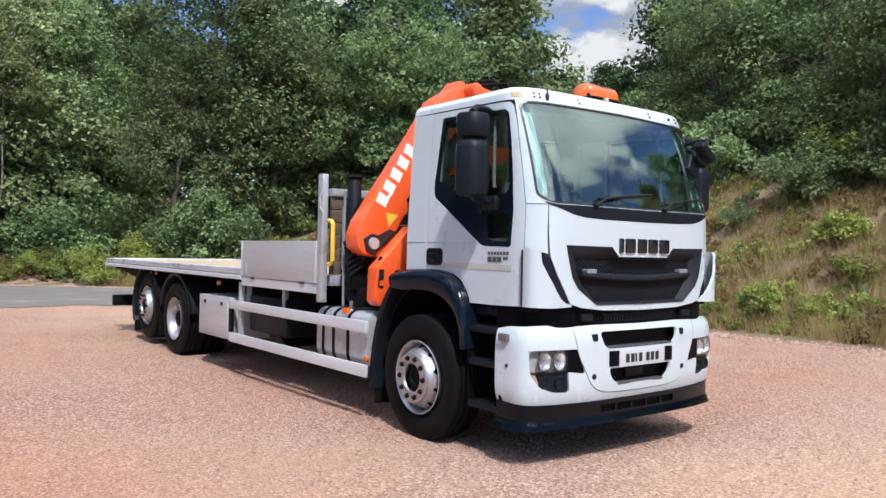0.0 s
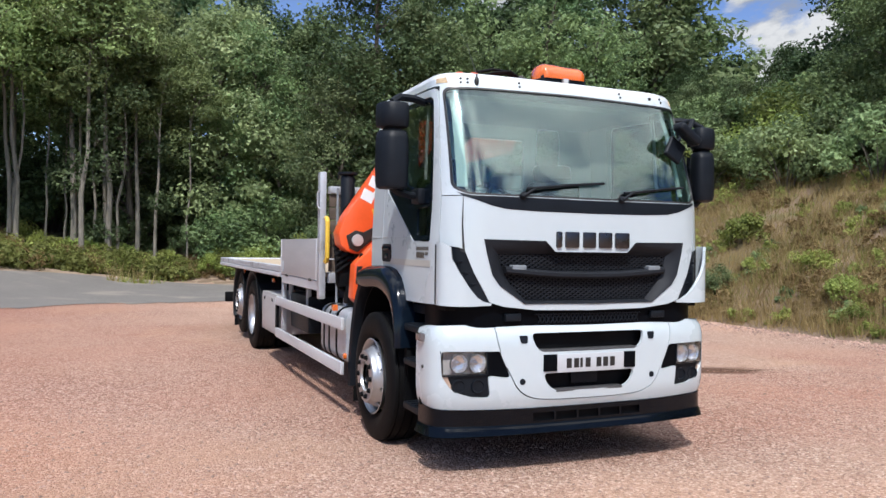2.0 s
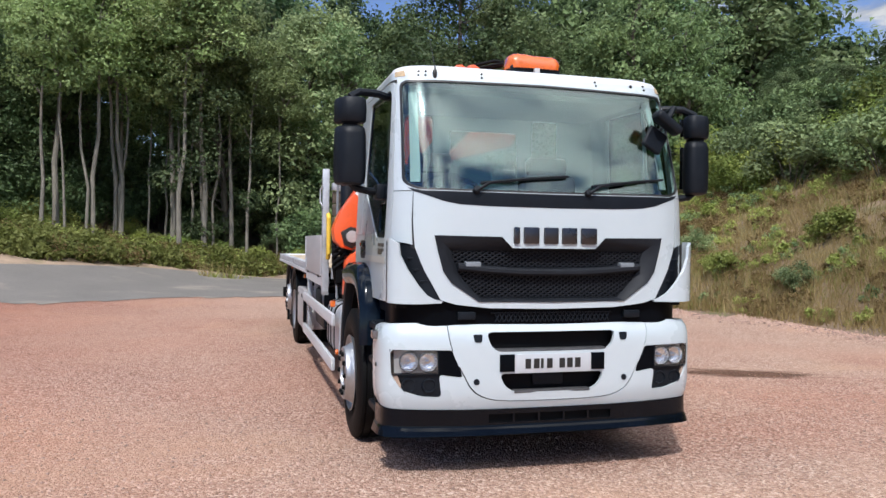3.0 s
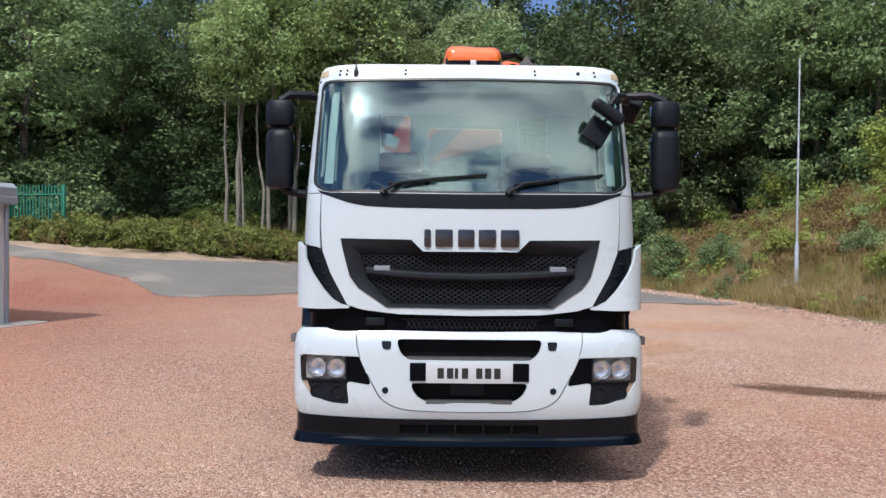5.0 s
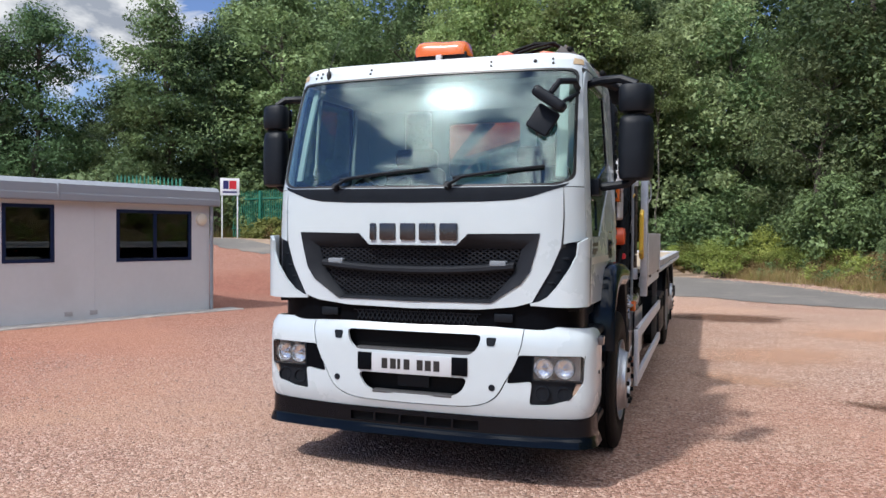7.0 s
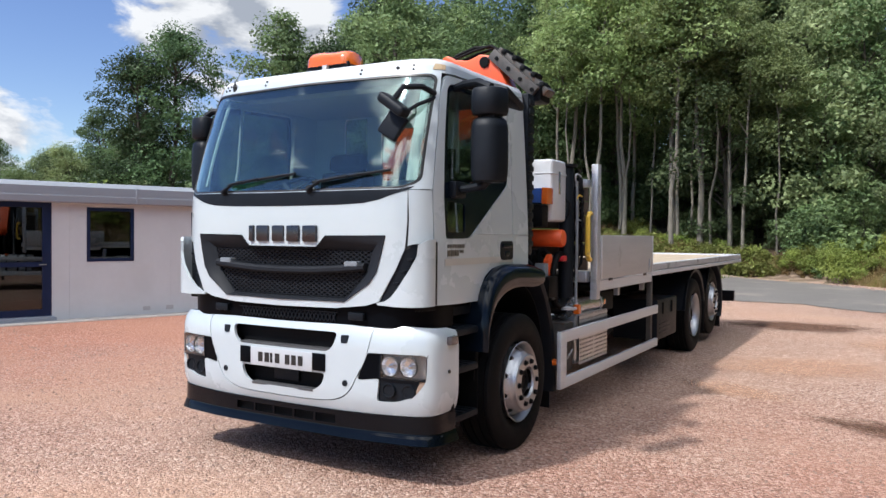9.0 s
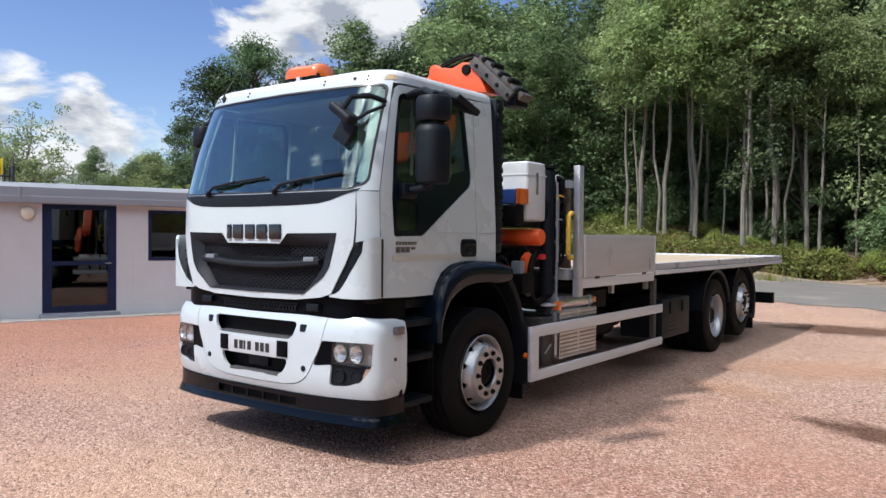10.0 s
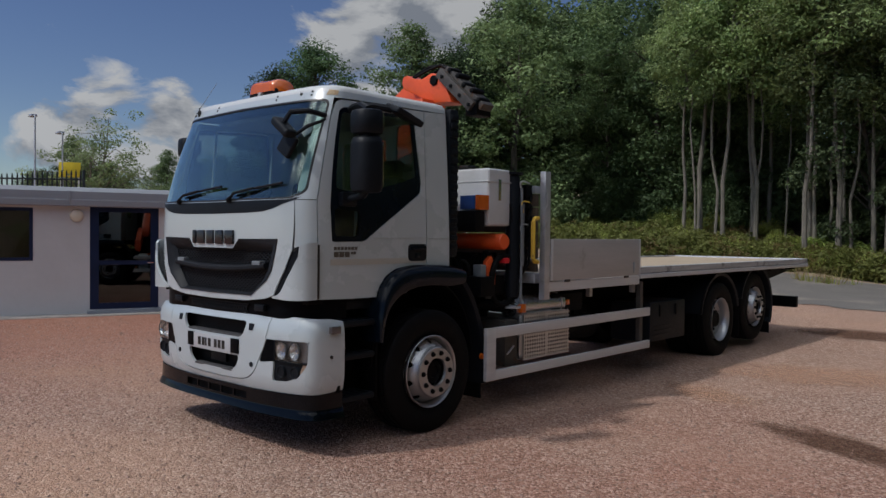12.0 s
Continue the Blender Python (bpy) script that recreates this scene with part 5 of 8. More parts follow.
def side_of_cab(sign):
    door = [(0.206, 1.158), (0.50, 1.150), (0.765, 1.150), (0.80, 1.235), (0.87, 1.315), (0.97, 1.365), (1.10, 1.388), (1.325, 1.385), (1.335, 1.9), (1.34, 2.45), (1.345, 2.705), (0.44, 2.685), (0.412, 2.665), (0.362, 2.55), (0.312, 2.35), (0.252, 2.1), (0.207, 1.895), (0.200, 1.55)]
    opening = rounded([(0.315, 1.580), (0.640, 1.585), (1.272, 1.985), (1.288, 2.075), (1.225, 2.655), (0.465, 2.632), (0.425, 2.600), (0.325, 2.02)], 0.03, 3)
    d = part("door", sheet(sy(door, sign), [sy(opening, sign)], on_cab, 0.05, 0.08, 0.03), WHITE, truck, "white cab door")
    pane = rounded([(0.372, 1.99), (0.62, 1.945), (1.245, 2.125), (1.190, 2.625), (0.478, 2.595), (0.45, 2.57)], 0.03, 3)
    quarter = rounded([(0.350, 1.625), (0.585, 1.625), (0.60, 1.82), (0.352, 1.83)], 0.03, 3)
    part("window_trim", sheet(sy([(0.77 + (y - 0.77) * 0.992, 2.1 + (z - 2.1) * 0.992) for y, z in opening], sign), [sy(pane, sign), sy(quarter, sign)], lambda u, v, o: on_cab(u, v, o - 0.006), 0.08, 0.08, 0.02), GLOSS_BLACK, d, "black window surround")
    for outline in (pane, quarter):
        g = part("side_window", sheet(sy([(0.77 + (y - 0.77) * 1.01, z) for y, z in outline], sign), [], lambda u, v, o: on_cab(u, v, o - 0.014), 0.1, 0.1, 0.005), GLASS_SIDE, d, "tinted side window")
        g.visible_shadow = False
    # rear panel behind the door
    rear = [(1.337, 1.385), (1.62, 1.375), (1.62, 2.718), (1.353, 2.706), (1.348, 2.45), (1.343, 1.9)]
    part("side_panel", sheet(sy(rear, sign), [], on_cab, 0.2, 0.3, 0.02), WHITE, truck)
    # handle recess and grip
    bm = bmesh.new()
    x0 = sign * 1.094
    prism(bm, rounded([(1.115, 1.425), (1.330, 1.425), (1.330, 1.565), (1.115, 1.565)], 0.04, 5), "yz", min(x0, x0 + sign * 0.011), max(x0, x0 + sign * 0.011))
    part("door_handle", bm, PLASTIC, d, "recessed black door handle")
    bm = bmesh.new()
    x0 = sign * 1.102
    box(bm, min(x0, x0 + sign * 0.016), max(x0, x0 + sign * 0.016), 1.14, 1.305, 1.515, 1.545, bevel=0.006)
    box(bm, min(x0, x0 + sign * 0.008), max(x0, x0 + sign * 0.008), 1.19, 1.255, 1.45, 1.49, bevel=0.003)
    part("door_grip", bm, GLOSS_BLACK, truck)
    # low crease along the door and the panel behind it
    for y0, y1, owner in ((0.74, 1.325, d), (1.345, 1.615, truck)):
        xs = sign * 1.0985
        part("side_crease", boxes((min(xs, xs + sign * 0.004), max(xs, xs + sign * 0.004), y0, y1, 1.612, 1.622), bevel=0.0015), WHITE, owner)
    # pale stripe and lettering bars
    bm = bmesh.new()
    xs = sign * 1.1003
    box(bm, min(xs, xs + sign * 0.0025), max(xs, xs + sign * 0.0025), 0.30, 1.325, 1.408, 1.452)
    part("side_stripe", bm, DECAL, d)
    bm = bmesh.new()
    for k in range(7):
        y = 0.335 + 0.034 * k
        box(bm, min(xs, xs + sign * 0.003), max(xs, xs + sign * 0.003), y, y + 0.024, 1.522, 1.546)
    for k in range(3):
        y = (0.335 if sign > 0 else 0.413) + 0.053 * k
        box(bm, min(xs, xs + sign * 0.003), max(xs, xs + sign * 0.003), y, y + 0.045, 1.468, 1.508)
    for k in range(2):
        y = (0.50 if sign > 0 else 0.345) + 0.028 * k
        box(bm, min(xs, xs + sign * 0.003), max(xs, xs + sign * 0.003), y, y + 0.022, 1.488, 1.508)
    part("door_lettering", bm, DECAL_DARK, d, "dark lettering bars")
    # corner panel between the hood and the door
    corner = [(CAB.s_x(0.971), 1.888), (CAB.s_x(0.971), 1.70), (CAB.s_x(0.961), 1.537), (CAB.s_x(0.985), 1.545), (CAB.s_x(1.06), 1.56)]
    corner += sy([(0.195, 1.555), (0.197, 1.70), (0.199, 1.888)], 1)
    part("corner_panel", sheet([(sign * u, v) for u, v in corner], [], on_cab, 0.04, 0.1, 0.014), WHITE, truck)
    # dark joint between the hood and the corner panel
    joint = [(CAB.s_x(0.945), 1.888), (CAB.s_x(0.985), 1.888), (CAB.s_x(0.985), 1.70), (CAB.s_x(0.975), 1.52), (CAB.s_x(0.930), 1.50), (CAB.s_x(0.945), 1.70)]
    part("hood_joint", sheet([(sign * u, v) for u, v in joint], [], lambda u, v, o: on_cab(u, v, o - 0.010), 0.05, 0.2, 0.004), INK, truck)
    # air deflector wing with its dark vent
    e = CAB.s_y(0.19)
    vent = [(CAB.s_x(0.870), 1.38), (CAB.s_x(0.938), 1.528), (CAB.s_x(0.995), 1.552), (e, 1.54), (e, 1.19), (CAB.s_x(0.90), 1.176), (CAB.s_x(0.755), 1.172), (CAB.s_x(0.79), 1.25)]
    part("corner_vent", sheet([(sign * u, v) for u, v in vent], [], lambda u, v, o: on_cab(u, v, o - 0.012), 0.05, 0.06, 0.02), PLASTIC, truck, "black air vent")
    for k in range(3):
        bm = bmesh.new()
        p = on_cab(sign * CAB.s_x(0.968 - 0.040 * k), 1.45 - 0.075 * k, -0.002)
        box(bm, p.x - 0.022, p.x + 0.022, p.y + 0.004, p.y + 0.02, p.z - 0.006, p.z + 0.006, bevel=0.002)
        part("vent_slat", bm, PLASTIC, truck)
    wing = [(e, 1.565), (CAB.s_x(1.075), 1.578), (CAB.s_x(1.045), 1.575), (CAB.s_x(1.010), 1.545), (CAB.s_x(1.004), 1.47), (CAB.s_x(0.970), 1.38), (CAB.s_x(0.915), 1.275), (CAB.s_x(0.868), 1.212), (CAB.s_x(0.82), 1.184), (CAB.s_x(0.765), 1.172), (CAB.s_x(0.772), 1.158), (CAB.s_x(0.90), 1.154), (CAB.s_x(1.0), 1.156), (e, 1.160)]
    def on_wing(u, v, o):
        k = 0.078 * smooth((abs(u) - CAB.s_x(0.80)) / 0.22) - 0.043 * smooth((abs(u) - CAB.s_x(1.05)) / (e - CAB.s_x(1.05)))
        return on_cab(u, v, o + k)
    part("corner_wing", sheet([(sign * u, v) for u, v in wing], [], on_wing, 0.03, 0.05, 0.02), WHITE, truck, "white curved air deflector")
    # black strip that draws the shaded gap between the wing and the door
    lip = sy([(0.190, 1.165), (0.205, 1.165), (0.205, 1.562), (0.190, 1.562)], sign)
    part("wing_gap", sheet(lip, [], lambda u, v, o: on_cab(u, v, o + 0.030), 0.1, 0.2, 0.03), INK, truck)
    # dark gap strip along the door's front edge
    gap = sy([(0.19, 1.165), (0.204, 1.165), (0.199, 1.5), (0.199, 1.888), (0.192, 1.888), (0.186, 1.5)], sign)
    part("door_gap", sheet(gap, [], lambda u, v, o: on_cab(u, v, o - 0.01), 0.1, 0.2, 0.01), INK, truck)


build_cab()
for sign in (-1, 1):
    side_of_cab(sign)


def inside(poly, x, z):
    hit = False
    for (ax, az), (bx_, bz) in zip(poly, poly[1:] + poly[:1]):
        if (az > z) != (bz > z) and x < ax + (z - az) / (bz - az) * (bx_ - ax):
            hit = not hit
    return hit


def build_grille():
    bm = bmesh.new()
    n = len(GRILLE)
    def surf(p, back):
        q = on_cab(fx([p])[0][0], p[1])
        return Vector((p[0], q.y + back, p[1]))
    rim = [bm.verts.new(surf(p, -0.008)) for p in GRILLE]
    rim0 = [bm.verts.new(surf(p, 0.02)) for p in GRILLE]
    mid = [bm.verts.new(surf((p[0] * 0.62 + q[0] * 0.38, p[1] * 0.62 + q[1] * 0.38), 0.004)) for p, q in zip(GRILLE, GRILLE_IN)]
    inn = [bm.verts.new(surf(p, 0.055)) for p in GRILLE_IN]
    inn2 = [bm.verts.new(surf(p, 0.10)) for p in GRILLE_IN]
    for a, b in ((rim0, rim), (rim, mid), (mid, inn), (inn, inn2)):
        for i in range(n):
            j = (i + 1) % n
            bm.faces.new((a[i], a[j], b[j], b[i]))
    bm.faces.new(inn2)
    g = part("grille", bm, GRILLE_MESH, truck, "black honeycomb grille")
    bm = bmesh.new()
    bm.faces.new([bm.verts.new(surf((p[0] * 0.995, 1.345 + (p[1] - 1.345) * 0.99), 0.092)) for p in GRILLE_IN])
    part("grille_back", bm, PANEL_BLACK, g)
    # crossed wires of the mesh
    bm = bmesh.new()
    step = 0.046
    for slope in (0.62, -0.62):
        for k in range(-44, 45):
            x0 = k * step
            run = None
            for i in range(81):
                z = 1.185 + 0.32 * i / 80
                x = x0 + (z - 1.345) / slope
                if inside(GRILLE_IN, x, z):
                    run = (x, z, x, z) if run is None else (run[0], run[1], x, z)
                elif run:
                    break
            if run and run[3] - run[1] > 0.01:
                a, b = surf((run[0], run[1]), 0.062), surf((run[2], run[3]), 0.062)
                tube(bm, [a, b], 0.0058, 4, False)
    part("grille_mesh", bm, GRILLE_MESH, g)
    # the bent bar across it
    bm = bmesh.new()
    pts = [(-0.66, 1.398), (-0.60, 1.392), (-0.45, 1.378), (-0.25, 1.366), (0, 1.362), (0.25, 1.366), (0.45, 1.378), (0.60, 1.392), (0.66, 1.398)]
    rings = []
    for x, z in pts:
        y = surf((x, z), 0).y
        rings.append([bm.verts.new((x, y + o, z + h)) for o, h in ((0.065, -0.024), (0.022, -0.026), (0.008, -0.012), (0.008, 0.008), (0.022, 0.022), (0.065, 0.026))])
    for a, b in zip(rings, rings[1:]):
        for j in range(6):
            bm.faces.new((a[j], a[(j + 1) % 6], b[(j + 1) % 6], b[j]))
    bm.faces.new(rings[0])
    bm.faces.new(rings[-1])
    part("grille_bar", bm, GRILLE_MESH, g)
    for x in (-0.56, 0.56):
        bm = bmesh.new()
        y = surf((x, 1.42), 0).y
        box(bm, x - 0.052, x + 0.052, y + 0.012, y + 0.075, 1.396, 1.430, bevel=0.006)
        part("marker_light", bm, VALVE_GREY, g, "small clear strobe light")
    # badge of five plain blocks
    for k, (x, w) in enumerate(((-0.272, 0.042), (-0.168, 0.110), (-0.028, 0.104), (0.105, 0.110), (0.248, 0.118))):
        bm = bmesh.new()
        box(bm, x - w / 2, x + w / 2, -0.030, 0.002, 1.553, 1.664, bevel=0.012)
        part("badge_block", bm, BADGE, truck, "plain chrome badge block")


build_grille()


# ---------------------------------------------------------------- truck: bumper
def build_bumper():
    e = BUMP.s[-1]
    seam = [(0.735, 1.03), (0.712, 0.87), (0.622, 0.68), (0.565, 0.575), (0.46, 0.517), (0.30, 0.502), (0, 0.500)]
    seam = chaikin(seam, 2)
    low = bx([(0, 0.452), (0.5, 0.453), (0.9, 0.458)]) + [(e * 0.88, 0.466), (e, 0.475)]
    half = low + [(e, 0.99), (e * 0.93, 1.012)] + bx([(1.0, 1.022)] + seam)
    outer = half + [(-u, v) for u, v in reversed(half) if abs(u) > 1e-6]
    lamp = [(1.093, 0.853), (0.683, 0.851), (0.622, 0.668), (0.782, 0.690), (0.764, 0.540), (0.90, 0.548), (1.02, 0.590), (1.085, 0.680)]
    holes = [bx(rounded(lamp, 0.03, 3)), bx(rounded([(-x, z) for x, z in lamp], 0.03, 3))]
    b = part("bumper", sheet(outer, holes, on_bumper, 0.04, 0.06, 0.018), WHITE, truck, "white bumper with scuffed corner")
    core = [(x - 0.006 if x else 0, z + (0.006 if z < 0.7 else 0)) for x, z in seam]
    core_out = bx(mirror_x(core[::-1] + [(0.5, 1.030), (0, 1.030)]))
    up = mirror_x([(0, 0.966), (0.47, 0.966), (0.435, 0.872), (0.385, 0.836), (0, 0.834)])
    lo = mirror_x([(0, 0.690), (0.378, 0.690), (0.34, 0.606), (0.27, 0.566), (0, 0.564)])
    part("bumper_centre", sheet(core_out, [bx(rounded(up, 0.045, 4)), bx(rounded(lo, 0.045, 4))], on_bumper, 0.04, 0.06, 0.02), WHITE, b, "white centre section with air intakes")
    bm = bmesh.new()
    box(bm, -0.50, 0.50, 0.075, 0.09, 0.55, 0.98)
    box(bm, -0.46, 0.46, 0.004, 0.08, 0.826, 0.836)
    box(bm, -0.30, 0.30, 0.0, 0.08, 0.548, 0.566, bevel=0.004)
    part("intake_back", bm, CHASSIS, b)
    # dark grey shelf, its colour lightened for the light falling on it from above
    bm = boxes((-0.40, 0.40, -0.004, 0.07, 0.828, 0.850), (-0.275, 0.275, -0.008, 0.05, 0.556, 0.576), bevel=0.006)
    part("intake_lip", bm, SHELF, b, "grey shelf of the air intake, lightened as lit from above")
    bm = boxes((-0.12, 0.10, 0.05, 0.07, 0.60, 0.68))
    part("intake_block", bm, PLASTIC, b)
    for x in (-0.325, 0.325):
        bm = boxes((x - 0.052, x + 0.052, -0.018, 0.01, 0.703, 0.818))
        part("plate_pad", bm, PANEL_BLACK, b)
    bm = boxes((-0.275, 0.275, -0.021, -0.012, 0.692, 0.818), bevel=0.003)
    p = part("number_plate", bm, PLATE, b, "white number plate with dark bars")
    for x in (-0.182, -0.122, -0.082, -0.028, 0.062, 0.118, 0.176):
        w = 0.010 if abs(x + 0.082) < 0.001 else 0.020
        part("plate_bar", boxes((x - w, x + w, -0.0235, -0.020, 0.722, 0.788), bevel=0), INK, p)
    for s in (-1, 1):
        bm = bmesh.new()
        lathe(bm, [(0.0001, -0.006), (0.020, -0.005), (0.022, 0.004)], 16, Matrix.Translation(on_bumper(bx([(s * 0.533, 0.64)])[0][0], 0.64)), "y")
        part("tow_cap", bm, PLASTIC, b)
        tile = [(s * 0.495, 0.952), (s * 0.560, 0.952), (s * 0.548, 0.900), (s * 0.500, 0.900)]
        part("corner_tile", sheet(bx(rounded(tile, 0.012, 3)), [], lambda u, v, o: on_bumper(u, v, o + 0.003), 0.1, 0.1, 0.006), PLASTIC, b)
        band = [(s * 0.792, 0.848), (s * 0.688, 0.847), (s * 0.628, 0.673), (s * 0.788, 0.694)]
        part("lamp_surround", sheet(bx(band), [], lambda u, v, o: on_bumper(u, v, o - 0.006), 0.05, 0.1, 0.01), PANEL_BLACK, b)
        # headlamp: housing, two reflectors, glass
        shell = [(s * 1.090, 0.850), (s * 0.794, 0.846), (s * 0.788, 0.700), (s * 1.084, 0.692)]
        hl = part("headlight", sheet(bx(shell), [], lambda u, v, o: on_bumper(u, v, o - 0.05), 0.05, 0.1, 0.01), LAMP_SHELL, b, "clear rectangular double headlight")
        for x in (0.985, 0.858):
            q = on_bumper(bx([(s * x, 0.773)])[0][0], 0.773, -0.045)
            bm = bmesh.new()
            lathe(bm, [(0.0001, 0.0), (0.024, -0.002), (0.048, -0.012), (0.0632, -0.038)], 20, Matrix.Translation(q), "y")
            part("reflector", bm, REFLECTOR, hl)
            bm = bmesh.new()
            lathe(bm, [(0.0605, -0.036), (0.0615, -0.043), (0.0655, -0.043), (0.067, -0.030)], 20, Matrix.Translation(q), "y")
            part("lens_ring", bm, SHELF, hl)
            bm = bmesh.new()
            lathe(bm, [(0.0001, -0.030), (0.012, -0.026), (0.016, -0.006)], 12, Matrix.Translation(q), "y")
            part("bulb", bm, CHROME, hl)
        cover = part("lens_cover", sheet(bx(shell), [], lambda u, v, o: on_bumper(u, v, o - 0.003), 0.05, 0.1, 0.004), GLASS_LAMP, hl)
        cover.visible_shadow = False
        edge = [(s * 1.096, 0.856), (s * 0.786, 0.852), (s * 0.780, 0.694), (s * 1.090, 0.686)]
        part("lamp_rim", sheet(bx(edge), [bx(shell)], lambda u, v, o: on_bumper(u, v, o - 0.001), 0.08, 0.1, 0.05), PLASTIC, hl)
        fog = [(s * 1.045, 0.684), (s * 0.784, 0.690), (s * 0.767, 0.543), (s * 0.90, 0.551), (s * 1.0, 0.585)]
        f = part("fog_panel", sheet(bx(fog), [], lambda u, v, o: on_bumper(u, v, o - 0.018), 0.05, 0.06, 0.02), PLASTIC, b)
        for x in (0.978, 0.845):
            bm = bmesh.new()
            q = on_bumper(bx([(s * x, 0.617)])[0][0], 0.617, -0.020)
            lathe(bm, [(0.0001, -0.004), (0.036, -0.004), (0.040, -0.014), (0.047, -0.014), (0.050, 0.006)], 20, Matrix.Translation(q), "y")
            part("fog_cap", bm, PLASTIC, f)
        amber = [(s * 1.088, 0.682), (s * 1.050, 0.683), (s * 1.012, 0.592), (s * 1.022, 0.592)]
        part("indicator", sheet(bx(amber), [], lambda u, v, o: on_bumper(u, v, o - 0.012), 0.05, 0.05, 0.01), INDICATOR, b, "amber indicator")
        # side marker on the bumper's end
        bm = bmesh.new()
        box(bm, s * 1.165 - 0.018, s * 1.165 + 0.018, 0.255, 0.345, 0.905, 0.960, bevel=0.008)
        part("side_marker", bm, SMOKED, b, "smoked grey side marker")
        bm = bmesh.new()
        lathe(bm, [(0.0001, 0.006 * s), (0.012, 0.005 * s), (0.013, -0.004 * s)], 14, pose(s * 1.157, 0.275, 0.735), "x")
        part("sensor", bm, INK, b)
    # black valance with its polished lower lip
    half = [(0, 0.29), (BUMP.s_x(0.9), 0.285), (e, 0.275), (e, 0.470), (BUMP.s_x(0.9), 0.452), (0, 0.448)]
    slots = []
    for k in range(5):
        a = -0.44 + 0.18 * k
        slots.append(bx([(a, 0.420), (a + 0.165, 0.420), (a + 0.165, 0.365), (a, 0.365)]))
    def on_valance(u, v, o):
        return on_bumper(u, 0.60, o - 0.006 + float(np.interp(v, [0.275, 0.332, 0.340, 0.45], [0.014, -0.006, -0.014, -0.016]))) + Vector((0, 0, v - 0.60))
    v = part("valance", sheet(mirror_x(half), slots, on_valance, 0.05, 0.0108, 0.015), VALANCE, b, "gloss black lower valance")
    bm = bmesh.new()
    # carried down below the slots to stop sun passing to the ground
    box(bm, -0.52, 0.52, 0.05, 0.06, 0.268, 0.435)
    part("valance_back", bm, CHASSIS, v)
    # unseen block added behind the bumper to keep sun off the ground beneath
    bm = boxes((-1.02, 1.02, 0.16, 0.34, 0.31, 0.70), bevel=0.02)
    part("sun_block", bm, CHASSIS, truck)
    # dark band between bumper and grille panel
    half = [(0, 1.00), (CAB.s_y(0.5), 1.00), (CAB.s_y(0.5), 1.175), (CAB.s_x(0.86), 1.20), (0, 1.135)]
    lower = part("lower_band", sheet(mirror_x(half), [], lambda u, w, o: on_cab(u, w, o - 0.045), 0.06, 0.1, 0.015), PANEL_BLACK, truck, "black plastic band")
    bm = bmesh.new()
    for k in range(26):
        x = -0.40 + 0.032 * k
        y = on_cab(CAB.s_x(x), 1.06).y
        tube(bm, [(x, y + 0.038, 1.03), (x + 0.03, y + 0.038, 1.085)], 0.005, 4, False)
        tube(bm, [(x + 0.03, y + 0.038, 1.03), (x, y + 0.038, 1.085)], 0.005, 4, False)
    box(bm, -0.43, 0.45, 0.026, 0.04, 1.086, 1.094)
    for x in (-0.60, 0.60):
        box(bm, x - 0.06, x + 0.06, 0.018, 0.05, 1.05, 1.10, bevel=0.006)
    part("lower_mesh", bm, PLASTIC, lower)


build_bumper()


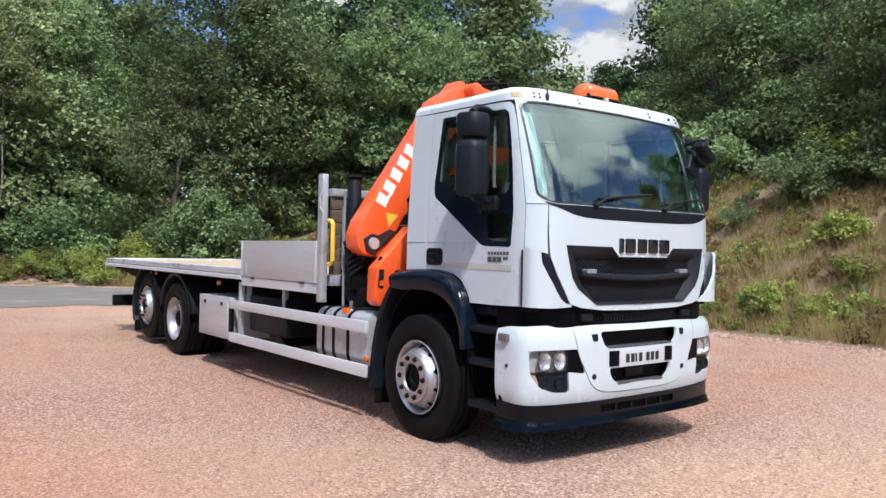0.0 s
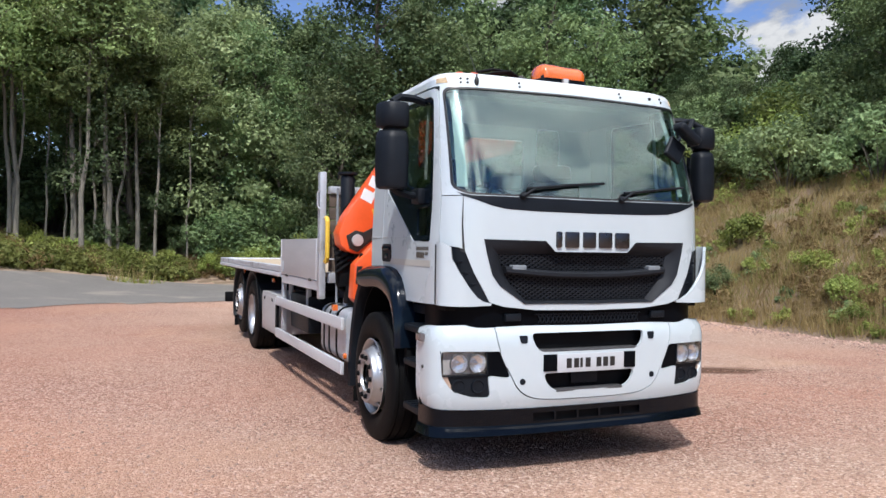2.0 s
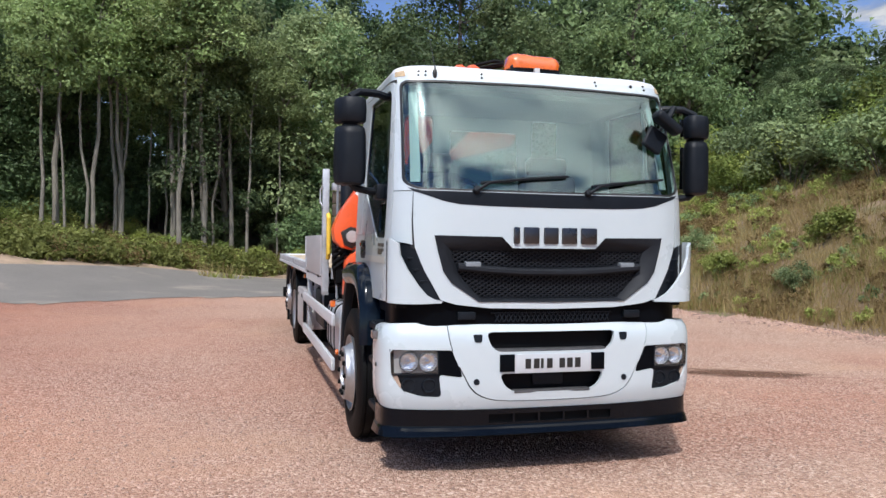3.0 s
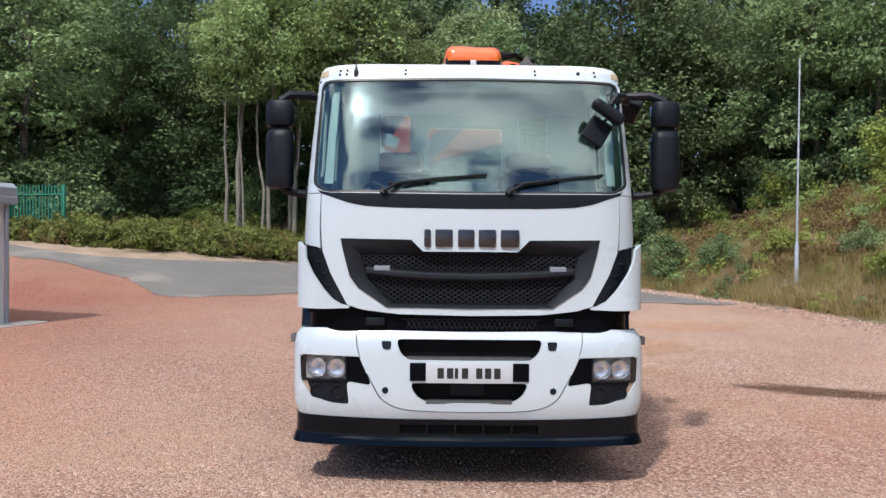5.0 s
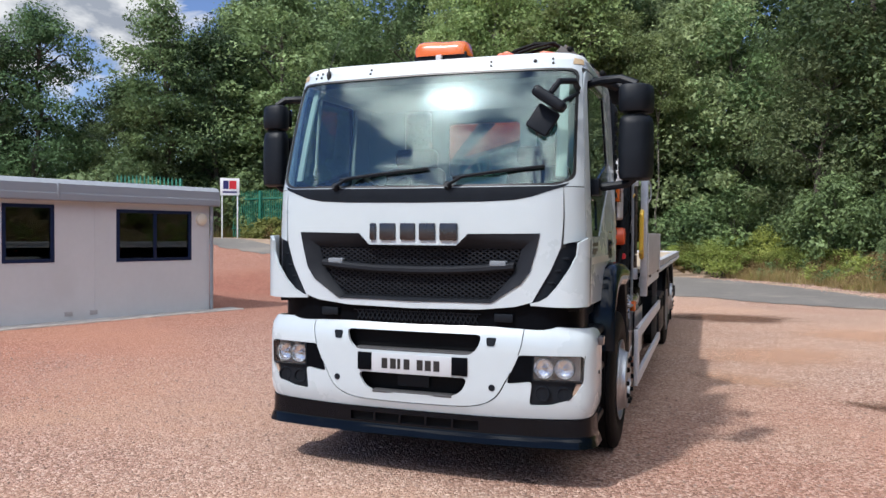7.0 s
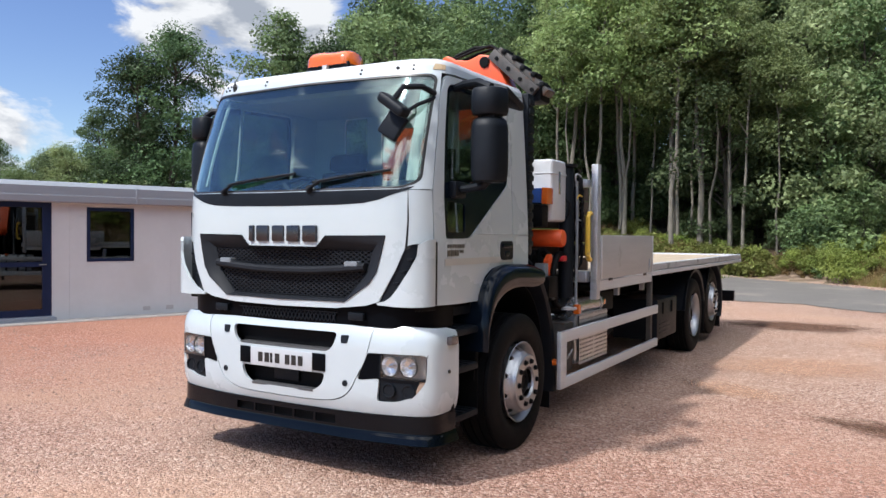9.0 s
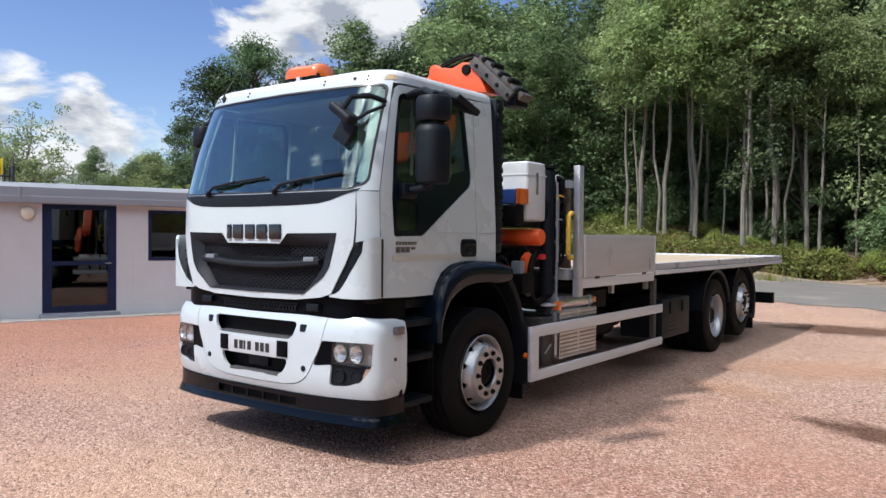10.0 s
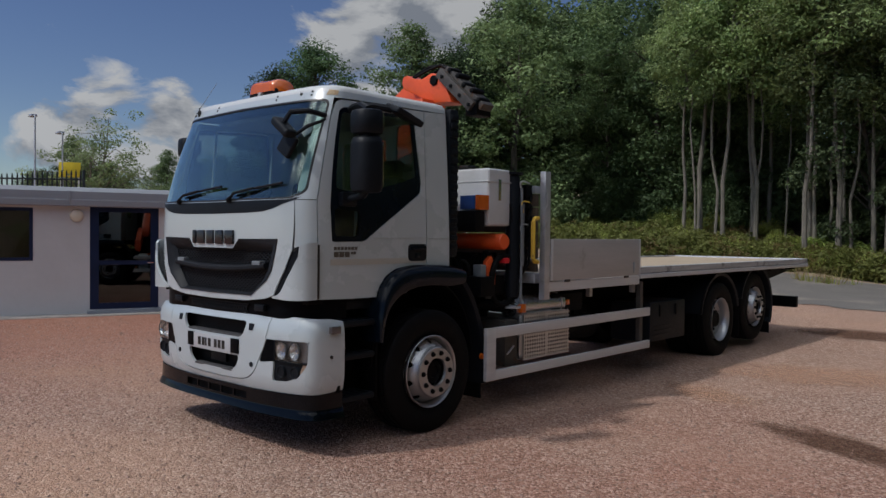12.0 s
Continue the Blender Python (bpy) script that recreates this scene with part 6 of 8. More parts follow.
# ---------------------------------------------------------------- truck: wipers, mirrors, beacon, aerial
def build_cab_fittings():
    for x0, x1, z1 in ((-0.55, 0.10, 2.015), (0.24, 0.84, 2.02)):
        def scr(x, z, o):
            return on_cab(CAB.s_x(x / cab_width(z)), z, o)
        bm = bmesh.new()
        tube(bm, [scr(x0, 1.90, 0.03), scr(x0 + 0.09, 1.955, 0.035), scr((x0 + x1) / 2, 1.985, 0.03)], 0.011, 6)
        tube(bm, [scr(x0 + 0.03, 1.950, 0.018), scr((x0 + x1) / 2, 1.985, 0.018), scr(x1, z1, 0.018)], 0.010, 6)
        lathe(bm, [(0.0001, 0.03), (0.022, 0.028), (0.026, 0.0)], 12, Matrix.Translation(scr(x0, 1.895, 0.0)) @ pose(0, 0, 0, 60), "z")
        part("wiper", bm, PLASTIC, truck, "black wiper arm")
    for s, mx, my in ((-1, -1.315, 0.52), (1, 1.352, 0.44)):
        bm = bmesh.new()
        tube(bm, [(s * 1.03, my + 0.10, 2.59), (s * 1.12, my + 0.07, 2.605), (s * 1.25, my + 0.02, 2.60), (mx, my, 2.555)], 0.028, 8)
        arm = part("mirror_arm", bm, PLASTIC, truck, "black mirror bracket")
        bm = bmesh.new()
        tube(bm, [(s * 1.08, my + 0.03, 1.905), (s * 1.18, my + 0.01, 1.91), (mx - s * 0.05, my, 1.925), (mx, my, 1.97)], 0.026, 8)
        part("lower_bracket", bm, PLASTIC, arm)
        bm = bmesh.new()
        box(bm, s * 1.10 - 0.03, s * 1.10 + 0.03, my - 0.05, my + 0.10, 1.85, 1.96, bevel=0.02)
        part("mirror_foot", bm, PLASTIC, arm)
        for z0, z1 in ((2.370, 2.550), (1.945, 2.355)):
            bm = bmesh.new()
            rings = []
            for zz, sc in ((0, 0.70), (0.03, 0.90), (0.12, 0.98), (0.5, 1.0), (0.85, 0.97), (0.96, 0.88), (1, 0.70)):
                z = z0 + (z1 - z0) * zz
                ring = []
                for j in range(24):
                    a = 2 * math.pi * j / 24
                    cx, cy = math.cos(a), math.sin(a)
                    r = (abs(cx) ** 3.0 + abs(cy) ** 3.0) ** (-1 / 3.0)
                    y = cy * r * (0.112 if cy < 0 else 0.075) * sc
                    ring.append(bm.verts.new((mx + cx * r * 0.100 * sc + s * 0.025 * cy, my + y, z)))
                rings.append(ring)
            for a, b in zip(rings, rings[1:]):
                for j in range(24):
                    bm.faces.new((a[j], a[(j + 1) % 24], b[(j + 1) % 24], b[j]))
            bm.faces.new(rings[0])
            bm.faces.new(rings[-1])
            part("mirror_housing", bm, PLASTIC, arm, "black mirror housing", 40)
        for z0, z1 in ((1.99, 2.32), (2.40, 2.535)):
            bm = boxes((mx - 0.085, mx + 0.085, my + 0.072, my + 0.078, z0, z1))
            part("mirror_glass", bm, MIRROR, arm)
        bm = boxes((mx - 0.05, mx + 0.05, my - 0.05, my + 0.05, 2.335, 2.385), bevel=0.01)
        part("mirror_neck", bm, PLASTIC, arm)
    # kerb mirror over the passenger door and front mirror
    bm = bmesh.new()
    tube(bm, [(1.02, 0.66, 2.635), (1.10, 0.74, 2.64), (1.18, 0.84, 2.62)], 0.030, 8)
    k = part("kerb_mirror", bm, PLASTIC, truck, "black kerb mirror over the door")
    bm = bmesh.new()
    box(bm, -0.095, 0.095, -0.145, 0.145, -0.02, 0.035, bevel=0.022, m=pose(1.205, 0.95, 2.58, -20, 18, -8), seg=3)
    part("mirror_housing", bm, PLASTIC, k)
    bm = bmesh.new()
    tube(bm, [(0.995, 0.33, 2.53), (1.0, 0.17, 2.545), (0.93, 0.06, 2.53), (0.88, 0.04, 2.46)], 0.020, 8)
    k = part("front_mirror", bm, PLASTIC, truck, "black front mirror on a bent arm")
    bm = bmesh.new()
    tube(bm, [(1.0, 0.33, 2.50), (0.95, 0.20, 2.44), (0.86, 0.14, 2.37)], 0.013, 8)
    part("mirror_stay", bm, PLASTIC, k)
    bm = bmesh.new()
    box(bm, -0.115, 0.115, -0.055, 0.055, -0.035, 0.035, bevel=0.034, m=pose(0.87, 0.045, 2.42, 0, 35, 0), seg=4)
    part("mirror_housing", bm, PLASTIC, k)
    bm = bmesh.new()
    box(bm, -0.078, 0.078, -0.02, 0.02, -0.085, 0.085, bevel=0.019, m=pose(0.815, 0.12, 2.305, -10, 32, 0), seg=3)
    part("mirror_housing", bm, PLASTIC, k)
    # beacon
    bm = bmesh.new()
    box(bm, -0.165, 0.215, 0.43, 0.63, 2.780, 2.848, bevel=0.012)
    b = part("beacon", bm, PLASTIC, truck, "long amber roof beacon")
    bm = bmesh.new()
    rings = []
    for i in range(17):
        t = i / 16
        x = -0.185 + 0.42 * t
        swell = 1.0 - 0.07 * smooth((t - 0.30) / 0.25)
        end = min(1.0, math.sqrt(max(0.0, 1 - (abs(t - 0.5) * 2) ** 8)) + 0.02)
        ring = []
        for j in range(14):
            a = math.pi * j / 13
            ring.append(bm.verts.new((x, 0.53 + math.cos(a) * 0.115 * end, 2.825 + abs(math.sin(a)) ** 0.55 * 0.120 * swell * end)))
        rings.append(ring)
    for a, c in zip(rings, rings[1:]):
        for j in range(13):
            bm.faces.new((a[j], a[j + 1], c[j + 1], c[j]))
        bm.faces.new((a[0], c[0], c[13], a[13]))
    bm.faces.new(rings[0])
    bm.faces.new(rings[-1])
    part("beacon_lens", bm, AMBER, b, "amber lens", 45)
    bm = boxes((0.005, 0.045, 0.40, 0.435, 2.775, 2.825), bevel=0.004)
    part("beacon_clip", bm, ALU_DULL, b)
    # aerial on the header
    bm = bmesh.new()
    foot = on_cab(CAB.s_x(-0.765 / cab_width(2.74)), 2.745)
    lathe(bm, [(0.0001, -0.040), (0.012, -0.032), (0.017, -0.005), (0.014, 0.014), (0.006, 0.030), (0.005, 0.046), (0.0001, 0.048)], 12, Matrix.Translation(foot + Vector((0, -0.012, 0))), "z")
    tube(bm, [foot + Vector((0, -0.012, 0.03)), foot + Vector((0, 0.075, 0.165)), foot + Vector((0, 0.165, 0.30))], 0.0028, 5, True, 0.0016)
    part("aerial", bm, INK, truck, "thin black whip aerial leaning back")


build_cab_fittings()


# ---------------------------------------------------------------- truck: inside of the cab
def build_interior():
    bm = bmesh.new()
    prism(bm, [(0.16, 1.5), (0.60, 1.5), (0.62, 1.86), (0.50, 1.915), (0.28, 1.90), (0.16, 1.86)], "yz", -1.02, 1.02, 0.03)
    part("dashboard", bm, DASH, truck, "grey dashboard")
    bm = bmesh.new()
    c, ax = Vector((-0.52, 0.66, 1.93)), Vector((0, -0.55, 0.83)).normalized()
    a, b = basis(ax)
    tube(bm, [c + (a * math.cos(2 * math.pi * i / 28) + b * math.sin(2 * math.pi * i / 28)) * 0.225 for i in range(29)], 0.018, 8, False)
    tube(bm, [c + a * 0.22, c, c - a * 0.22], 0.02, 6)
    tube(bm, [c, c + b * 0.22], 0.02, 6)
    tube(bm, [c, c - ax * 0.25], 0.035, 8)
    part("steering_wheel", bm, SEAT, truck, "dark steering wheel")
    for x in (-0.52, 0.52):
        bm = bmesh.new()
        box(bm, x - 0.25, x + 0.25, 0.85, 1.36, 1.40, 1.62, bevel=0.05, seg=3)
        box(bm, x - 0.25, x + 0.25, -0.10, 0.06, 0, 0.56, bevel=0.06, m=pose(0, 1.33, 1.58, -10), seg=3)
        box(bm, x - 0.18, x + 0.18, -0.09, 0.04, 0.57, 0.72, bevel=0.05, m=pose(0, 1.33, 1.58, -10), seg=3)
        part("seat", bm, SEAT, truck, "dark cloth seat with headrest")
    bm = boxes((-0.17, 0.17, 0.9, 1.4, 1.17, 1.55), bevel=0.03)
    part("engine_tunnel", bm, DASH, truck)
    for sgn in (-1, 1):
        bm = bmesh.new()
        tube(bm, [(sgn * 1.03, 0.585, 2.03), (sgn * 1.022, 0.60, 2.10), (sgn * 1.012, 0.61, 2.35), (sgn * 1.0, 0.62, 2.56), (sgn * 0.99, 0.62, 2.62)], 0.013, 8)
        part("grab_rail", bm, PALE_TRIM, truck, "pale upright grab rail")
        bm = bmesh.new()
        tube(bm, [(sgn * 1.035, 1.265, 2.05), (sgn * 1.020, 1.265, 2.35), (sgn * 1.005, 1.265, 2.62)], 0.022, 8)
        part("pillar_trim", bm, PALE_TRIM, truck)
        inner = [(sgn * CAB.s_x(x / cab_width(z)), z) for x, z in ((0.925, 1.96), (1.005, 1.96), (0.985, 2.66), (0.915, 2.66))]
        part("screen_pillar", sheet(inner, [], lambda u, v, o: on_cab(u, v, o - 0.075), 0.05, 0.1, 0.012), PALE_TRIM, truck, "pale windscreen pillar lining")


build_interior()


# ---------------------------------------------------------------- truck: wheels
def tyre_mesh(r, w):
    bm = bmesh.new()
    h = w / 2
    prof = [(0.295, -h * 0.72), (0.31, -h * 0.80), (0.36, -h * 0.97), (r - 0.10, -h), (r - 0.045, -h * 0.95), (r - 0.012, -h * 0.86), (r - 0.002, -h * 0.80)]
    for a in (-0.62, -0.22, 0.22, 0.62):
        prof += [(r, h * (a - 0.045)), (r - 0.014, h * (a - 0.03)), (r - 0.014, h * (a + 0.03)), (r, h * (a + 0.045))]
    prof += [(q, -s) for q, s in prof[6::-1]]
    lathe(bm, prof, 72)
    return finish(bm, "tyre", RUBBER, 40)


def disc_mesh(profile, holes, hole_r, at_r, span):
    """A wheel disc turned to a profile of (radius, out), with round windows cut in the band at_r +- span."""
    def out(r):
        return float(np.interp(r, [p[0] for p in profile], [p[1] for p in profile]))
    bm = bmesh.new()
    lo, hi = at_r - span, at_r + span
    inner = [p for p in profile if p[0] < lo - 0.002] + [(lo, out(lo))]
    outer = [(hi, out(hi))] + [p for p in profile if p[0] > hi + 0.002]
    n = holes * 8
    lathe(bm, inner, n)
    lathe(bm, outer, n)
    for k in range(holes):
        mid = 2 * math.pi * (k + 0.5) / holes
        half = math.pi / holes
        edge, ring, deep = [], [], []
        square = [(-1 + 0.25 * i, -1) for i in range(8)] + [(1, -1 + 0.25 * i) for i in range(8)] + [(1 - 0.25 * i, 1) for i in range(8)] + [(-1, 1 - 0.25 * i) for i in range(8)]
        for u, v in square:
            r, a = at_r + v * span, mid + u * half
            edge.append(bm.verts.new((out(r), r * math.cos(a), r * math.sin(a))))
            q = math.atan2(v, u)
            r, a = at_r + hole_r * math.sin(q), mid + hole_r * 1.15 * math.cos(q) / at_r
            ring.append(bm.verts.new((out(r), r * math.cos(a), r * math.sin(a))))
            deep.append(bm.verts.new((out(r) - 0.016, r * math.cos(a), r * math.sin(a))))
        for i in range(32):
            j = (i + 1) % 32
            bm.faces.new((edge[i], edge[j], ring[j], ring[i]))
            bm.faces.new((ring[i], ring[j], deep[j], deep[i]))
    return finish(bm, "disc", ALLOY, 35)


def nut_mesh():
    bm = bmesh.new()
    lathe(bm, [(0.022, -0.01), (0.022, 0.004), (0.017, 0.005), (0.017, 0.016), (0.013, 0.022), (0.0001, 0.022)], 12)
    return finish(bm, "wheel_nut", CHASSIS, 20)


TYRE = tyre_mesh(0.512, 0.315)
NUT = nut_mesh()
OUT_DISC = disc_mesh([(0.112, 0.085), (0.118, 0.104), (0.200, 0.104), (0.208, 0.098), (0.212, 0.074), (0.222, 0.062), (0.243, 0.028), (0.262, -0.018), (0.278, -0.044), (0.285, -0.050)], 10, 0.022, 0.251, 0.024)
DEEP_DISC = disc_mesh([(0.12, -0.105), (0.18, -0.105), (0.20, -0.100), (0.255, -0.088), (0.285, -0.075)], 8, 0.020, 0.228, 0.026)


def rim_mesh():
    bm = bmesh.new()
    lathe(bm, [(0.255, -0.10), (0.262, 0.06), (0.283, 0.105), (0.297, 0.118), (0.302, 0.126), (0.297, 0.130), (0.286, 0.122)], 56)
    return finish(bm, "rim", ALLOY, 40)


def hub_mesh(reach, r):
    bm = bmesh.new()
    lathe(bm, [(r + 0.01, -0.12), (r + 0.008, reach - 0.05), (r, reach - 0.015), (r * 0.9, reach), (r * 0.55, reach + 0.004), (r * 0.5, reach - 0.008), (0.0001, reach - 0.008)], 28)
    return finish(bm, "hub", CHASSIS, 30)


def drum_mesh():
    bm = bmesh.new()
    lathe(bm, [(0.0001, 0.0), (0.256, 0.0), (0.256, -0.12)], 32)
    return finish(bm, "brake_drum", CHASSIS, 30)


RIM, HUB_OUT, HUB_DEEP, DRUM = rim_mesh(), hub_mesh(0.068, 0.100), hub_mesh(0.0, 0.110), drum_mesh()


def wheel(y, z, sign, outer_x, kind):
    m = pose(sign * (outer_x - 0.1575), y, z, 0, 0, 0 if sign > 0 else 180)
    t = shared("wheel", TYRE, truck, m, "worn black truck tyre on an alloy wheel")
    face = 0.1575
    shared("rim", RIM, t, pose(face - 0.128, 0, 0))
    shared("brake_drum", DRUM, t, pose(face - 0.16, 0, 0))
    if kind == "out":
        shared("disc", OUT_DISC, t, pose(face - 0.050, 0, 0), "bright alloy disc with round windows")
        shared("hub", HUB_OUT, t, pose(face - 0.050, 0, 0))
        for k in range(10):
            a = 2 * math.pi * k / 10
            shared("wheel_nut", NUT, t, pose(face + 0.053, 0.160 * math.cos(a), 0.160 * math.sin(a)))
    else:
        shared("disc", DEEP_DISC, t, pose(face - 0.03, 0, 0), "deep dished alloy disc")
        shared("hub", HUB_DEEP, t, pose(face - 0.06, 0, 0))
        for k in range(10):
            a = 2 * math.pi * k / 10
            shared("wheel_nut", NUT, t, pose(face - 0.13, 0.155 * math.cos(a), 0.155 * math.sin(a)))
    return t


for sign in (-1, 1):
    wheel(1.325, 0.505, sign, 1.185, "out")
    wheel(7.18, 0.505, sign, 1.215, "deep")
    m = pose(sign * 0.72, 7.18, 0.505, 0, 0, 0 if sign > 0 else 180)
    shared("inner_wheel", TYRE, truck, m)
    wheel(8.54, 0.60, sign, 1.185, "out")


# ---------------------------------------------------------------- truck: chassis, wings, steps
def build_chassis():
    for s in (-1, 1):
        bm = bmesh.new()
        prism(bm, [(s * 0.36, 0.80), (s * 0.44, 0.80), (s * 0.44, 0.81), (s * 0.37, 0.81), (s * 0.37, 1.06), (s * 0.44, 1.06), (s * 0.44, 1.07), (s * 0.36, 1.07)], "xz", 0.35, 10.5)
        part("chassis_rail", bm, CHASSIS, truck)
    bm = boxes((-0.50, 0.50, 0.35, 1.9, 0.55, 1.10), bevel=0.03)
    part("engine", bm, CHASSIS, truck)
    for y, z in ((1.325, 0.505), (7.18, 0.505), (8.54, 0.60)):
        bm = bmesh.new()
        tube(bm, [(-0.95, y, z), (0.95, y, z)], 0.075, 12)
        if y > 7 and y < 8:
            lathe(bm, [(0.0001, -0.22), (0.16, -0.16), (0.21, 0.0), (0.16, 0.16), (0.0001, 0.22)], 18, pose(0, y, z))
        for s in (-1, 1):
            box(bm, s * 0.42 - 0.06, s * 0.42 + 0.06, y - 0.35, y + 0.35, z + 0.12, z + 0.20, bevel=0.01)
        part("axle", bm, CHASSIS, truck)
    for s in (-1, 1):
        # front wing and its rear half with the mud flap
        bm = bmesh.new()
        over = chaikin([(0.725, 0.80), (0.730, 0.98), (0.755, 1.13), (0.83, 1.27), (0.95, 1.355), (1.12, 1.394), (1.35, 1.394), (1.60, 1.380), (1.745, 1.345)], 2)
        under = chaikin([(0.775, 0.80), (0.785, 0.92), (0.83, 1.04), (0.91, 1.13), (1.04, 1.195), (1.20, 1.225), (1.38, 1.222), (1.58, 1.205), (1.74, 1.225)], 2)
        rings = []
        for (oy, oz), (uy, uz) in zip(over, under):
            c = Vector((oy, oz)).lerp(Vector((uy, uz)), 0.35)
            d = Vector((uy, uz)).lerp(Vector((oy, oz)), 0.18)
            prof = [(0.84, oy, oz), (1.135, oy, oz), (1.172, *Vector((oy, oz)).lerp(c, 0.25)), (1.192, *Vector((oy, oz)).lerp(c, 0.75)), (1.198, *c), (1.194, *d), (1.182, uy, uz), (1.165, uy, uz), (1.160, *d), (0.84, *d)]
            rings.append([bm.verts.new((s * x, y, z)) for x, y, z in prof])
        for p, q in zip(rings, rings[1:]):
            for j in range(len(p)):
                bm.faces.new((p[j], p[(j + 1) % len(p)], q[(j + 1) % len(p)], q[j]))
        bm.faces.new(rings[0])
        bm.faces.new(rings[-1][::-1])
        part("front_wing", bm, GLOSS_BLACK, truck, "gloss black wheel arch", 50)
        bm = bmesh.new()
        path = chaikin([(1.72, 1.22), (1.84, 1.08), (1.940, 0.88), (2.005, 0.62), (2.025, 0.42), (2.03, 0.30)], 2)
        strip(bm, path[::-1], s * 0.80, s * 1.165, 0.012, 0.05)
        part("rear_wing", bm, PLASTIC, truck, "matt black rear half of the arch")
        bm = boxes((min(s * 0.84, s * 1.12), max(s * 0.84, s * 1.12), 2.040, 2.050, 0.16, 0.48))
        part("mud_flap", bm, RUBBER, truck)
        bm = bmesh.new()
        path = [(1.325 + 0.60 * math.cos(a), 0.60 + 0.66 * math.sin(a)) for a in [math.pi * k / 16 for k in range(0, 17)]]
        strip(bm, path, s * 0.50, s * 1.10, 0.012)
        part("wheel_housing", bm, CHASSIS, truck)
        bm = bmesh.new()
        lathe(bm, [(0.0001, 0.02 * s), (0.025, 0.016 * s), (0.028, -0.01 * s)], 14, pose(s * 1.190, 1.975 if s > 0 else 2.085, 0.56))
        part("side_repeater", bm, AMBER, truck, "round amber side lamp")
        # entrance steps
        bm = boxes((min(s * 0.86, s * 0.88), max(s * 0.86, s * 0.88), 0.30, 0.76, 0.40, 1.16))
        st = part("step_well", bm, CHASSIS, truck, "black recessed entrance steps")
        part("well_back", boxes((min(s * 0.45, s * 1.10), max(s * 0.45, s * 1.10), 0.765, 0.785, 0.33, 1.20), (min(s * 0.78, s * 0.80), max(s * 0.78, s * 0.80), 0.20, 0.765, 0.30, 1.16)), CHASSIS, st)
        for z, reach in ((0.985, 1.13), (0.735, 1.13), (0.415, 1.13)):
            bm = bmesh.new()
            box(bm, min(s * 0.87, s * reach), max(s * 0.87, s * reach), 0.33, 0.735, z - 0.05, z, bevel=0.018)
            for k in range(5):
                y = 0.38 + 0.07 * k
                box(bm, min(s * 0.93, s * (reach - 0.02)), max(s * 0.93, s * (reach - 0.02)), y, y + 0.03, z - 0.002, z + 0.006, bevel=0.002)
            part("step", bm, PLASTIC, st)
        bm = boxes((min(s * 0.95, s * 1.05), max(s * 0.95, s * 1.05), 0.30, 0.78, 1.06, 1.15), bevel=0.02)
        part("sill", bm, PLASTIC, truck)
        bm = boxes((min(s * 0.90, s * 1.145), max(s * 0.90, s * 1.145), 0.34, 0.37, 0.46, 0.96), bevel=0.006)
        part("bumper_bracket", bm, CHASSIS, truck)
        # rear mudguards
        for y, z, a0, a1, flap in ((7.18, 0.53, 12, 172, 0), (8.54, 0.60, -28, 165, 1)):
            bm = bmesh.new()
            path = [(y + 0.60 * math.cos(radians(a)), z + 0.575 * math.sin(radians(a))) for a in np.linspace(a0, a1, 22)]
            strip(bm, path, s * 0.62, s * 1.22, 0.008, 0.05)
            part("mudguard", bm, PLASTIC, truck, "black plastic mudguard")
        bm = boxes((min(s * 0.66, s * 1.20), max(s * 0.66, s * 1.20), 9.10, 9.112, 0.15, 0.55))
        part("mud_flap", bm, RUBBER, truck)
        bm = boxes((min(s * 0.66, s * 1.20), max(s * 0.66, s * 1.20), 7.86, 7.872, 0.20, 0.62))
        part("mud_flap", bm, RUBBER, truck)
    # rear under-run bar
    bm = boxes((-1.20, 1.20, 10.36, 10.48, 0.47, 0.655), bevel=0.012)
    u = part("underrun_bar", bm, CHASSIS, truck, "black rear under-run bar")
    for s in (-1, 1):
        bm = boxes((s * 0.42 - 0.04, s * 0.42 + 0.04, 10.30, 10.40, 0.55, 1.10))
        part("bar_bracket", bm, CHASSIS, u)
        bm = boxes((s * 0.93 - 0.18, s * 0.93 + 0.18, 10.482, 10.53, 0.50, 0.63), bevel=0.01)
        part("tail_light", bm, RED, u, "red tail light cluster")


build_chassis()


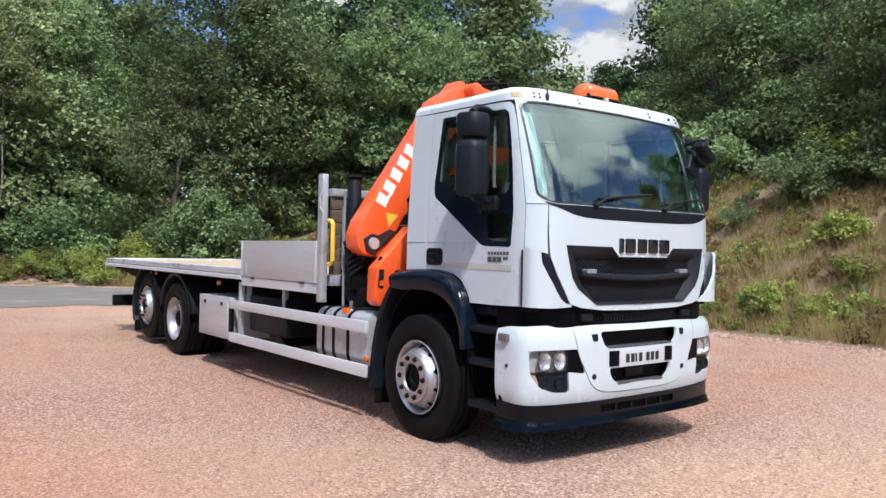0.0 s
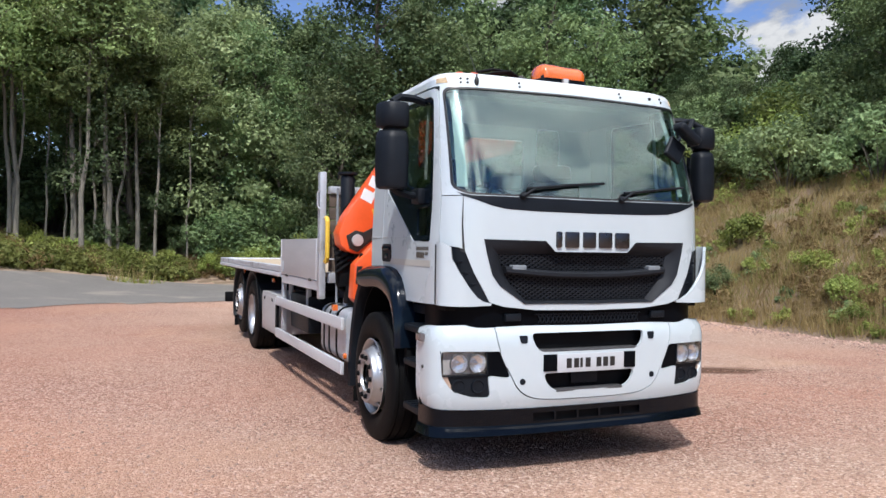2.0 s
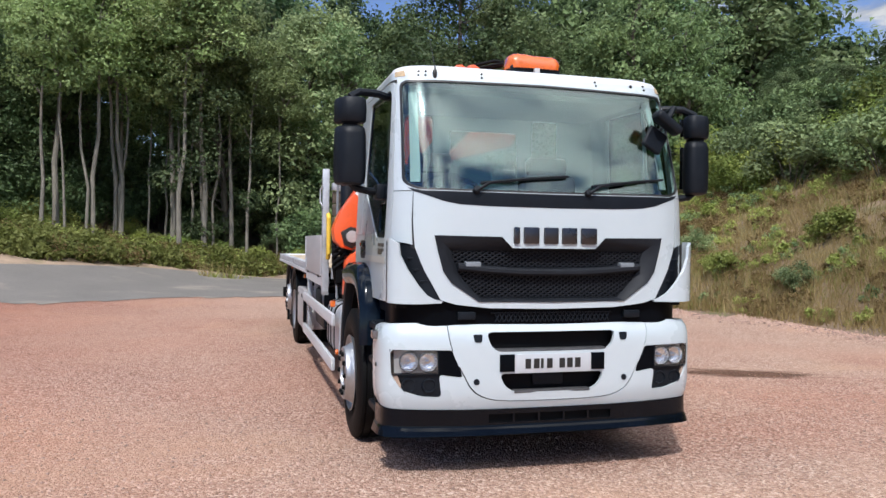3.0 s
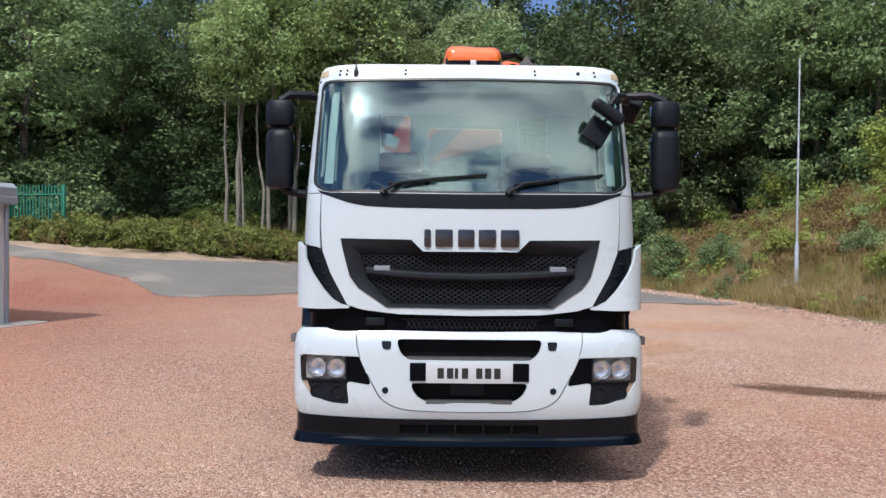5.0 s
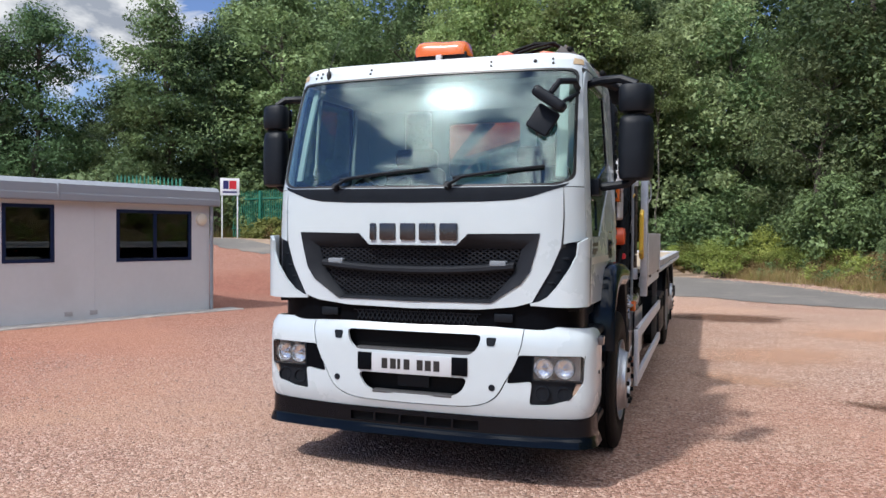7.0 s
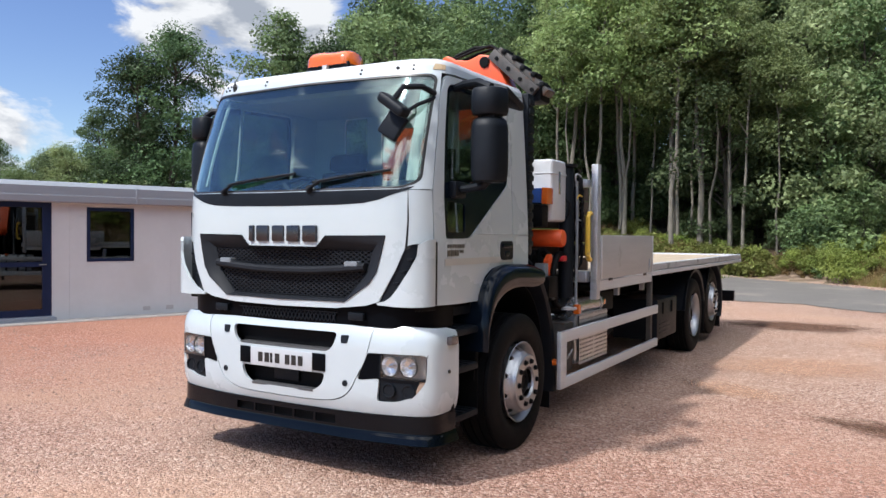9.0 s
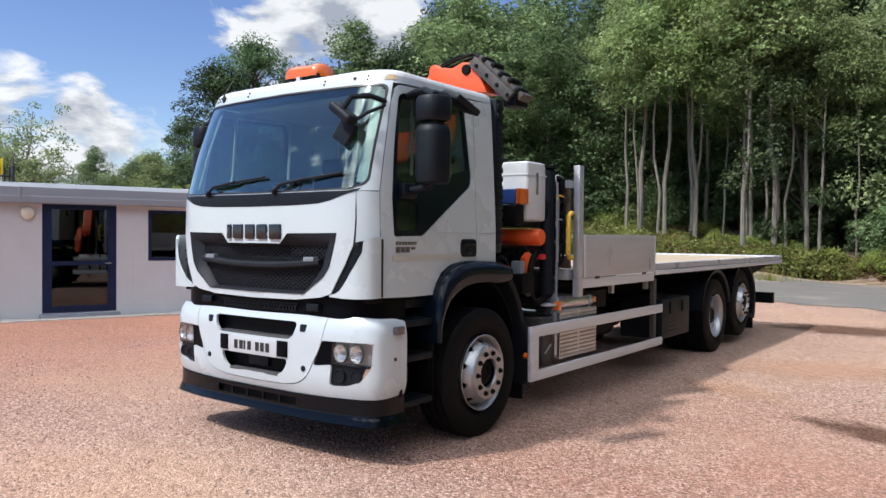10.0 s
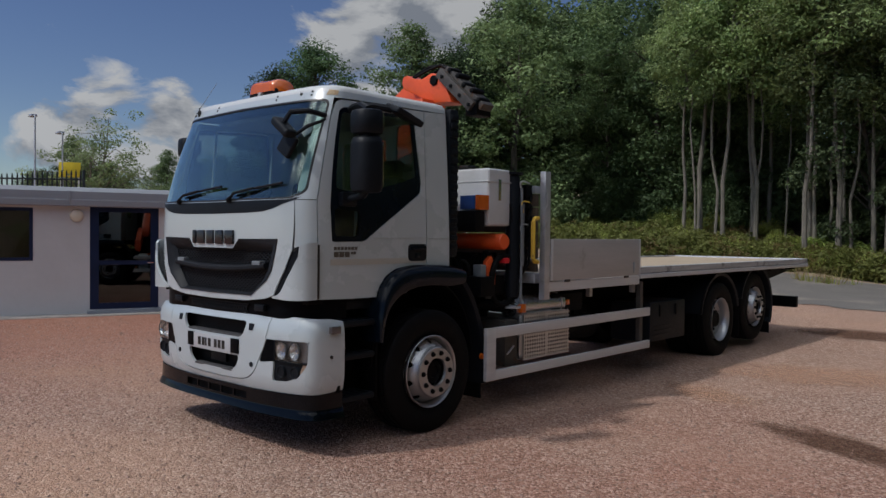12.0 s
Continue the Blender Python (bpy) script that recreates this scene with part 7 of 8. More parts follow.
# ---------------------------------------------------------------- truck: deck
def build_deck():
    bm = bmesh.new()
    box(bm, -1.17, 1.17, 2.96, 10.72, 1.235, 1.272)
    deck = part("deck", bm, PLY, truck, "tan plywood deck")
    y = 3.2
    while y < 10.7:
        bm = boxes((-1.17, 1.17, y - 0.03, y + 0.03, 1.125, 1.233))
        part("cross_bearer", bm, CHASSIS, deck)
        y += 0.55
    for s in (-1, 1):
        bm = boxes((s * 0.40 - 0.05, s * 0.40 + 0.05, 2.1, 10.6, 1.07, 1.125))
        part("sub_frame", bm, CHASSIS, truck)
        # edge rail: two extrusions with a groove
        bm = bmesh.new()
        prof = [(1.17, 1.214), (1.232, 1.214), (1.235, 1.220), (1.250, 1.226), (1.25, 1.288), (1.243, 1.296), (1.17, 1.296)]
        prism(bm, [(s * x, z) for x, z in prof], "xz", 4.77, 10.78)
        rail = part("edge_rail", bm, ALU_SCUFFED, truck, "extruded aluminium edge rail")
        bm = bmesh.new()
        prof = [(1.17, 1.160), (1.250, 1.160), (1.257, 1.166), (1.257, 1.204), (1.250, 1.211), (1.17, 1.211)]
        prism(bm, [(s * x, z) for x, z in prof], "xz", 4.77, 10.78)
        part("rail_lip", bm, ALU, rail, "scraped bright lower lip")
        # tapered outrigger that carries the tail of the deck
        bm = bmesh.new()
        prism(bm, [(9.25, 0.98), (9.55, 0.98), (10.68, 1.118), (10.68, 1.158), (9.25, 1.158)], "yz", min(s * 0.95, s * 1.03), max(s * 0.95, s * 1.03))
        part("tail_gusset", bm, CHASSIS, truck)
        for y, z in ((5.58, 1.085), (8.1, 1.12)) if s < 0 else ():
            part("side_marker", boxes((min(s * 1.175, s * 1.205), max(s * 1.175, s * 1.205), y - 0.045, y + 0.045, z - 0.025, z + 0.025), bevel=0.008), AMBER, truck, "small amber side marker lamp")
        bm = bmesh.new()
        prof = [(1.17, 1.095), (1.235, 1.095), (1.24, 1.10), (1.24, 1.19), (1.17, 1.196)]
        prism(bm, [(s * x, z) for x, z in prof], "xz", 2.94, 4.77)
        part("low_rail", bm, ALU, truck)
        bm = boxes((min(s * 1.215, s * 1.25), max(s * 1.215, s * 1.25), 2.945, 4.765, 1.20, 1.615), bevel=0.005)
        b = part("side_board", bm, ALU_DULL, truck, "short hinged aluminium side board")
        for y0, y1 in ((2.945, 2.985), (4.735, 4.765)):
            part("board_edge", boxes((min(s * 1.25, s * 1.256), max(s * 1.25, s * 1.256), y0, y1, 1.20, 1.615)), ALU, b)
        for y in (3.25, 4.45):
            bm = boxes((min(s * 1.24, s * 1.258), max(s * 1.24, s * 1.258), y - 0.045, y + 0.045, 1.180, 1.206), bevel=0.006)
            part("hinge", bm, STEEL_WORN, b)
        bm = boxes((min(s * 1.25, s * 1.265), max(s * 1.25, s * 1.265), 4.60, 4.63, 1.23, 1.36), bevel=0.004)
        part("latch", bm, GALV, b)
        # head post
        bm = bmesh.new()
        box(bm, min(s * 1.185, s * 1.25), max(s * 1.185, s * 1.25), 2.845, 2.935, 1.02, 2.27, bevel=0.006)
        p = part("head_post", bm, GALV, truck, "galvanised steel corner post")
        bm = bmesh.new()
        tube(bm, [(s * 1.255, 2.83, 1.90), (s * 1.275, 2.845, 1.94), (s * 1.275, 2.845, 2.06), (s * 1.255, 2.83, 2.10)], 0.008, 6)
        part("rope_hook", bm, GALV, p)
        bm = bmesh.new()
        pts = [(s * 1.20, 2.80, 1.39), (s * 1.205, 2.74, 1.395), (s * 1.205, 2.71, 1.43), (s * 1.205, 2.71, 1.78), (s * 1.205, 2.74, 1.81), (s * 1.20, 2.80, 1.815)]
        tube(bm, pts, 0.022, 10)
        part("grab_handle", bm, YELLOW, truck, "yellow grab handle")
        # spring posts under the deck
        for y in (4.85, 3.9):
            bm = boxes((min(s * 1.08, s * 1.13), max(s * 1.08, s * 1.13), y - 0.03, y + 0.03, 0.82 if s < 0 else 0.99, 1.10), bevel=0.006)
            part("deck_stay", bm, GALV, truck)
        # side guard
        z0, z1 = (0.80, 0.905) if s < 0 else (0.715, 0.812)
        k0, k1 = (0.405, 0.515) if s < 0 else (0.335, 0.425)
        y0, y1 = (2.02, 5.10) if s < 0 else (1.98, 5.03)
        for a, b in ((z0, z1), (k0, k1)):
            bm = boxes((min(s * 1.215, s * 1.25), max(s * 1.215, s * 1.25), y0, y1, a, b), bevel=0.008)
            part("guard_rail", bm, ALU, truck, "aluminium side guard rail")
        if s > 0:
            bm = boxes((1.213, 1.252, 1.965, 2.10, k0, z1), bevel=0.01)
            part("guard_end", bm, ALU, truck)
        else:
            bm = boxes((-1.248, -1.213, 5.04, 5.12, 0.52, 0.80), bevel=0.006)
            part("guard_end", bm, CHASSIS, truck)
        for y in (4.88,):
            bm = boxes((min(s * 1.16, s * 1.213), max(s * 1.16, s * 1.213), y - 0.035, y + 0.035, k0, 1.12), bevel=0.004)
            part("guard_stay", bm, GALV if s < 0 else STEEL_WORN, truck)
    # tail edge
    bm = boxes((-1.25, 1.25, 10.72, 10.79, 1.165, 1.296), bevel=0.006)
    part("tail_rail", bm, ALU, truck)
    # headboard of planks in a steel frame
    bm = boxes((-1.16, 1.16, 2.80, 2.90, 2.06, 2.13), (-1.16, 1.16, 2.80, 2.90, 1.18, 1.28))
    h = part("headboard", bm, GALV, truck, "steel framed headboard with dark planks")
    for k in range(6):
        bm = boxes((-1.155, 1.155, 2.83, 2.87, 1.29 + 0.128 * k, 1.41 + 0.128 * k), bevel=0.006)
        part("plank", bm, PLANK, h)
    # fuel tank with straps, tool box, battery box, exhaust
    bm = bmesh.new()
    prof = rounded([(-0.72, 0.46), (-1.17, 0.46), (-1.17, 0.97), (-0.72, 0.97)], 0.13, 6)
    prism(bm, prof, "xz", 2.14, 3.06, 0.012)
    t = part("fuel_tank", bm, GALV, truck, "silver fuel tank with black straps", 50)
    for y in (2.45, 2.72, 2.92):
        bm = bmesh.new()
        prism(bm, [(x * 1.0 + math.copysign(0.006, x + 0.945), 0.715 + (z - 0.715) * 1.024) for x, z in prof], "xz", y - 0.022, y + 0.022)
        part("tank_strap", bm, CHASSIS, t)
    part("marker_lamp", boxes((-1.215, -1.165, 2.42, 2.50, 0.935, 0.995), bevel=0.012), AMBER, truck)
    bm = boxes((-1.235, -0.70, 5.13, 6.13, 0.415, 0.92), bevel=0.01)
    b = part("tool_box", bm, ALU_DULL, truck, "grey metal under-deck tool box")
    bm = boxes((-1.243, -1.234, 5.17, 6.09, 0.45, 0.88), bevel=0.004)
    d = part("tool_box_door", bm, ALU_DULL, b)
    for y in (5.35, 5.90):
        bm = boxes((-1.25, -1.243, y - 0.03, y + 0.03, 0.82, 0.86), bevel=0.002)
        part("box_latch", bm, CHASSIS, d)
    bm = boxes((-1.12, -0.60, 3.85, 4.80, 0.56, 0.98), bevel=0.03)
    part("air_tank_box", bm, PLASTIC, truck)
    bm = boxes((0.70, 1.235, 5.06, 6.0, 0.385, 0.86), bevel=0.02)
    b = part("battery_box", bm, PLASTIC, truck, "black plastic battery box")
    for y in (5.3, 5.72):
        bm = boxes((1.235, 1.25, y - 0.02, y + 0.02, 0.68, 0.82), bevel=0.004)
        part("box_clip", bm, CHASSIS, b)
    bm = bmesh.new()
    for k in range(3):
        box(bm, 1.235, 1.244, 5.15, 5.6, 0.46 + 0.05 * k, 0.475 + 0.05 * k, bevel=0.002)
    part("box_rib", bm, PLASTIC, b)
    # exhaust with a perforated guard
    bm = bmesh.new()
    box(bm, 0.70, 1.14, 2.62, 3.42, 0.44, 0.90, bevel=0.05, seg=3)
    e = part("exhaust_box", bm, STAINLESS, truck, "stainless exhaust silencer with perforated guard")
    bm = bmesh.new()
    ys = sorted([2.63 + 0.0395 * i for i in range(21)] + [2.63 + 0.0395 * i + 0.0195 for i in range(20)])
    zs = sorted([0.445 + 0.0375 * j for j in range(13)] + [0.445 + 0.0375 * j + 0.0175 for j in range(12)])
    grid = [[bm.verts.new((1.166, y, z)) for z in zs] for y in ys]
    for i in range(len(ys) - 1):
        for j in range(len(zs) - 1):
            if i % 2 == 0 or j % 2 == 0 or 17 < i < 21:
                bm.faces.new((grid[i][j], grid[i + 1][j], grid[i + 1][j + 1], grid[i][j + 1]))
    rim = bmesh.ops.extrude_face_region(bm, geom=bm.faces[:])
    bmesh.ops.translate(bm, verts=[v for v in rim["geom"] if isinstance(v, bmesh.types.BMVert)], vec=(-0.006, 0, 0))
    part("perforated_guard", bm, STAINLESS, e)
    # black sheet that draws the shade seen through the guard's holes
    bm = boxes((1.141, 1.145, 2.66, 3.4, 0.47, 0.88))
    part("guard_shade_sheet", bm, CHASSIS, e)
    bm = bmesh.new()
    tube(bm, [(1.03, 2.56, 0.955), (1.03, 2.60, 0.955), (1.03, 3.36, 0.955), (1.03, 3.40, 0.955)], 0.105, 26)
    part("exhaust_pipe", bm, DIMPLED, e, "dimpled bright exhaust cylinder")
    for y in (2.66, 3.33):
        bm = bmesh.new()
        lathe(bm, [(0.106, -0.014), (0.110, -0.012), (0.110, 0.012), (0.106, 0.014)], 28, pose(1.03, y, 0.955), "y")
        part("clamp_band", bm, GALV, e)
    bm = bmesh.new()
    tube(bm, [(0.86, 2.30, 1.0), (0.94, 2.42, 0.97), (1.02, 2.56, 0.955)], 0.055, 12)
    part("exhaust_bend", bm, CHASSIS, e)
    bm = boxes((0.72, 1.12, 2.40, 2.60, 0.40, 0.84), bevel=0.02)
    part("end_shield", bm, STEEL_WORN, e)
    bm = bmesh.new()
    tube(bm, [(1.13, 2.42, 0.52), (1.15, 2.50, 0.60)], 0.008, 6)
    tube(bm, [(1.13, 2.42, 0.74), (1.15, 2.52, 0.72)], 0.008, 6)
    part("shield_strap", bm, GALV, e)
    bm = boxes((1.12, 1.17, 2.60, 2.66, 0.90, 0.99), bevel=0.01)
    part("marker_lamp", bm, AMBER, truck)
    bm = boxes((0.86, 1.12, 3.15, 3.75, 0.86, 1.05), bevel=0.02)
    part("valve_box", bm, CHASSIS, truck)
    bm = boxes((1.12, 1.13, 3.42, 3.48, 0.93, 0.985), bevel=0.003)
    part("small_marker", bm, AMBER, truck)
    bm = bmesh.new()
    tube(bm, [(0.80, 3.45, 0.62), (0.80, 4.35, 0.62)], 0.14, 20)
    part("air_tank", bm, CHASSIS, truck)
    # air intake stack behind the cab
    bm = bmesh.new()
    box(bm, 0.94, 1.08, 1.64, 1.75, 1.45, 2.74, bevel=0.02)
    for k in range(16):
        z = 1.52 + 0.075 * k
        box(bm, 1.078, 1.092, 1.65, 1.74, z, z + 0.045, bevel=0.006)
    part("air_intake", bm, PLASTIC, truck, "black ribbed air intake stack")


build_deck()


# ---------------------------------------------------------------- loader crane behind the cab
crane = empty("loader_crane", "orange folded loader crane mounted behind the white cab", "crane")


def slab(pts, y0, y1, bevel=0.02):
    bm = bmesh.new()
    prism(bm, pts, "xz", y0, y1, bevel)
    return bm


def build_crane():
    bm = boxes((-0.80, 1.10, 2.06, 2.26, 1.08, 1.26), (-1.0, 1.0, 2.34, 2.54, 1.08, 1.26), bevel=0.012)
    part("base_beam", bm, CHASSIS, crane, "black stabiliser beam")
    bm = bmesh.new()
    lathe(bm, [(0.30, 1.26), (0.30, 1.34), (0.22, 1.40), (0.20, 2.25), (0.24, 2.32), (0.0001, 2.34)], 24, pose(0.10, 2.28, 0), "z")
    part("column", bm, CHASSIS, crane, "dark steel slewing column")
    # slanted lower link at the side
    bm = slab([(-1.125, 1.379), (-1.140, 1.076), (-1.09, 1.025), (-0.90, 1.20), (-0.60, 1.50), (-0.60, 1.76), (-0.76, 1.76), (-1.040, 1.463)], 2.04, 2.20, 0.02)
    low = part("lower_link", bm, ORANGE, crane, "orange lower link")
    bm = slab([(-1.105, 1.366), (-1.055, 1.366), (-1.062, 1.195), (-1.115, 1.208)], 2.030, 2.050, 0.004)
    part("link_slot", bm, INK, low)
    bm = slab([(-1.100, 1.262), (-1.062, 1.264), (-1.066, 1.215), (-1.105, 1.220)], 2.026, 2.034, 0.003)
    part("link_latch", bm, ORANGE, low)
    # main boom
    boom = [(-1.215, 1.668), (-1.200, 1.558), (-1.140, 1.496), (-1.040, 1.472), (-0.96, 1.47), (-0.86, 1.57), (-0.70, 1.85), (-0.18, 2.45), (0.30, 2.98), (0.38, 3.20), (0.10, 3.20), (0.0, 3.262), (-0.055, 3.258), (-0.13, 3.16), (-0.27, 3.075), (-0.345, 3.02), (-0.512, 2.741), (-1.155, 1.818)]
    bm = slab(boom, 2.25, 2.48, 0.035)
    b = part("main_boom", bm, ORANGE, crane, "orange main boom with white lettering bars")
    bm = slab([(-1.147, 1.64), (-1.117, 1.522), (-1.04, 1.487), (-0.954, 1.56), (-0.879, 1.625), (-0.80, 1.716), (-0.865, 1.735), (-0.985, 1.674), (-1.06, 1.69)], 2.234, 2.256, 0.006)
    part("pivot_plate", bm, INK, b, "black pivot bracket")
    bm = bmesh.new()
    lathe(bm, [(0.0001, -0.02), (0.052, -0.018), (0.056, 0.0)], 22, pose(-1.044, 2.234, 1.598), "y")
    part("pivot_pin", bm, ALU_DULL, b, "round pale pivot pin")
    # lettering bars up the boom's side, and a yellow warning triangle
    way = Vector((0.527, 0, 0.85))
    cross = Vector((way.z, 0, -way.x))
    for k in range(5):
        c = Vector((-0.945, 2.25, 2.01)) + way * (0.142 * k)
        bm = bmesh.new()
        q = [c + way * a + cross * d for a, d in ((-0.055, -0.052), (0.045, -0.068), (0.055, 0.052), (-0.045, 0.066))]
        prism(bm, [(v.x, v.z) for v in q], "xz", 2.2465, 2.252)
        part("letter_bar", bm, SIGN_WHITE, b, "white lettering bar")
    c = Vector((-0.878, 2.25, 2.066)) + cross * 0.015
    bm = bmesh.new()
    prism(bm, [((c + way * a + cross * d).x, (c + way * a + cross * d).z) for a, d in ((-0.11, -0.015), (0.11, -0.015), (0.11, 0.015), (-0.11, 0.015))], "xz", 2.247, 2.252)
    part("maker_plate", bm, SIGN_WHITE, b)
    bm = bmesh.new()
    prism(bm, [(-0.906, 1.892), (-0.767, 1.871), (-0.874, 1.753)], "xz", 2.247, 2.252)
    part("warning_triangle", bm, YELLOW, b, "yellow warning triangle")
    # black cylinder added for the shaded strip beside the boom, with a pale rod
    bm = bmesh.new()
    tube(bm, [(-0.62, 2.20, 1.98), (-0.30, 2.20, 2.37), (0.02, 2.20, 2.76)], 0.085, 16)
    dark_bar = part("lift_ram", bm, PLASTIC, crane, "black cylinder standing in for the shaded strip beside the boom")
    bm = bmesh.new()
    tube(bm, [(0.02, 2.20, 2.76), (0.16, 2.20, 2.93)], 0.045, 12)
    part("cylinder_rod", bm, CHROME, dark_bar)
    # folded outer boom and steel extension
    bm = slab([(-0.30, 2.27), (0.40, 2.46), (0.46, 2.62), (0.44, 2.95), (0.25, 2.95), (0.11, 2.67)], 1.95, 2.14, 0.02)
    part("outer_boom", bm, ORANGE, crane, "orange folded outer boom")
    bm = slab([(0.02, 3.10), (0.0, 3.17), (0.02, 3.225), (0.075, 3.235), (0.15, 3.19), (0.28, 3.172), (0.40, 3.215), (0.52, 3.19), (0.60, 3.06), (0.68, 2.90), (0.40, 2.92), (0.20, 3.02)], 2.10, 2.34, 0.022)
    part("knuckle", bm, ORANGE, crane, "orange knuckle joint")
    bm = bmesh.new()
    lathe(bm, [(0.0001, -0.14), (0.045, -0.138), (0.052, -0.12), (0.052, 0.12), (0.0001, 0.12)], 20, pose(0.45, 2.22, 3.135), "y")
    part("knuckle_pin", bm, CHASSIS, crane)
    a = Vector((0.53, 0, 3.20))
    w = Vector((0.58, 0, -0.52)).normalized()
    n = Vector((w.z, 0, -w.x)) * -1
    for k, (y0, y1, wide, lift, ln) in enumerate(((2.06, 2.12, 0.10, 0.0, 0.56), (2.30, 2.36, 0.10, 0.0, 0.56), (2.13, 2.29, 0.07, 0.05, 0.62))):
        q = [a + n * lift + n * (wide / 2), a + n * lift - n * (wide / 2), a + w * ln + n * lift - n * (wide / 2), a + w * ln + n * lift + n * (wide / 2)]
        part("extension_arm", slab([(v.x, v.z) for v in q], y0, y1, 0.008), STEEL_WORN, crane, "dark worn steel extension arm")
    for k in range(5):
        c = a + w * (0.06 + 0.12 * k) + n * (0.075 + 0.02 * (k % 2))
        bm = bmesh.new()
        lathe(bm, [(0.0001, -0.09), (0.024, -0.08), (0.030, 0.0), (0.024, 0.08), (0.0001, 0.09)], 10, pose(c.x, 2.2, c.z), "y")
        part("roller", bm, CHASSIS, crane)
    for k in range(4):
        c = a + w * (0.08 + 0.15 * k)
        bm = bmesh.new()
        lathe(bm, [(0.0001, -0.012), (0.018, -0.01), (0.018, 0.0)], 10, pose(c.x, 2.06, c.z), "y")
        part("bolt", bm, CHASSIS, crane)
    c = a + w * 0.52
    bm = boxes((c.x - 0.07, c.x + 0.07, 2.10, 2.32, c.z - 0.10, c.z + 0.05), bevel=0.02)
    part("hook_block", bm, CHASSIS, crane)
    bm = bmesh.new()
    for off, r in ((0.0, 0.016), (0.05, 0.014), (-0.04, 0.013)):
        tube(bm, [(0.02, 2.18 + off, 3.18), (0.12, 2.2 + off, 3.25 - abs(off)), (0.30, 2.2 + off, 3.30 - abs(off)), (0.48, 2.2 + off, 3.29), (0.62, 2.2 + off, 3.20)], r, 8)
    part("hydraulic_hose", bm, RUBBER, crane, "black hydraulic hoses")
    # stabiliser legs
    for s in (-1, 1):
        bm = bmesh.new()
        lathe(bm, [(0.068, 1.05), (0.068, 2.20), (0.055, 2.23), (0.0001, 2.235)], 20, pose(s * 1.04, 2.60, 0), "z")
        lathe(bm, [(0.085, 2.225), (0.095, 2.232), (0.095, 2.252), (0.0001, 2.255)], 20, pose(s * 1.04, 2.60, 0), "z")
        leg = part("stabiliser_leg", bm, PLASTIC, crane, "black upright stabiliser leg")
        bm = bmesh.new()
        lathe(bm, [(0.03, 1.05), (0.03, 0.98), (0.11, 0.965), (0.11, 0.945), (0.0001, 0.94)], 18, pose(s * 1.04, 2.60, 0), "z")
        part("leg_foot", bm, GALV, leg)
        bm = bmesh.new()
        tube(bm, [(s * 1.13, 2.62, 1.0), (s * 1.135, 2.62, 1.6), (s * 1.13, 2.62, 2.1)], 0.013, 8)
        tube(bm, [(s * 1.125, 2.66, 1.35), (s * 1.125, 2.66, 1.95)], 0.009, 8)
        part("feed_pipe", bm, VALVE_GREY, leg)
        bm = bmesh.new()
        tube(bm, [(s * 1.04, 2.54, 1.75), (s * 1.10, 2.50, 1.80), (s * 1.11, 2.49, 1.90), (s * 1.04, 2.54, 1.96)], 0.008, 6)
        part("leg_handle", bm, CHASSIS, leg)
    # ram lying across, control box, tank and levers
    bm = bmesh.new()
    lathe(bm, [(0.0001, 0.35), (0.075, 0.35), (0.078, 0.36), (0.078, 1.07), (0.070, 1.085), (0.0001, 1.088)], 26, pose(0, 2.42, 1.585), "x")
    part("orange_ram", bm, ORANGE, crane, "orange hydraulic cylinder", 40)
    bm = bmesh.new()
    box(bm, 0.40, 1.06, 2.20, 2.54, 1.73, 2.27, bevel=0.035, seg=3)
    k = part("oil_tank", bm, GREYBOX, crane, "pale grey oil tank")
    bm = boxes((1.06, 1.072, 2.34, 2.38, 1.97, 2.17), bevel=0.005)
    part("sight_glass", bm, CHROME, k)
    bm = bmesh.new()
    box(bm, 0.395, 1.066, 2.195, 2.545, 2.14, 2.155, bevel=0.006)
    part("tank_band", bm, GREYBOX, k)
    bm = boxes((0.60, 0.72, 2.30, 2.42, 2.27, 2.32), bevel=0.01)
    part("filler_cap", bm, INK, k)
    bm = boxes((0.84, 1.02, 2.05, 2.19, 1.885, 2.01), bevel=0.008)
    part("remote_box", bm, BLUE, crane, "small blue control box")
    bm = boxes((1.024, 1.075, 2.05, 2.195, 1.875, 2.015), bevel=0.01)
    part("work_lamp", bm, AMBER, crane, "small amber lamp")
    bm = boxes((0.70, 1.04, 2.04, 2.18, 1.68, 1.87), bevel=0.02)
    part("lamp_bracket", bm, CHASSIS, crane)
    bm = bmesh.new()
    prism(bm, [(2.25, 1.15), (2.36, 1.13), (2.38, 1.34), (2.31, 1.45), (2.24, 1.40)], "yz", 0.97, 1.02, 0.008)
    part("lever_plate", bm, ORANGE, crane, "orange lever bracket")
    # thick hose hanging in a loop below the cylinder
    bm = bmesh.new()
    tube(bm, [(1.04, y, z) for y, z in chaikin([(2.56, 1.42), (2.40, 1.46), (2.29, 1.32), (2.28, 1.10), (2.38, 0.98), (2.54, 1.00), (2.62, 1.12)], 2)], 0.030, 10)
    part("hose_loop", bm, RUBBER, crane, "thick black hose hanging in a loop")
    for s in (-1, 1):
        bm = boxes((s * 1.04 - 0.05, s * 1.04 + 0.05, 2.42, 2.50, 1.38, 1.43), bevel=0.012)
        part("red_knob", bm, RED, crane, "red valve handle")
    bank = part("valve_bank", boxes((0.93, 1.03, 2.14, 2.22, 1.17, 1.37), bevel=0.012), VALVE_GREY, crane, "small blue-grey control valve bank")
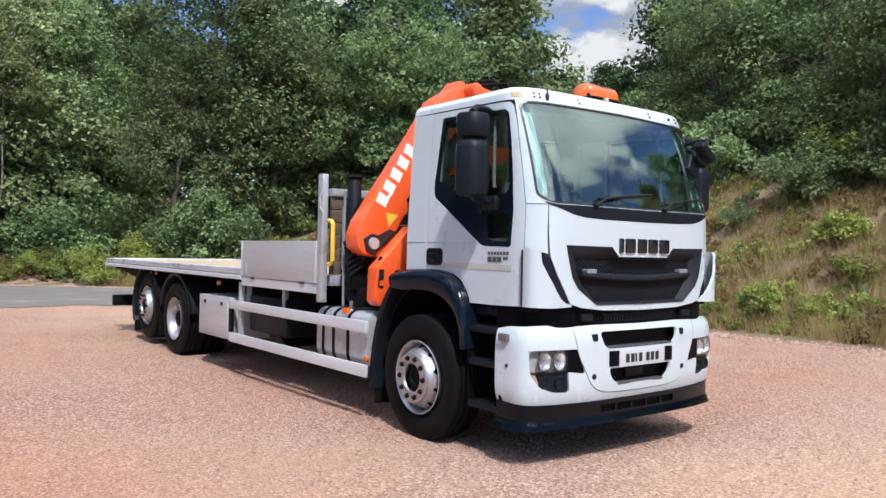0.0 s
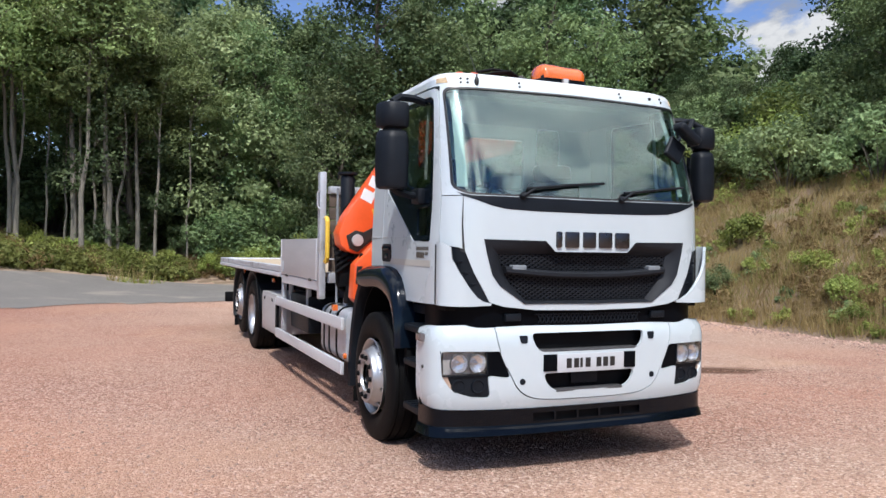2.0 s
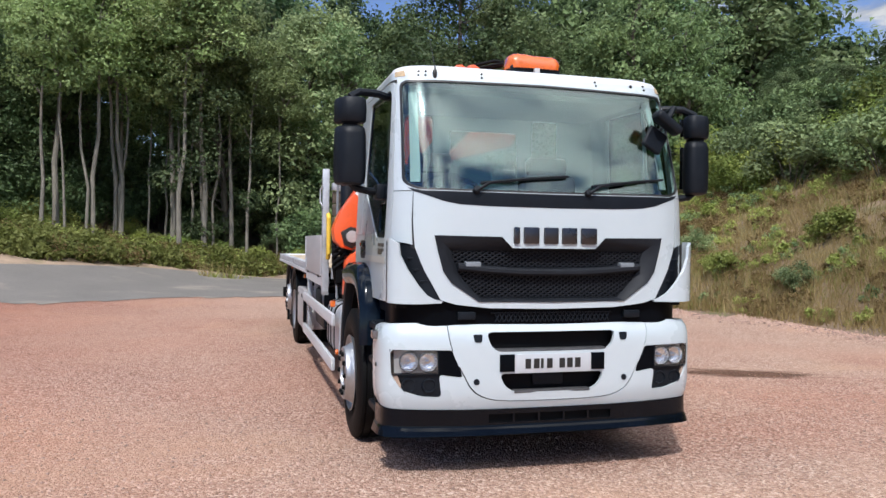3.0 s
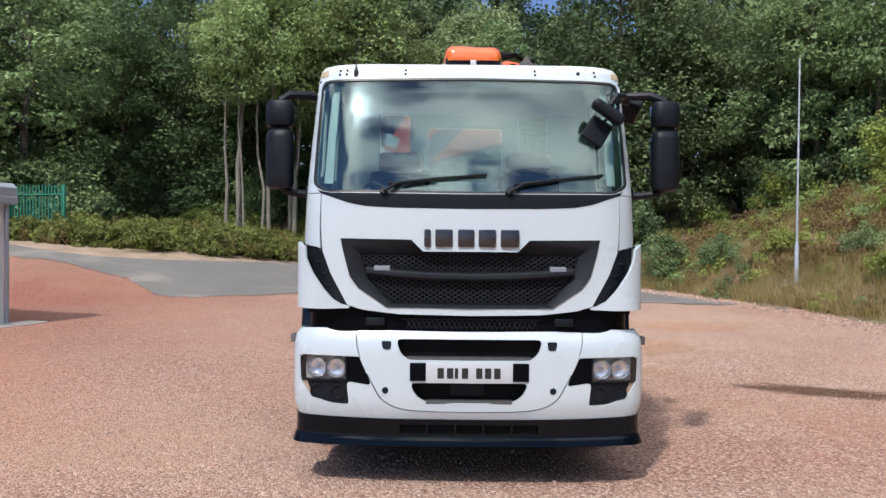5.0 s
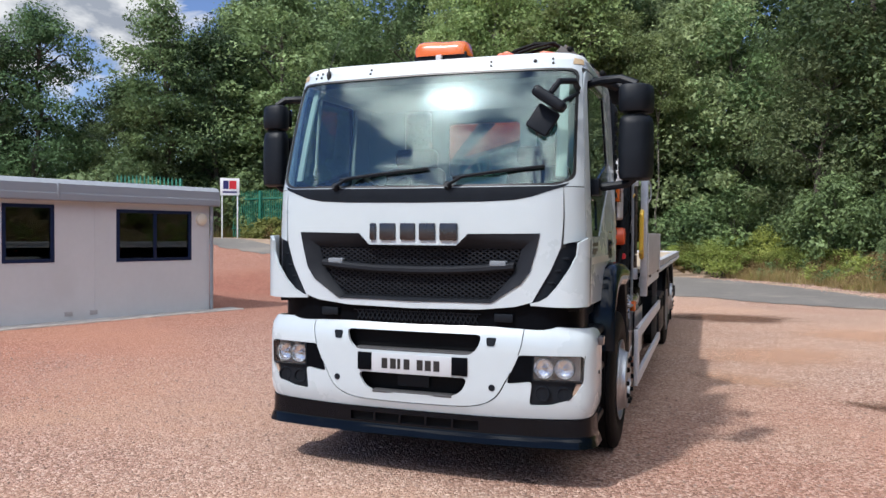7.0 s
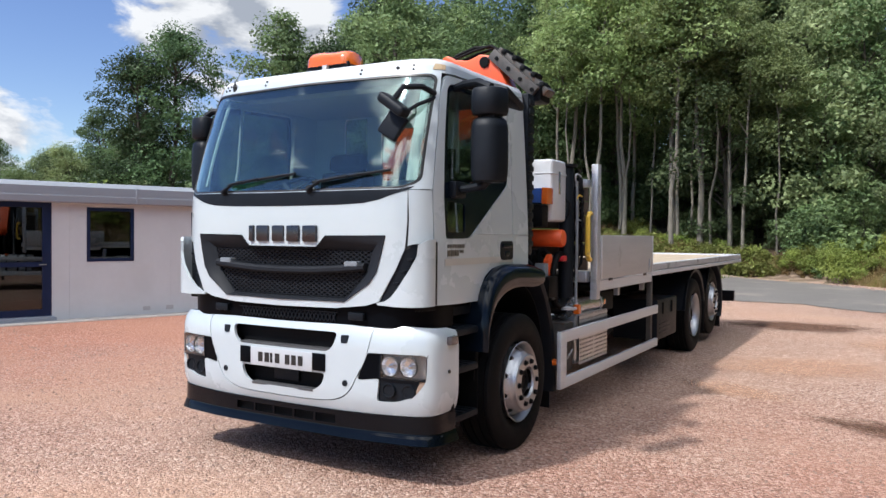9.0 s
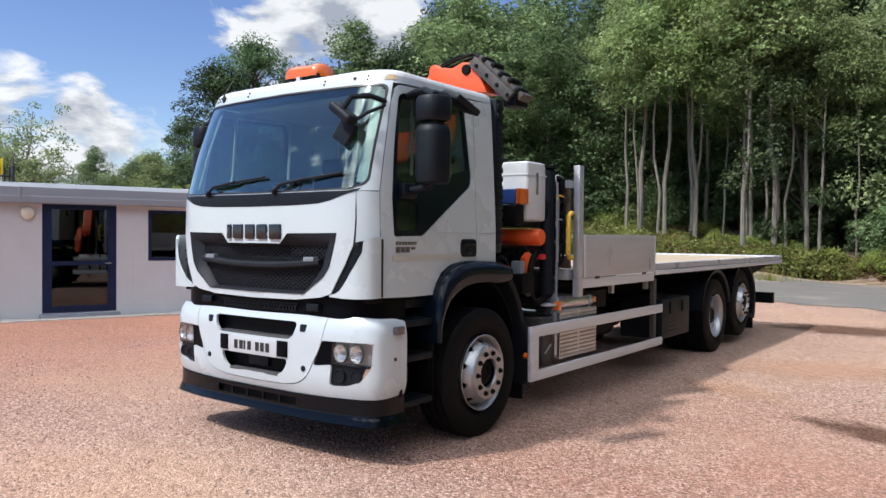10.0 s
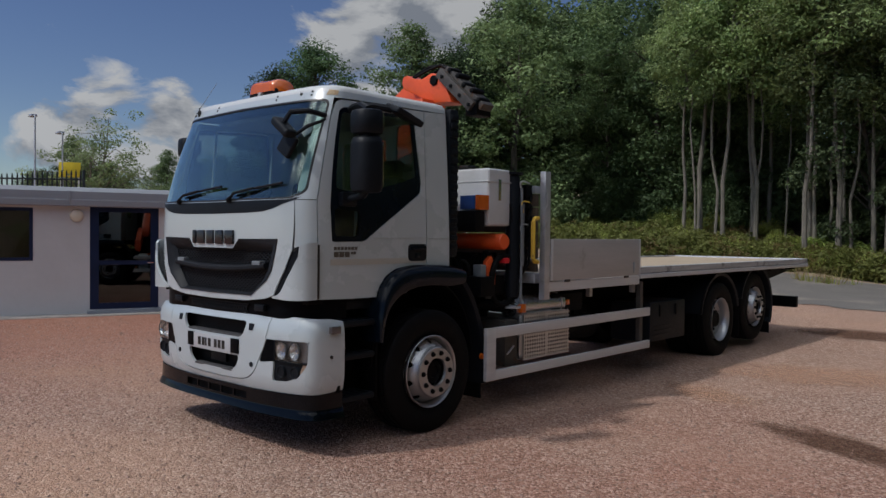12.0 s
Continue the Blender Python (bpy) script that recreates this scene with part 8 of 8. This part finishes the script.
    for k in range(4):
        y = 2.15 + 0.020 * k
        bm = bmesh.new()
        tube(bm, [(1.03, y, 1.22), (1.075, y, 1.16), (1.085, y, 1.08)], 0.005, 6)
        part("lever", bm, STEEL_WORN, bank)
        bm = bmesh.new()
        lathe(bm, [(0.0001, -0.016), (0.011, -0.010), (0.013, 0.0), (0.011, 0.012), (0.0001, 0.017)], 10, pose(1.085, y, 1.07), "z")
        part("lever_knob", bm, INK, bank)
    for k, (x0, z0, z1) in enumerate(((1.10, 2.06, 2.17), (1.12, 1.86, 1.98), (1.11, 1.62, 1.76), (1.10, 1.20, 1.34))):
        bm = bmesh.new()
        pts = chaikin([(2.66, z0), (2.60, (z0 + z1) / 2 + 0.04), (2.66, z1), (2.78, z1 - 0.02)], 2)
        tube(bm, [(x0 + 0.02 * math.sin(3 * i / len(pts)), y, z) for i, (y, z) in enumerate(pts)], 0.008, 6)
        part("pipe_loop", bm, [GALV, YELLOW, GALV, RUBBER][k], crane)
    for k in range(7):
        z0 = 1.06 + 0.05 * k
        bm = bmesh.new()
        tube(bm, [(-1.00 - 0.02 * (k % 3), 2.50, z0), (-1.16 - 0.015 * (k % 2), 2.44, z0 + 0.10), (-1.19, 2.40 + 0.02 * k, z0 + 0.24), (-1.08, 2.36, z0 + 0.33), (-0.90, 2.34, z0 + 0.28)], 0.017, 8)
        part("hose", bm, RUBBER, crane)
    for b in ((-1.17, -1.0, 2.40, 2.54, 1.16, 1.40), (-1.10, -0.94, 2.36, 2.50, 1.0, 1.18)):
        part("valve_block", boxes(b, bevel=0.02), CHASSIS, crane)
    for k, (y, z, h) in enumerate(((2.66, 1.30, 0.22), (2.70, 1.56, 0.16), (2.66, 1.76, 0.20), (2.71, 2.00, 0.14))):
        part("valve_block", boxes((1.0, 1.10 + 0.02 * (k % 2), y, y + 0.11, z, z + h), bevel=0.015), CHASSIS, crane)
    for k in range(6):
        bm = bmesh.new()
        tube(bm, [(1.06, 2.68 + 0.02 * k, 1.22 + 0.12 * k), (1.14, 2.72, 1.36 + 0.11 * k), (1.13, 2.78, 1.52 + 0.10 * k), (1.02, 2.76, 1.62 + 0.10 * k)], 0.013, 8)
        part("hose", bm, RUBBER, crane)
    rng = np.random.default_rng(77)
    for k in range(18):
        s = -1 if k < 8 else 1
        x, z = s * (0.55 + 0.45 * rng.random()), 1.25 + 0.15 * rng.random()
        y = 1.95 + 0.5 * rng.random()
        bm = bmesh.new()
        p = [(x, y, z), (x + 0.1 * rng.normal(), y + 0.08 * rng.normal(), z + 0.16), (x + s * 0.1, y + 0.12 * rng.normal(), z + 0.05), (x * 0.9, y + 0.1, z - 0.25)]
        q = chaikin([(a[0], a[2]) for a in p], 2)
        tube(bm, [(u, y + (p[-1][1] - y) * i / len(q), v) for i, (u, v) in enumerate(q)], 0.014 + 0.012 * rng.random(), 7)
        part("hose", bm, RUBBER, crane)
    for b in ((-0.95, -0.62, 1.95, 2.03, 1.22, 1.36), (0.45, 0.85, 2.3, 2.6, 1.24, 1.48), (-0.40, -0.15, 1.9, 2.5, 1.25, 1.75)):
        part("valve_block", boxes(b, bevel=0.02), CHASSIS, crane)


build_crane()

# ---------------------------------------------------------------- office cabin
office = empty("office_cabin", "low beige portable office with grey roof fascia", "building")
office.matrix_world = pose(-7.85, 8.65, 0, 0, 0, math.degrees(math.atan2(0.944, 0.33)))


def build_office():
    """Local x runs along the front wall (the far corner is 0), y goes inwards."""
    L, D = 10.8, 3.6
    front = [(0, -0.06), (0, 2.30), (-L, 2.30), (-L, -0.06)]
    def hole(a, b, z0, z1):
        return [(a, z0), (b, z0), (b, z1), (a, z1)]
    wins = [(-1.99, -0.42, 1.035, 2.005), (-3.96, -3.11, 1.055, 2.05), (-8.30, -6.82, 1.07, 2.08)]
    door = (-5.83, -4.55, 0.10, 2.165)
    holes = [hole(a, b, z0, z1) for a, b, z0, z1 in wins] + [hole(*door)]
    w = part("front_wall", sheet(front, holes, lambda u, v, o: Vector((u, -o, v)), 20, 20, 0.10), RENDER_WALL, office, "beige rendered front wall")
    for x in (-2.4, -4.25, -6.5, -8.7):
        bm = boxes((x - 0.004, x + 0.004, -0.004, 0.0, 0.0, 2.2), bevel=0)
        part("wall_joint", bm, RENDER_WALL, w)
    bm = boxes((-0.10, 0, 0.101, D, -0.06, 2.30), bevel=0.004)
    part("end_wall", bm, RENDER_WALL, office)
    bm = boxes((-L, -L + 0.1, 0.101, D, -0.06, 2.30), bevel=0.004)
    part("end_wall", bm, RENDER_WALL, office)
    bm = boxes((-L, 0, D, D + 0.1, -0.06, 2.30), bevel=0.004)
    part("back_wall", bm, RENDER_WALL, office)
    bm = boxes((-L + 0.1, -0.1, 0.1, D, 0.05, 0.10), bevel=0)
    part("office_floor", bm, CONCRETE, office)
    bm = bmesh.new()
    prism(bm, [(-0.16, 2.14), (-0.15, 2.12), (-0.02, 2.12), (D + 0.2, 2.14), (D + 0.2, 2.40), (0.05, 2.50), (-0.05, 2.49), (-0.14, 2.41), (-0.15, 2.26), (-0.155, 2.255), (-0.155, 2.245), (-0.16, 2.24)], "yz", -L - 0.15, 0.15)
    part("roof_fascia", bm, FASCIA, office, "grey curved metal roof fascia", 20)
    for x in (-3.1, -6.2, -9.2):
        bm = boxes((x - 0.02, x + 0.02, -0.165, -0.10, 2.13, 2.42), bevel=0.004)
        part("fascia_joint", bm, FASCIA, office)
    for k, (a, b, z0, z1) in enumerate(wins):
        f = sheet(hole(a, b, z0, z1), [hole(a + 0.06, b - 0.06, z0 + 0.06, z1 - 0.06)], lambda u, v, o: Vector((u, -0.008 - o, v)), 9, 9, 0.07)
        win = part("window", f, FRAME_BLACK, office, "black framed office window")
        bm = boxes((a + 0.055, b - 0.055, 0.025, 0.031, z0 + 0.055, z1 - 0.055), bevel=0)
        g = part("pane", bm, GLASS_OFFICE, win)
        g.visible_shadow = False
        if b - a > 1.2:
            m = (a + b) / 2
            bm = boxes((m - 0.03, m + 0.03, 0.0, 0.05, z0 + 0.06, z1 - 0.06), bevel=0.004)
            part("mullion", bm, FRAME_BLACK, win)
    a, b, z0, z1 = door
    f = sheet(hole(a, b, z0, z1), [hole(a + 0.16, b - 0.15, z0 + 0.12, 0.98), hole(a + 0.16, b - 0.15, 1.06, z1 - 0.14)], lambda u, v, o: Vector((u, -0.006 - o, v)), 9, 9, 0.06)
    d = part("door", f, FRAME_BLACK, office, "black framed glazed door")
    for p, q in ((z0 + 0.11, 0.99), (1.05, z1 - 0.13)):
        bm = boxes((a + 0.15, b - 0.14, 0.02, 0.026, p, q), bevel=0)
        part("pane", bm, GLASS_OFFICE, d).visible_shadow = False
    bm = bmesh.new()
    tube(bm, [(b - 0.10, -0.02, 1.02), (b - 0.10, -0.06, 1.02), (b - 0.22, -0.06, 1.02)], 0.012, 8)
    part("door_handle", bm, CHROME, d)
    bm = boxes((a - 0.05, b + 0.05, -0.16, 0.0, -0.02, 0.085), bevel=0.01)
    part("door_step", bm, FASCIA, office)
    bm = boxes((-L - 0.1, 0.55, -0.42, -0.002, -0.08, 0.025), bevel=0.01)
    part("plinth", bm, CONCRETE, office, "pale concrete strip along the base")
    bm = bmesh.new()
    tube(bm, [(0.02, -0.045, 0.02), (0.02, -0.045, 2.12)], 0.036, 12)
    part("downpipe", bm, FASCIA, office, "grey downpipe at the corner")
    for x, z in ((-0.20, 1.85), (-6.07, 1.945)):
        bm = bmesh.new()
        lathe(bm, [(0.0001, -0.085), (0.06, -0.08), (0.11, -0.055), (0.125, -0.02), (0.125, 0.0)], 24, pose(x, 0, z), "y")
        part("wall_lamp", bm, CREAM, office, "round cream bulkhead lamp", 40)
    for x in (-2.87, -2.42):
        bm = boxes((x - 0.07, x + 0.07, -0.008, 0.0, 0.10, 0.18), bevel=0.002)
        part("wall_vent", bm, ALU_DULL, office)
    # desk and cabinet dimly seen through the glass
    bm = boxes((-3.9, -2.2, 1.2, 1.9, 0.72, 0.76), (-3.85, -3.75, 1.3, 1.8, 0.10, 0.72), (-2.35, -2.25, 1.3, 1.8, 0.10, 0.72))
    part("desk", bm, CREAM, office)
    bm = boxes((-1.2, -0.5, 3.1, 3.55, 0.10, 1.5), bevel=0.01)
    part("filing_cabinet", bm, FASCIA, office)


build_office()


# ---------------------------------------------------------------- green palisade fence, signs, posts
def pale_mesh(tall):
    bm = bmesh.new()
    pts = [(-0.027, 0.0), (-0.027, tall - 0.10), (-0.009, tall), (0.009, tall), (0.027, tall - 0.10), (0.027, 0.0)]
    prism(bm, pts, "xz", -0.006, 0.006)
    return finish(bm, "pale", GREEN_PAINT, 20)


def fence(name, a, b, tall, label, mat):
    a, b = Vector(a), Vector(b)
    n = int((b - a).length / 0.155)
    ang = math.degrees(math.atan2(b.y - a.y, b.x - a.x))
    f = empty(name, label, "fence", "", (a.x, a.y, height(a.x, a.y)))
    f.matrix_world = pose(a.x, a.y, height(a.x, a.y), 0, 0, ang)
    me = pale_mesh(tall)
    me.materials.clear()
    me.materials.append(mat)
    for k in range(n):
        p = a.lerp(b, (k + 0.5) / n)
        shared("pale", me, f, pose(0.155 * (k + 0.5), 0, height(p.x, p.y) - height(a.x, a.y) + 0.06))
    ln = 0.155 * n
    drop = height(b.x, b.y) - height(a.x, a.y)
    for z in (0.40, tall - 0.30):
        bm = bmesh.new()
        tube(bm, [(0, 0.03, z), (ln, 0.03, z + drop)], 0.03, 6)
        part("fence_rail", bm, mat, f)
    k = 0.0
    while k <= ln + 0.1:
        p = a.lerp(b, min(1, k / ln))
        z = height(p.x, p.y) - height(a.x, a.y)
        bm = boxes((k - 0.04, k + 0.04, 0.04, 0.12, z - 0.3, z + tall + 0.03))
        part("fence_post", bm, mat, f)
        k += 2.75
    return f


fence("palisade_fence", (-13.25, 22.0), (-17.9, 24.0), 1.95, "green steel palisade fence beside the road", GREEN_PAINT)
fence("palisade_fence", (-15.1, 17.1), (-17.75, 16.9), 2.28, "green palisade fence behind the office", GREEN_PAINT)
fence("security_fence", (-22.3, 8.2), (-24.0, -10.0), 3.1, "dark steel palisade fence behind the office", DARK_FENCE)


def sign_board(x, y, z0, z1, wide, face, mat, label, ground=None):
    b = empty("sign", label, "sign", "", (x, y, height(x, y)))
    b.matrix_world = pose(x, y, height(x, y), 0, 0, face)
    g = height(x, y)
    bm = boxes((-wide / 2, wide / 2, -0.012, 0.012, z0 - g, z1 - g), bevel=0.003)
    part("board", bm, mat, b)
    for s in (-1, 1):
        bm = boxes((s * wide * 0.4 - 0.025, s * wide * 0.4 + 0.025, 0.014, 0.06, -0.3, z1 - g - 0.02))
        part("sign_post", bm, SIGN_WHITE, b)
    return b


s = sign_board(-16.74, 22.2, 3.10, 3.80, 0.76, 35, SIGN_WHITE, "white sign board with navy and red shapes")
g = height(-16.74, 22.2)
for a, c, mat in ((-0.26, -0.05, SIGN_NAVY), (-0.02, 0.26, SIGN_RED)):
    bm = boxes((a, c, -0.018, -0.0125, 3.36 - g, 3.70 - g), bevel=0)
    part("sign_block", bm, mat, s)
bm = boxes((-0.28, 0.28, -0.018, -0.0125, 3.20 - g, 3.27 - g), bevel=0)
part("sign_bar", bm, SIGN_NAVY, s)


def lamp_post(x, y, tall, r, label, category="lamp post", head=False, lean=0.0):
    p = empty("lamp_post", label, category, "", (x, y, 0))
    p.matrix_world = pose(x, y, height(x, y))
    bm = bmesh.new()
    lathe(bm, [(r * 1.9, -0.2), (r * 1.9, 0.9), (r * 1.2, 1.0), (r, 1.05), (r * 0.7, tall), (0.0001, tall)], 14, None, "z")
    part("post", bm, GALV, p)
    if head:
        bm = bmesh.new()
        tube(bm, [(0, 0, tall), (-0.35, 0.1, tall + 0.12)], 0.03, 8)
        box(bm, -0.75, -0.30, -0.05, 0.22, tall + 0.06, tall + 0.18, bevel=0.04)
        part("lamp_head", bm, GALV, p)
    return p


lamp_post(8.73, 14.3, 5.6, 0.030, "tall slim galvanised lamp post on the bank")
lamp_post(-32.1, 10.1, 5.5, 0.05, "distant grey lamp post with an angled head", head=True)
lamp_post(-31.8, 11.2, 4.8, 0.05, "distant grey lamp post with an angled head", head=True)
sign_board(-31.6, 11.45, 4.15, 4.85, 0.95, 55, SIGN_YELLOW, "yellow notice board above the dark fence")


# ---------------------------------------------------------------- stains and stones on the yard
def stain(x, y, rx, ry, turn, name="damp_stain", mat=None, label="dark damp patch soaked into the gravel", lift=0.006):
    """A thin unit disc, stretched to the patch; its edge fades in the material."""
    bm = bmesh.new()
    ring = [bm.verts.new((1.15 * math.cos(2 * math.pi * j / 40), 1.15 * math.sin(2 * math.pi * j / 40), 0)) for j in range(40)]
    bm.faces.new(ring)
    ob = tagged(part(name, bm, mat or DAMP), label, "stain", kind="structure")
    ob.matrix_world = pose(x, y, max(height(x + a * rx, y + c * ry) for a in (-1, 0, 1) for c in (-1, 0, 1)) + lift, 0, 0, turn)
    ob.scale = (rx, ry, 1)
    return ob


stain(3.9, 3.25, 1.2, 0.36, -24)
stain(2.2, 11.2, 1.6, 0.95, 3)
for x, y, rx, ry, turn in ((2.7, 6.4, 1.5, 0.9, 25), (2.2, 4.5, 0.9, 0.4, -30), (4.4, 9.2, 1.8, 1.0, 0)):
    stain(x, y, rx, ry, turn, "dust_patch", DUST, "thin orange dust drifted over the gravel", 0.010)


def loose_stones(count, seed):
    """Loose stones of the crushed-stone surface where the camera walks, and heaped along the bank's foot."""
    rng = np.random.default_rng(seed)
    base = np.array([(1, 0, -0.2), (-0.5, 0.87, -0.15), (-0.5, -0.87, -0.2), (0.1, 0.1, 0.8), (0, 0, -0.6)])
    tri = np.array([(0, 1, 3), (1, 2, 3), (2, 0, 3), (1, 0, 4), (2, 1, 4), (0, 2, 4)])
    verts, faces = [], []
    for i in range(count):
        if i % 9 == 0:
            x, y = foot_point(0.36 + 0.22 * rng.random(), -0.25 + 0.35 * rng.normal())
            size = 0.02 + 0.03 * rng.random()
        else:
            x, y = -9 + 18 * rng.random(), -4.2 + 7.5 * rng.random() ** 1.3
            size = 0.007 + 0.012 * rng.random() ** 2
        a = rng.random() * 6.28
        c, s_ = math.cos(a), math.sin(a)
        p = base * size * (0.7 + 0.6 * rng.random((5, 1))) * np.array([1, 1, 0.7])
        q = np.stack([p[:, 0] * c - p[:, 1] * s_ + x, p[:, 0] * s_ + p[:, 1] * c + y, p[:, 2] + height(x, y) + size * 0.25], 1)
        faces.append(tri + 5 * i)
        verts.append(q)
    me = bpy.data.meshes.new("loose_stones")
    me.from_pydata(np.concatenate(verts).tolist(), [], np.concatenate(faces).tolist())
    me.materials.append(STONE)
    return tagged(new("loose_stones", me), "loose pink and grey crushed stones on the yard", "gravel", kind="stuff")


loose_stones(26000, 9)
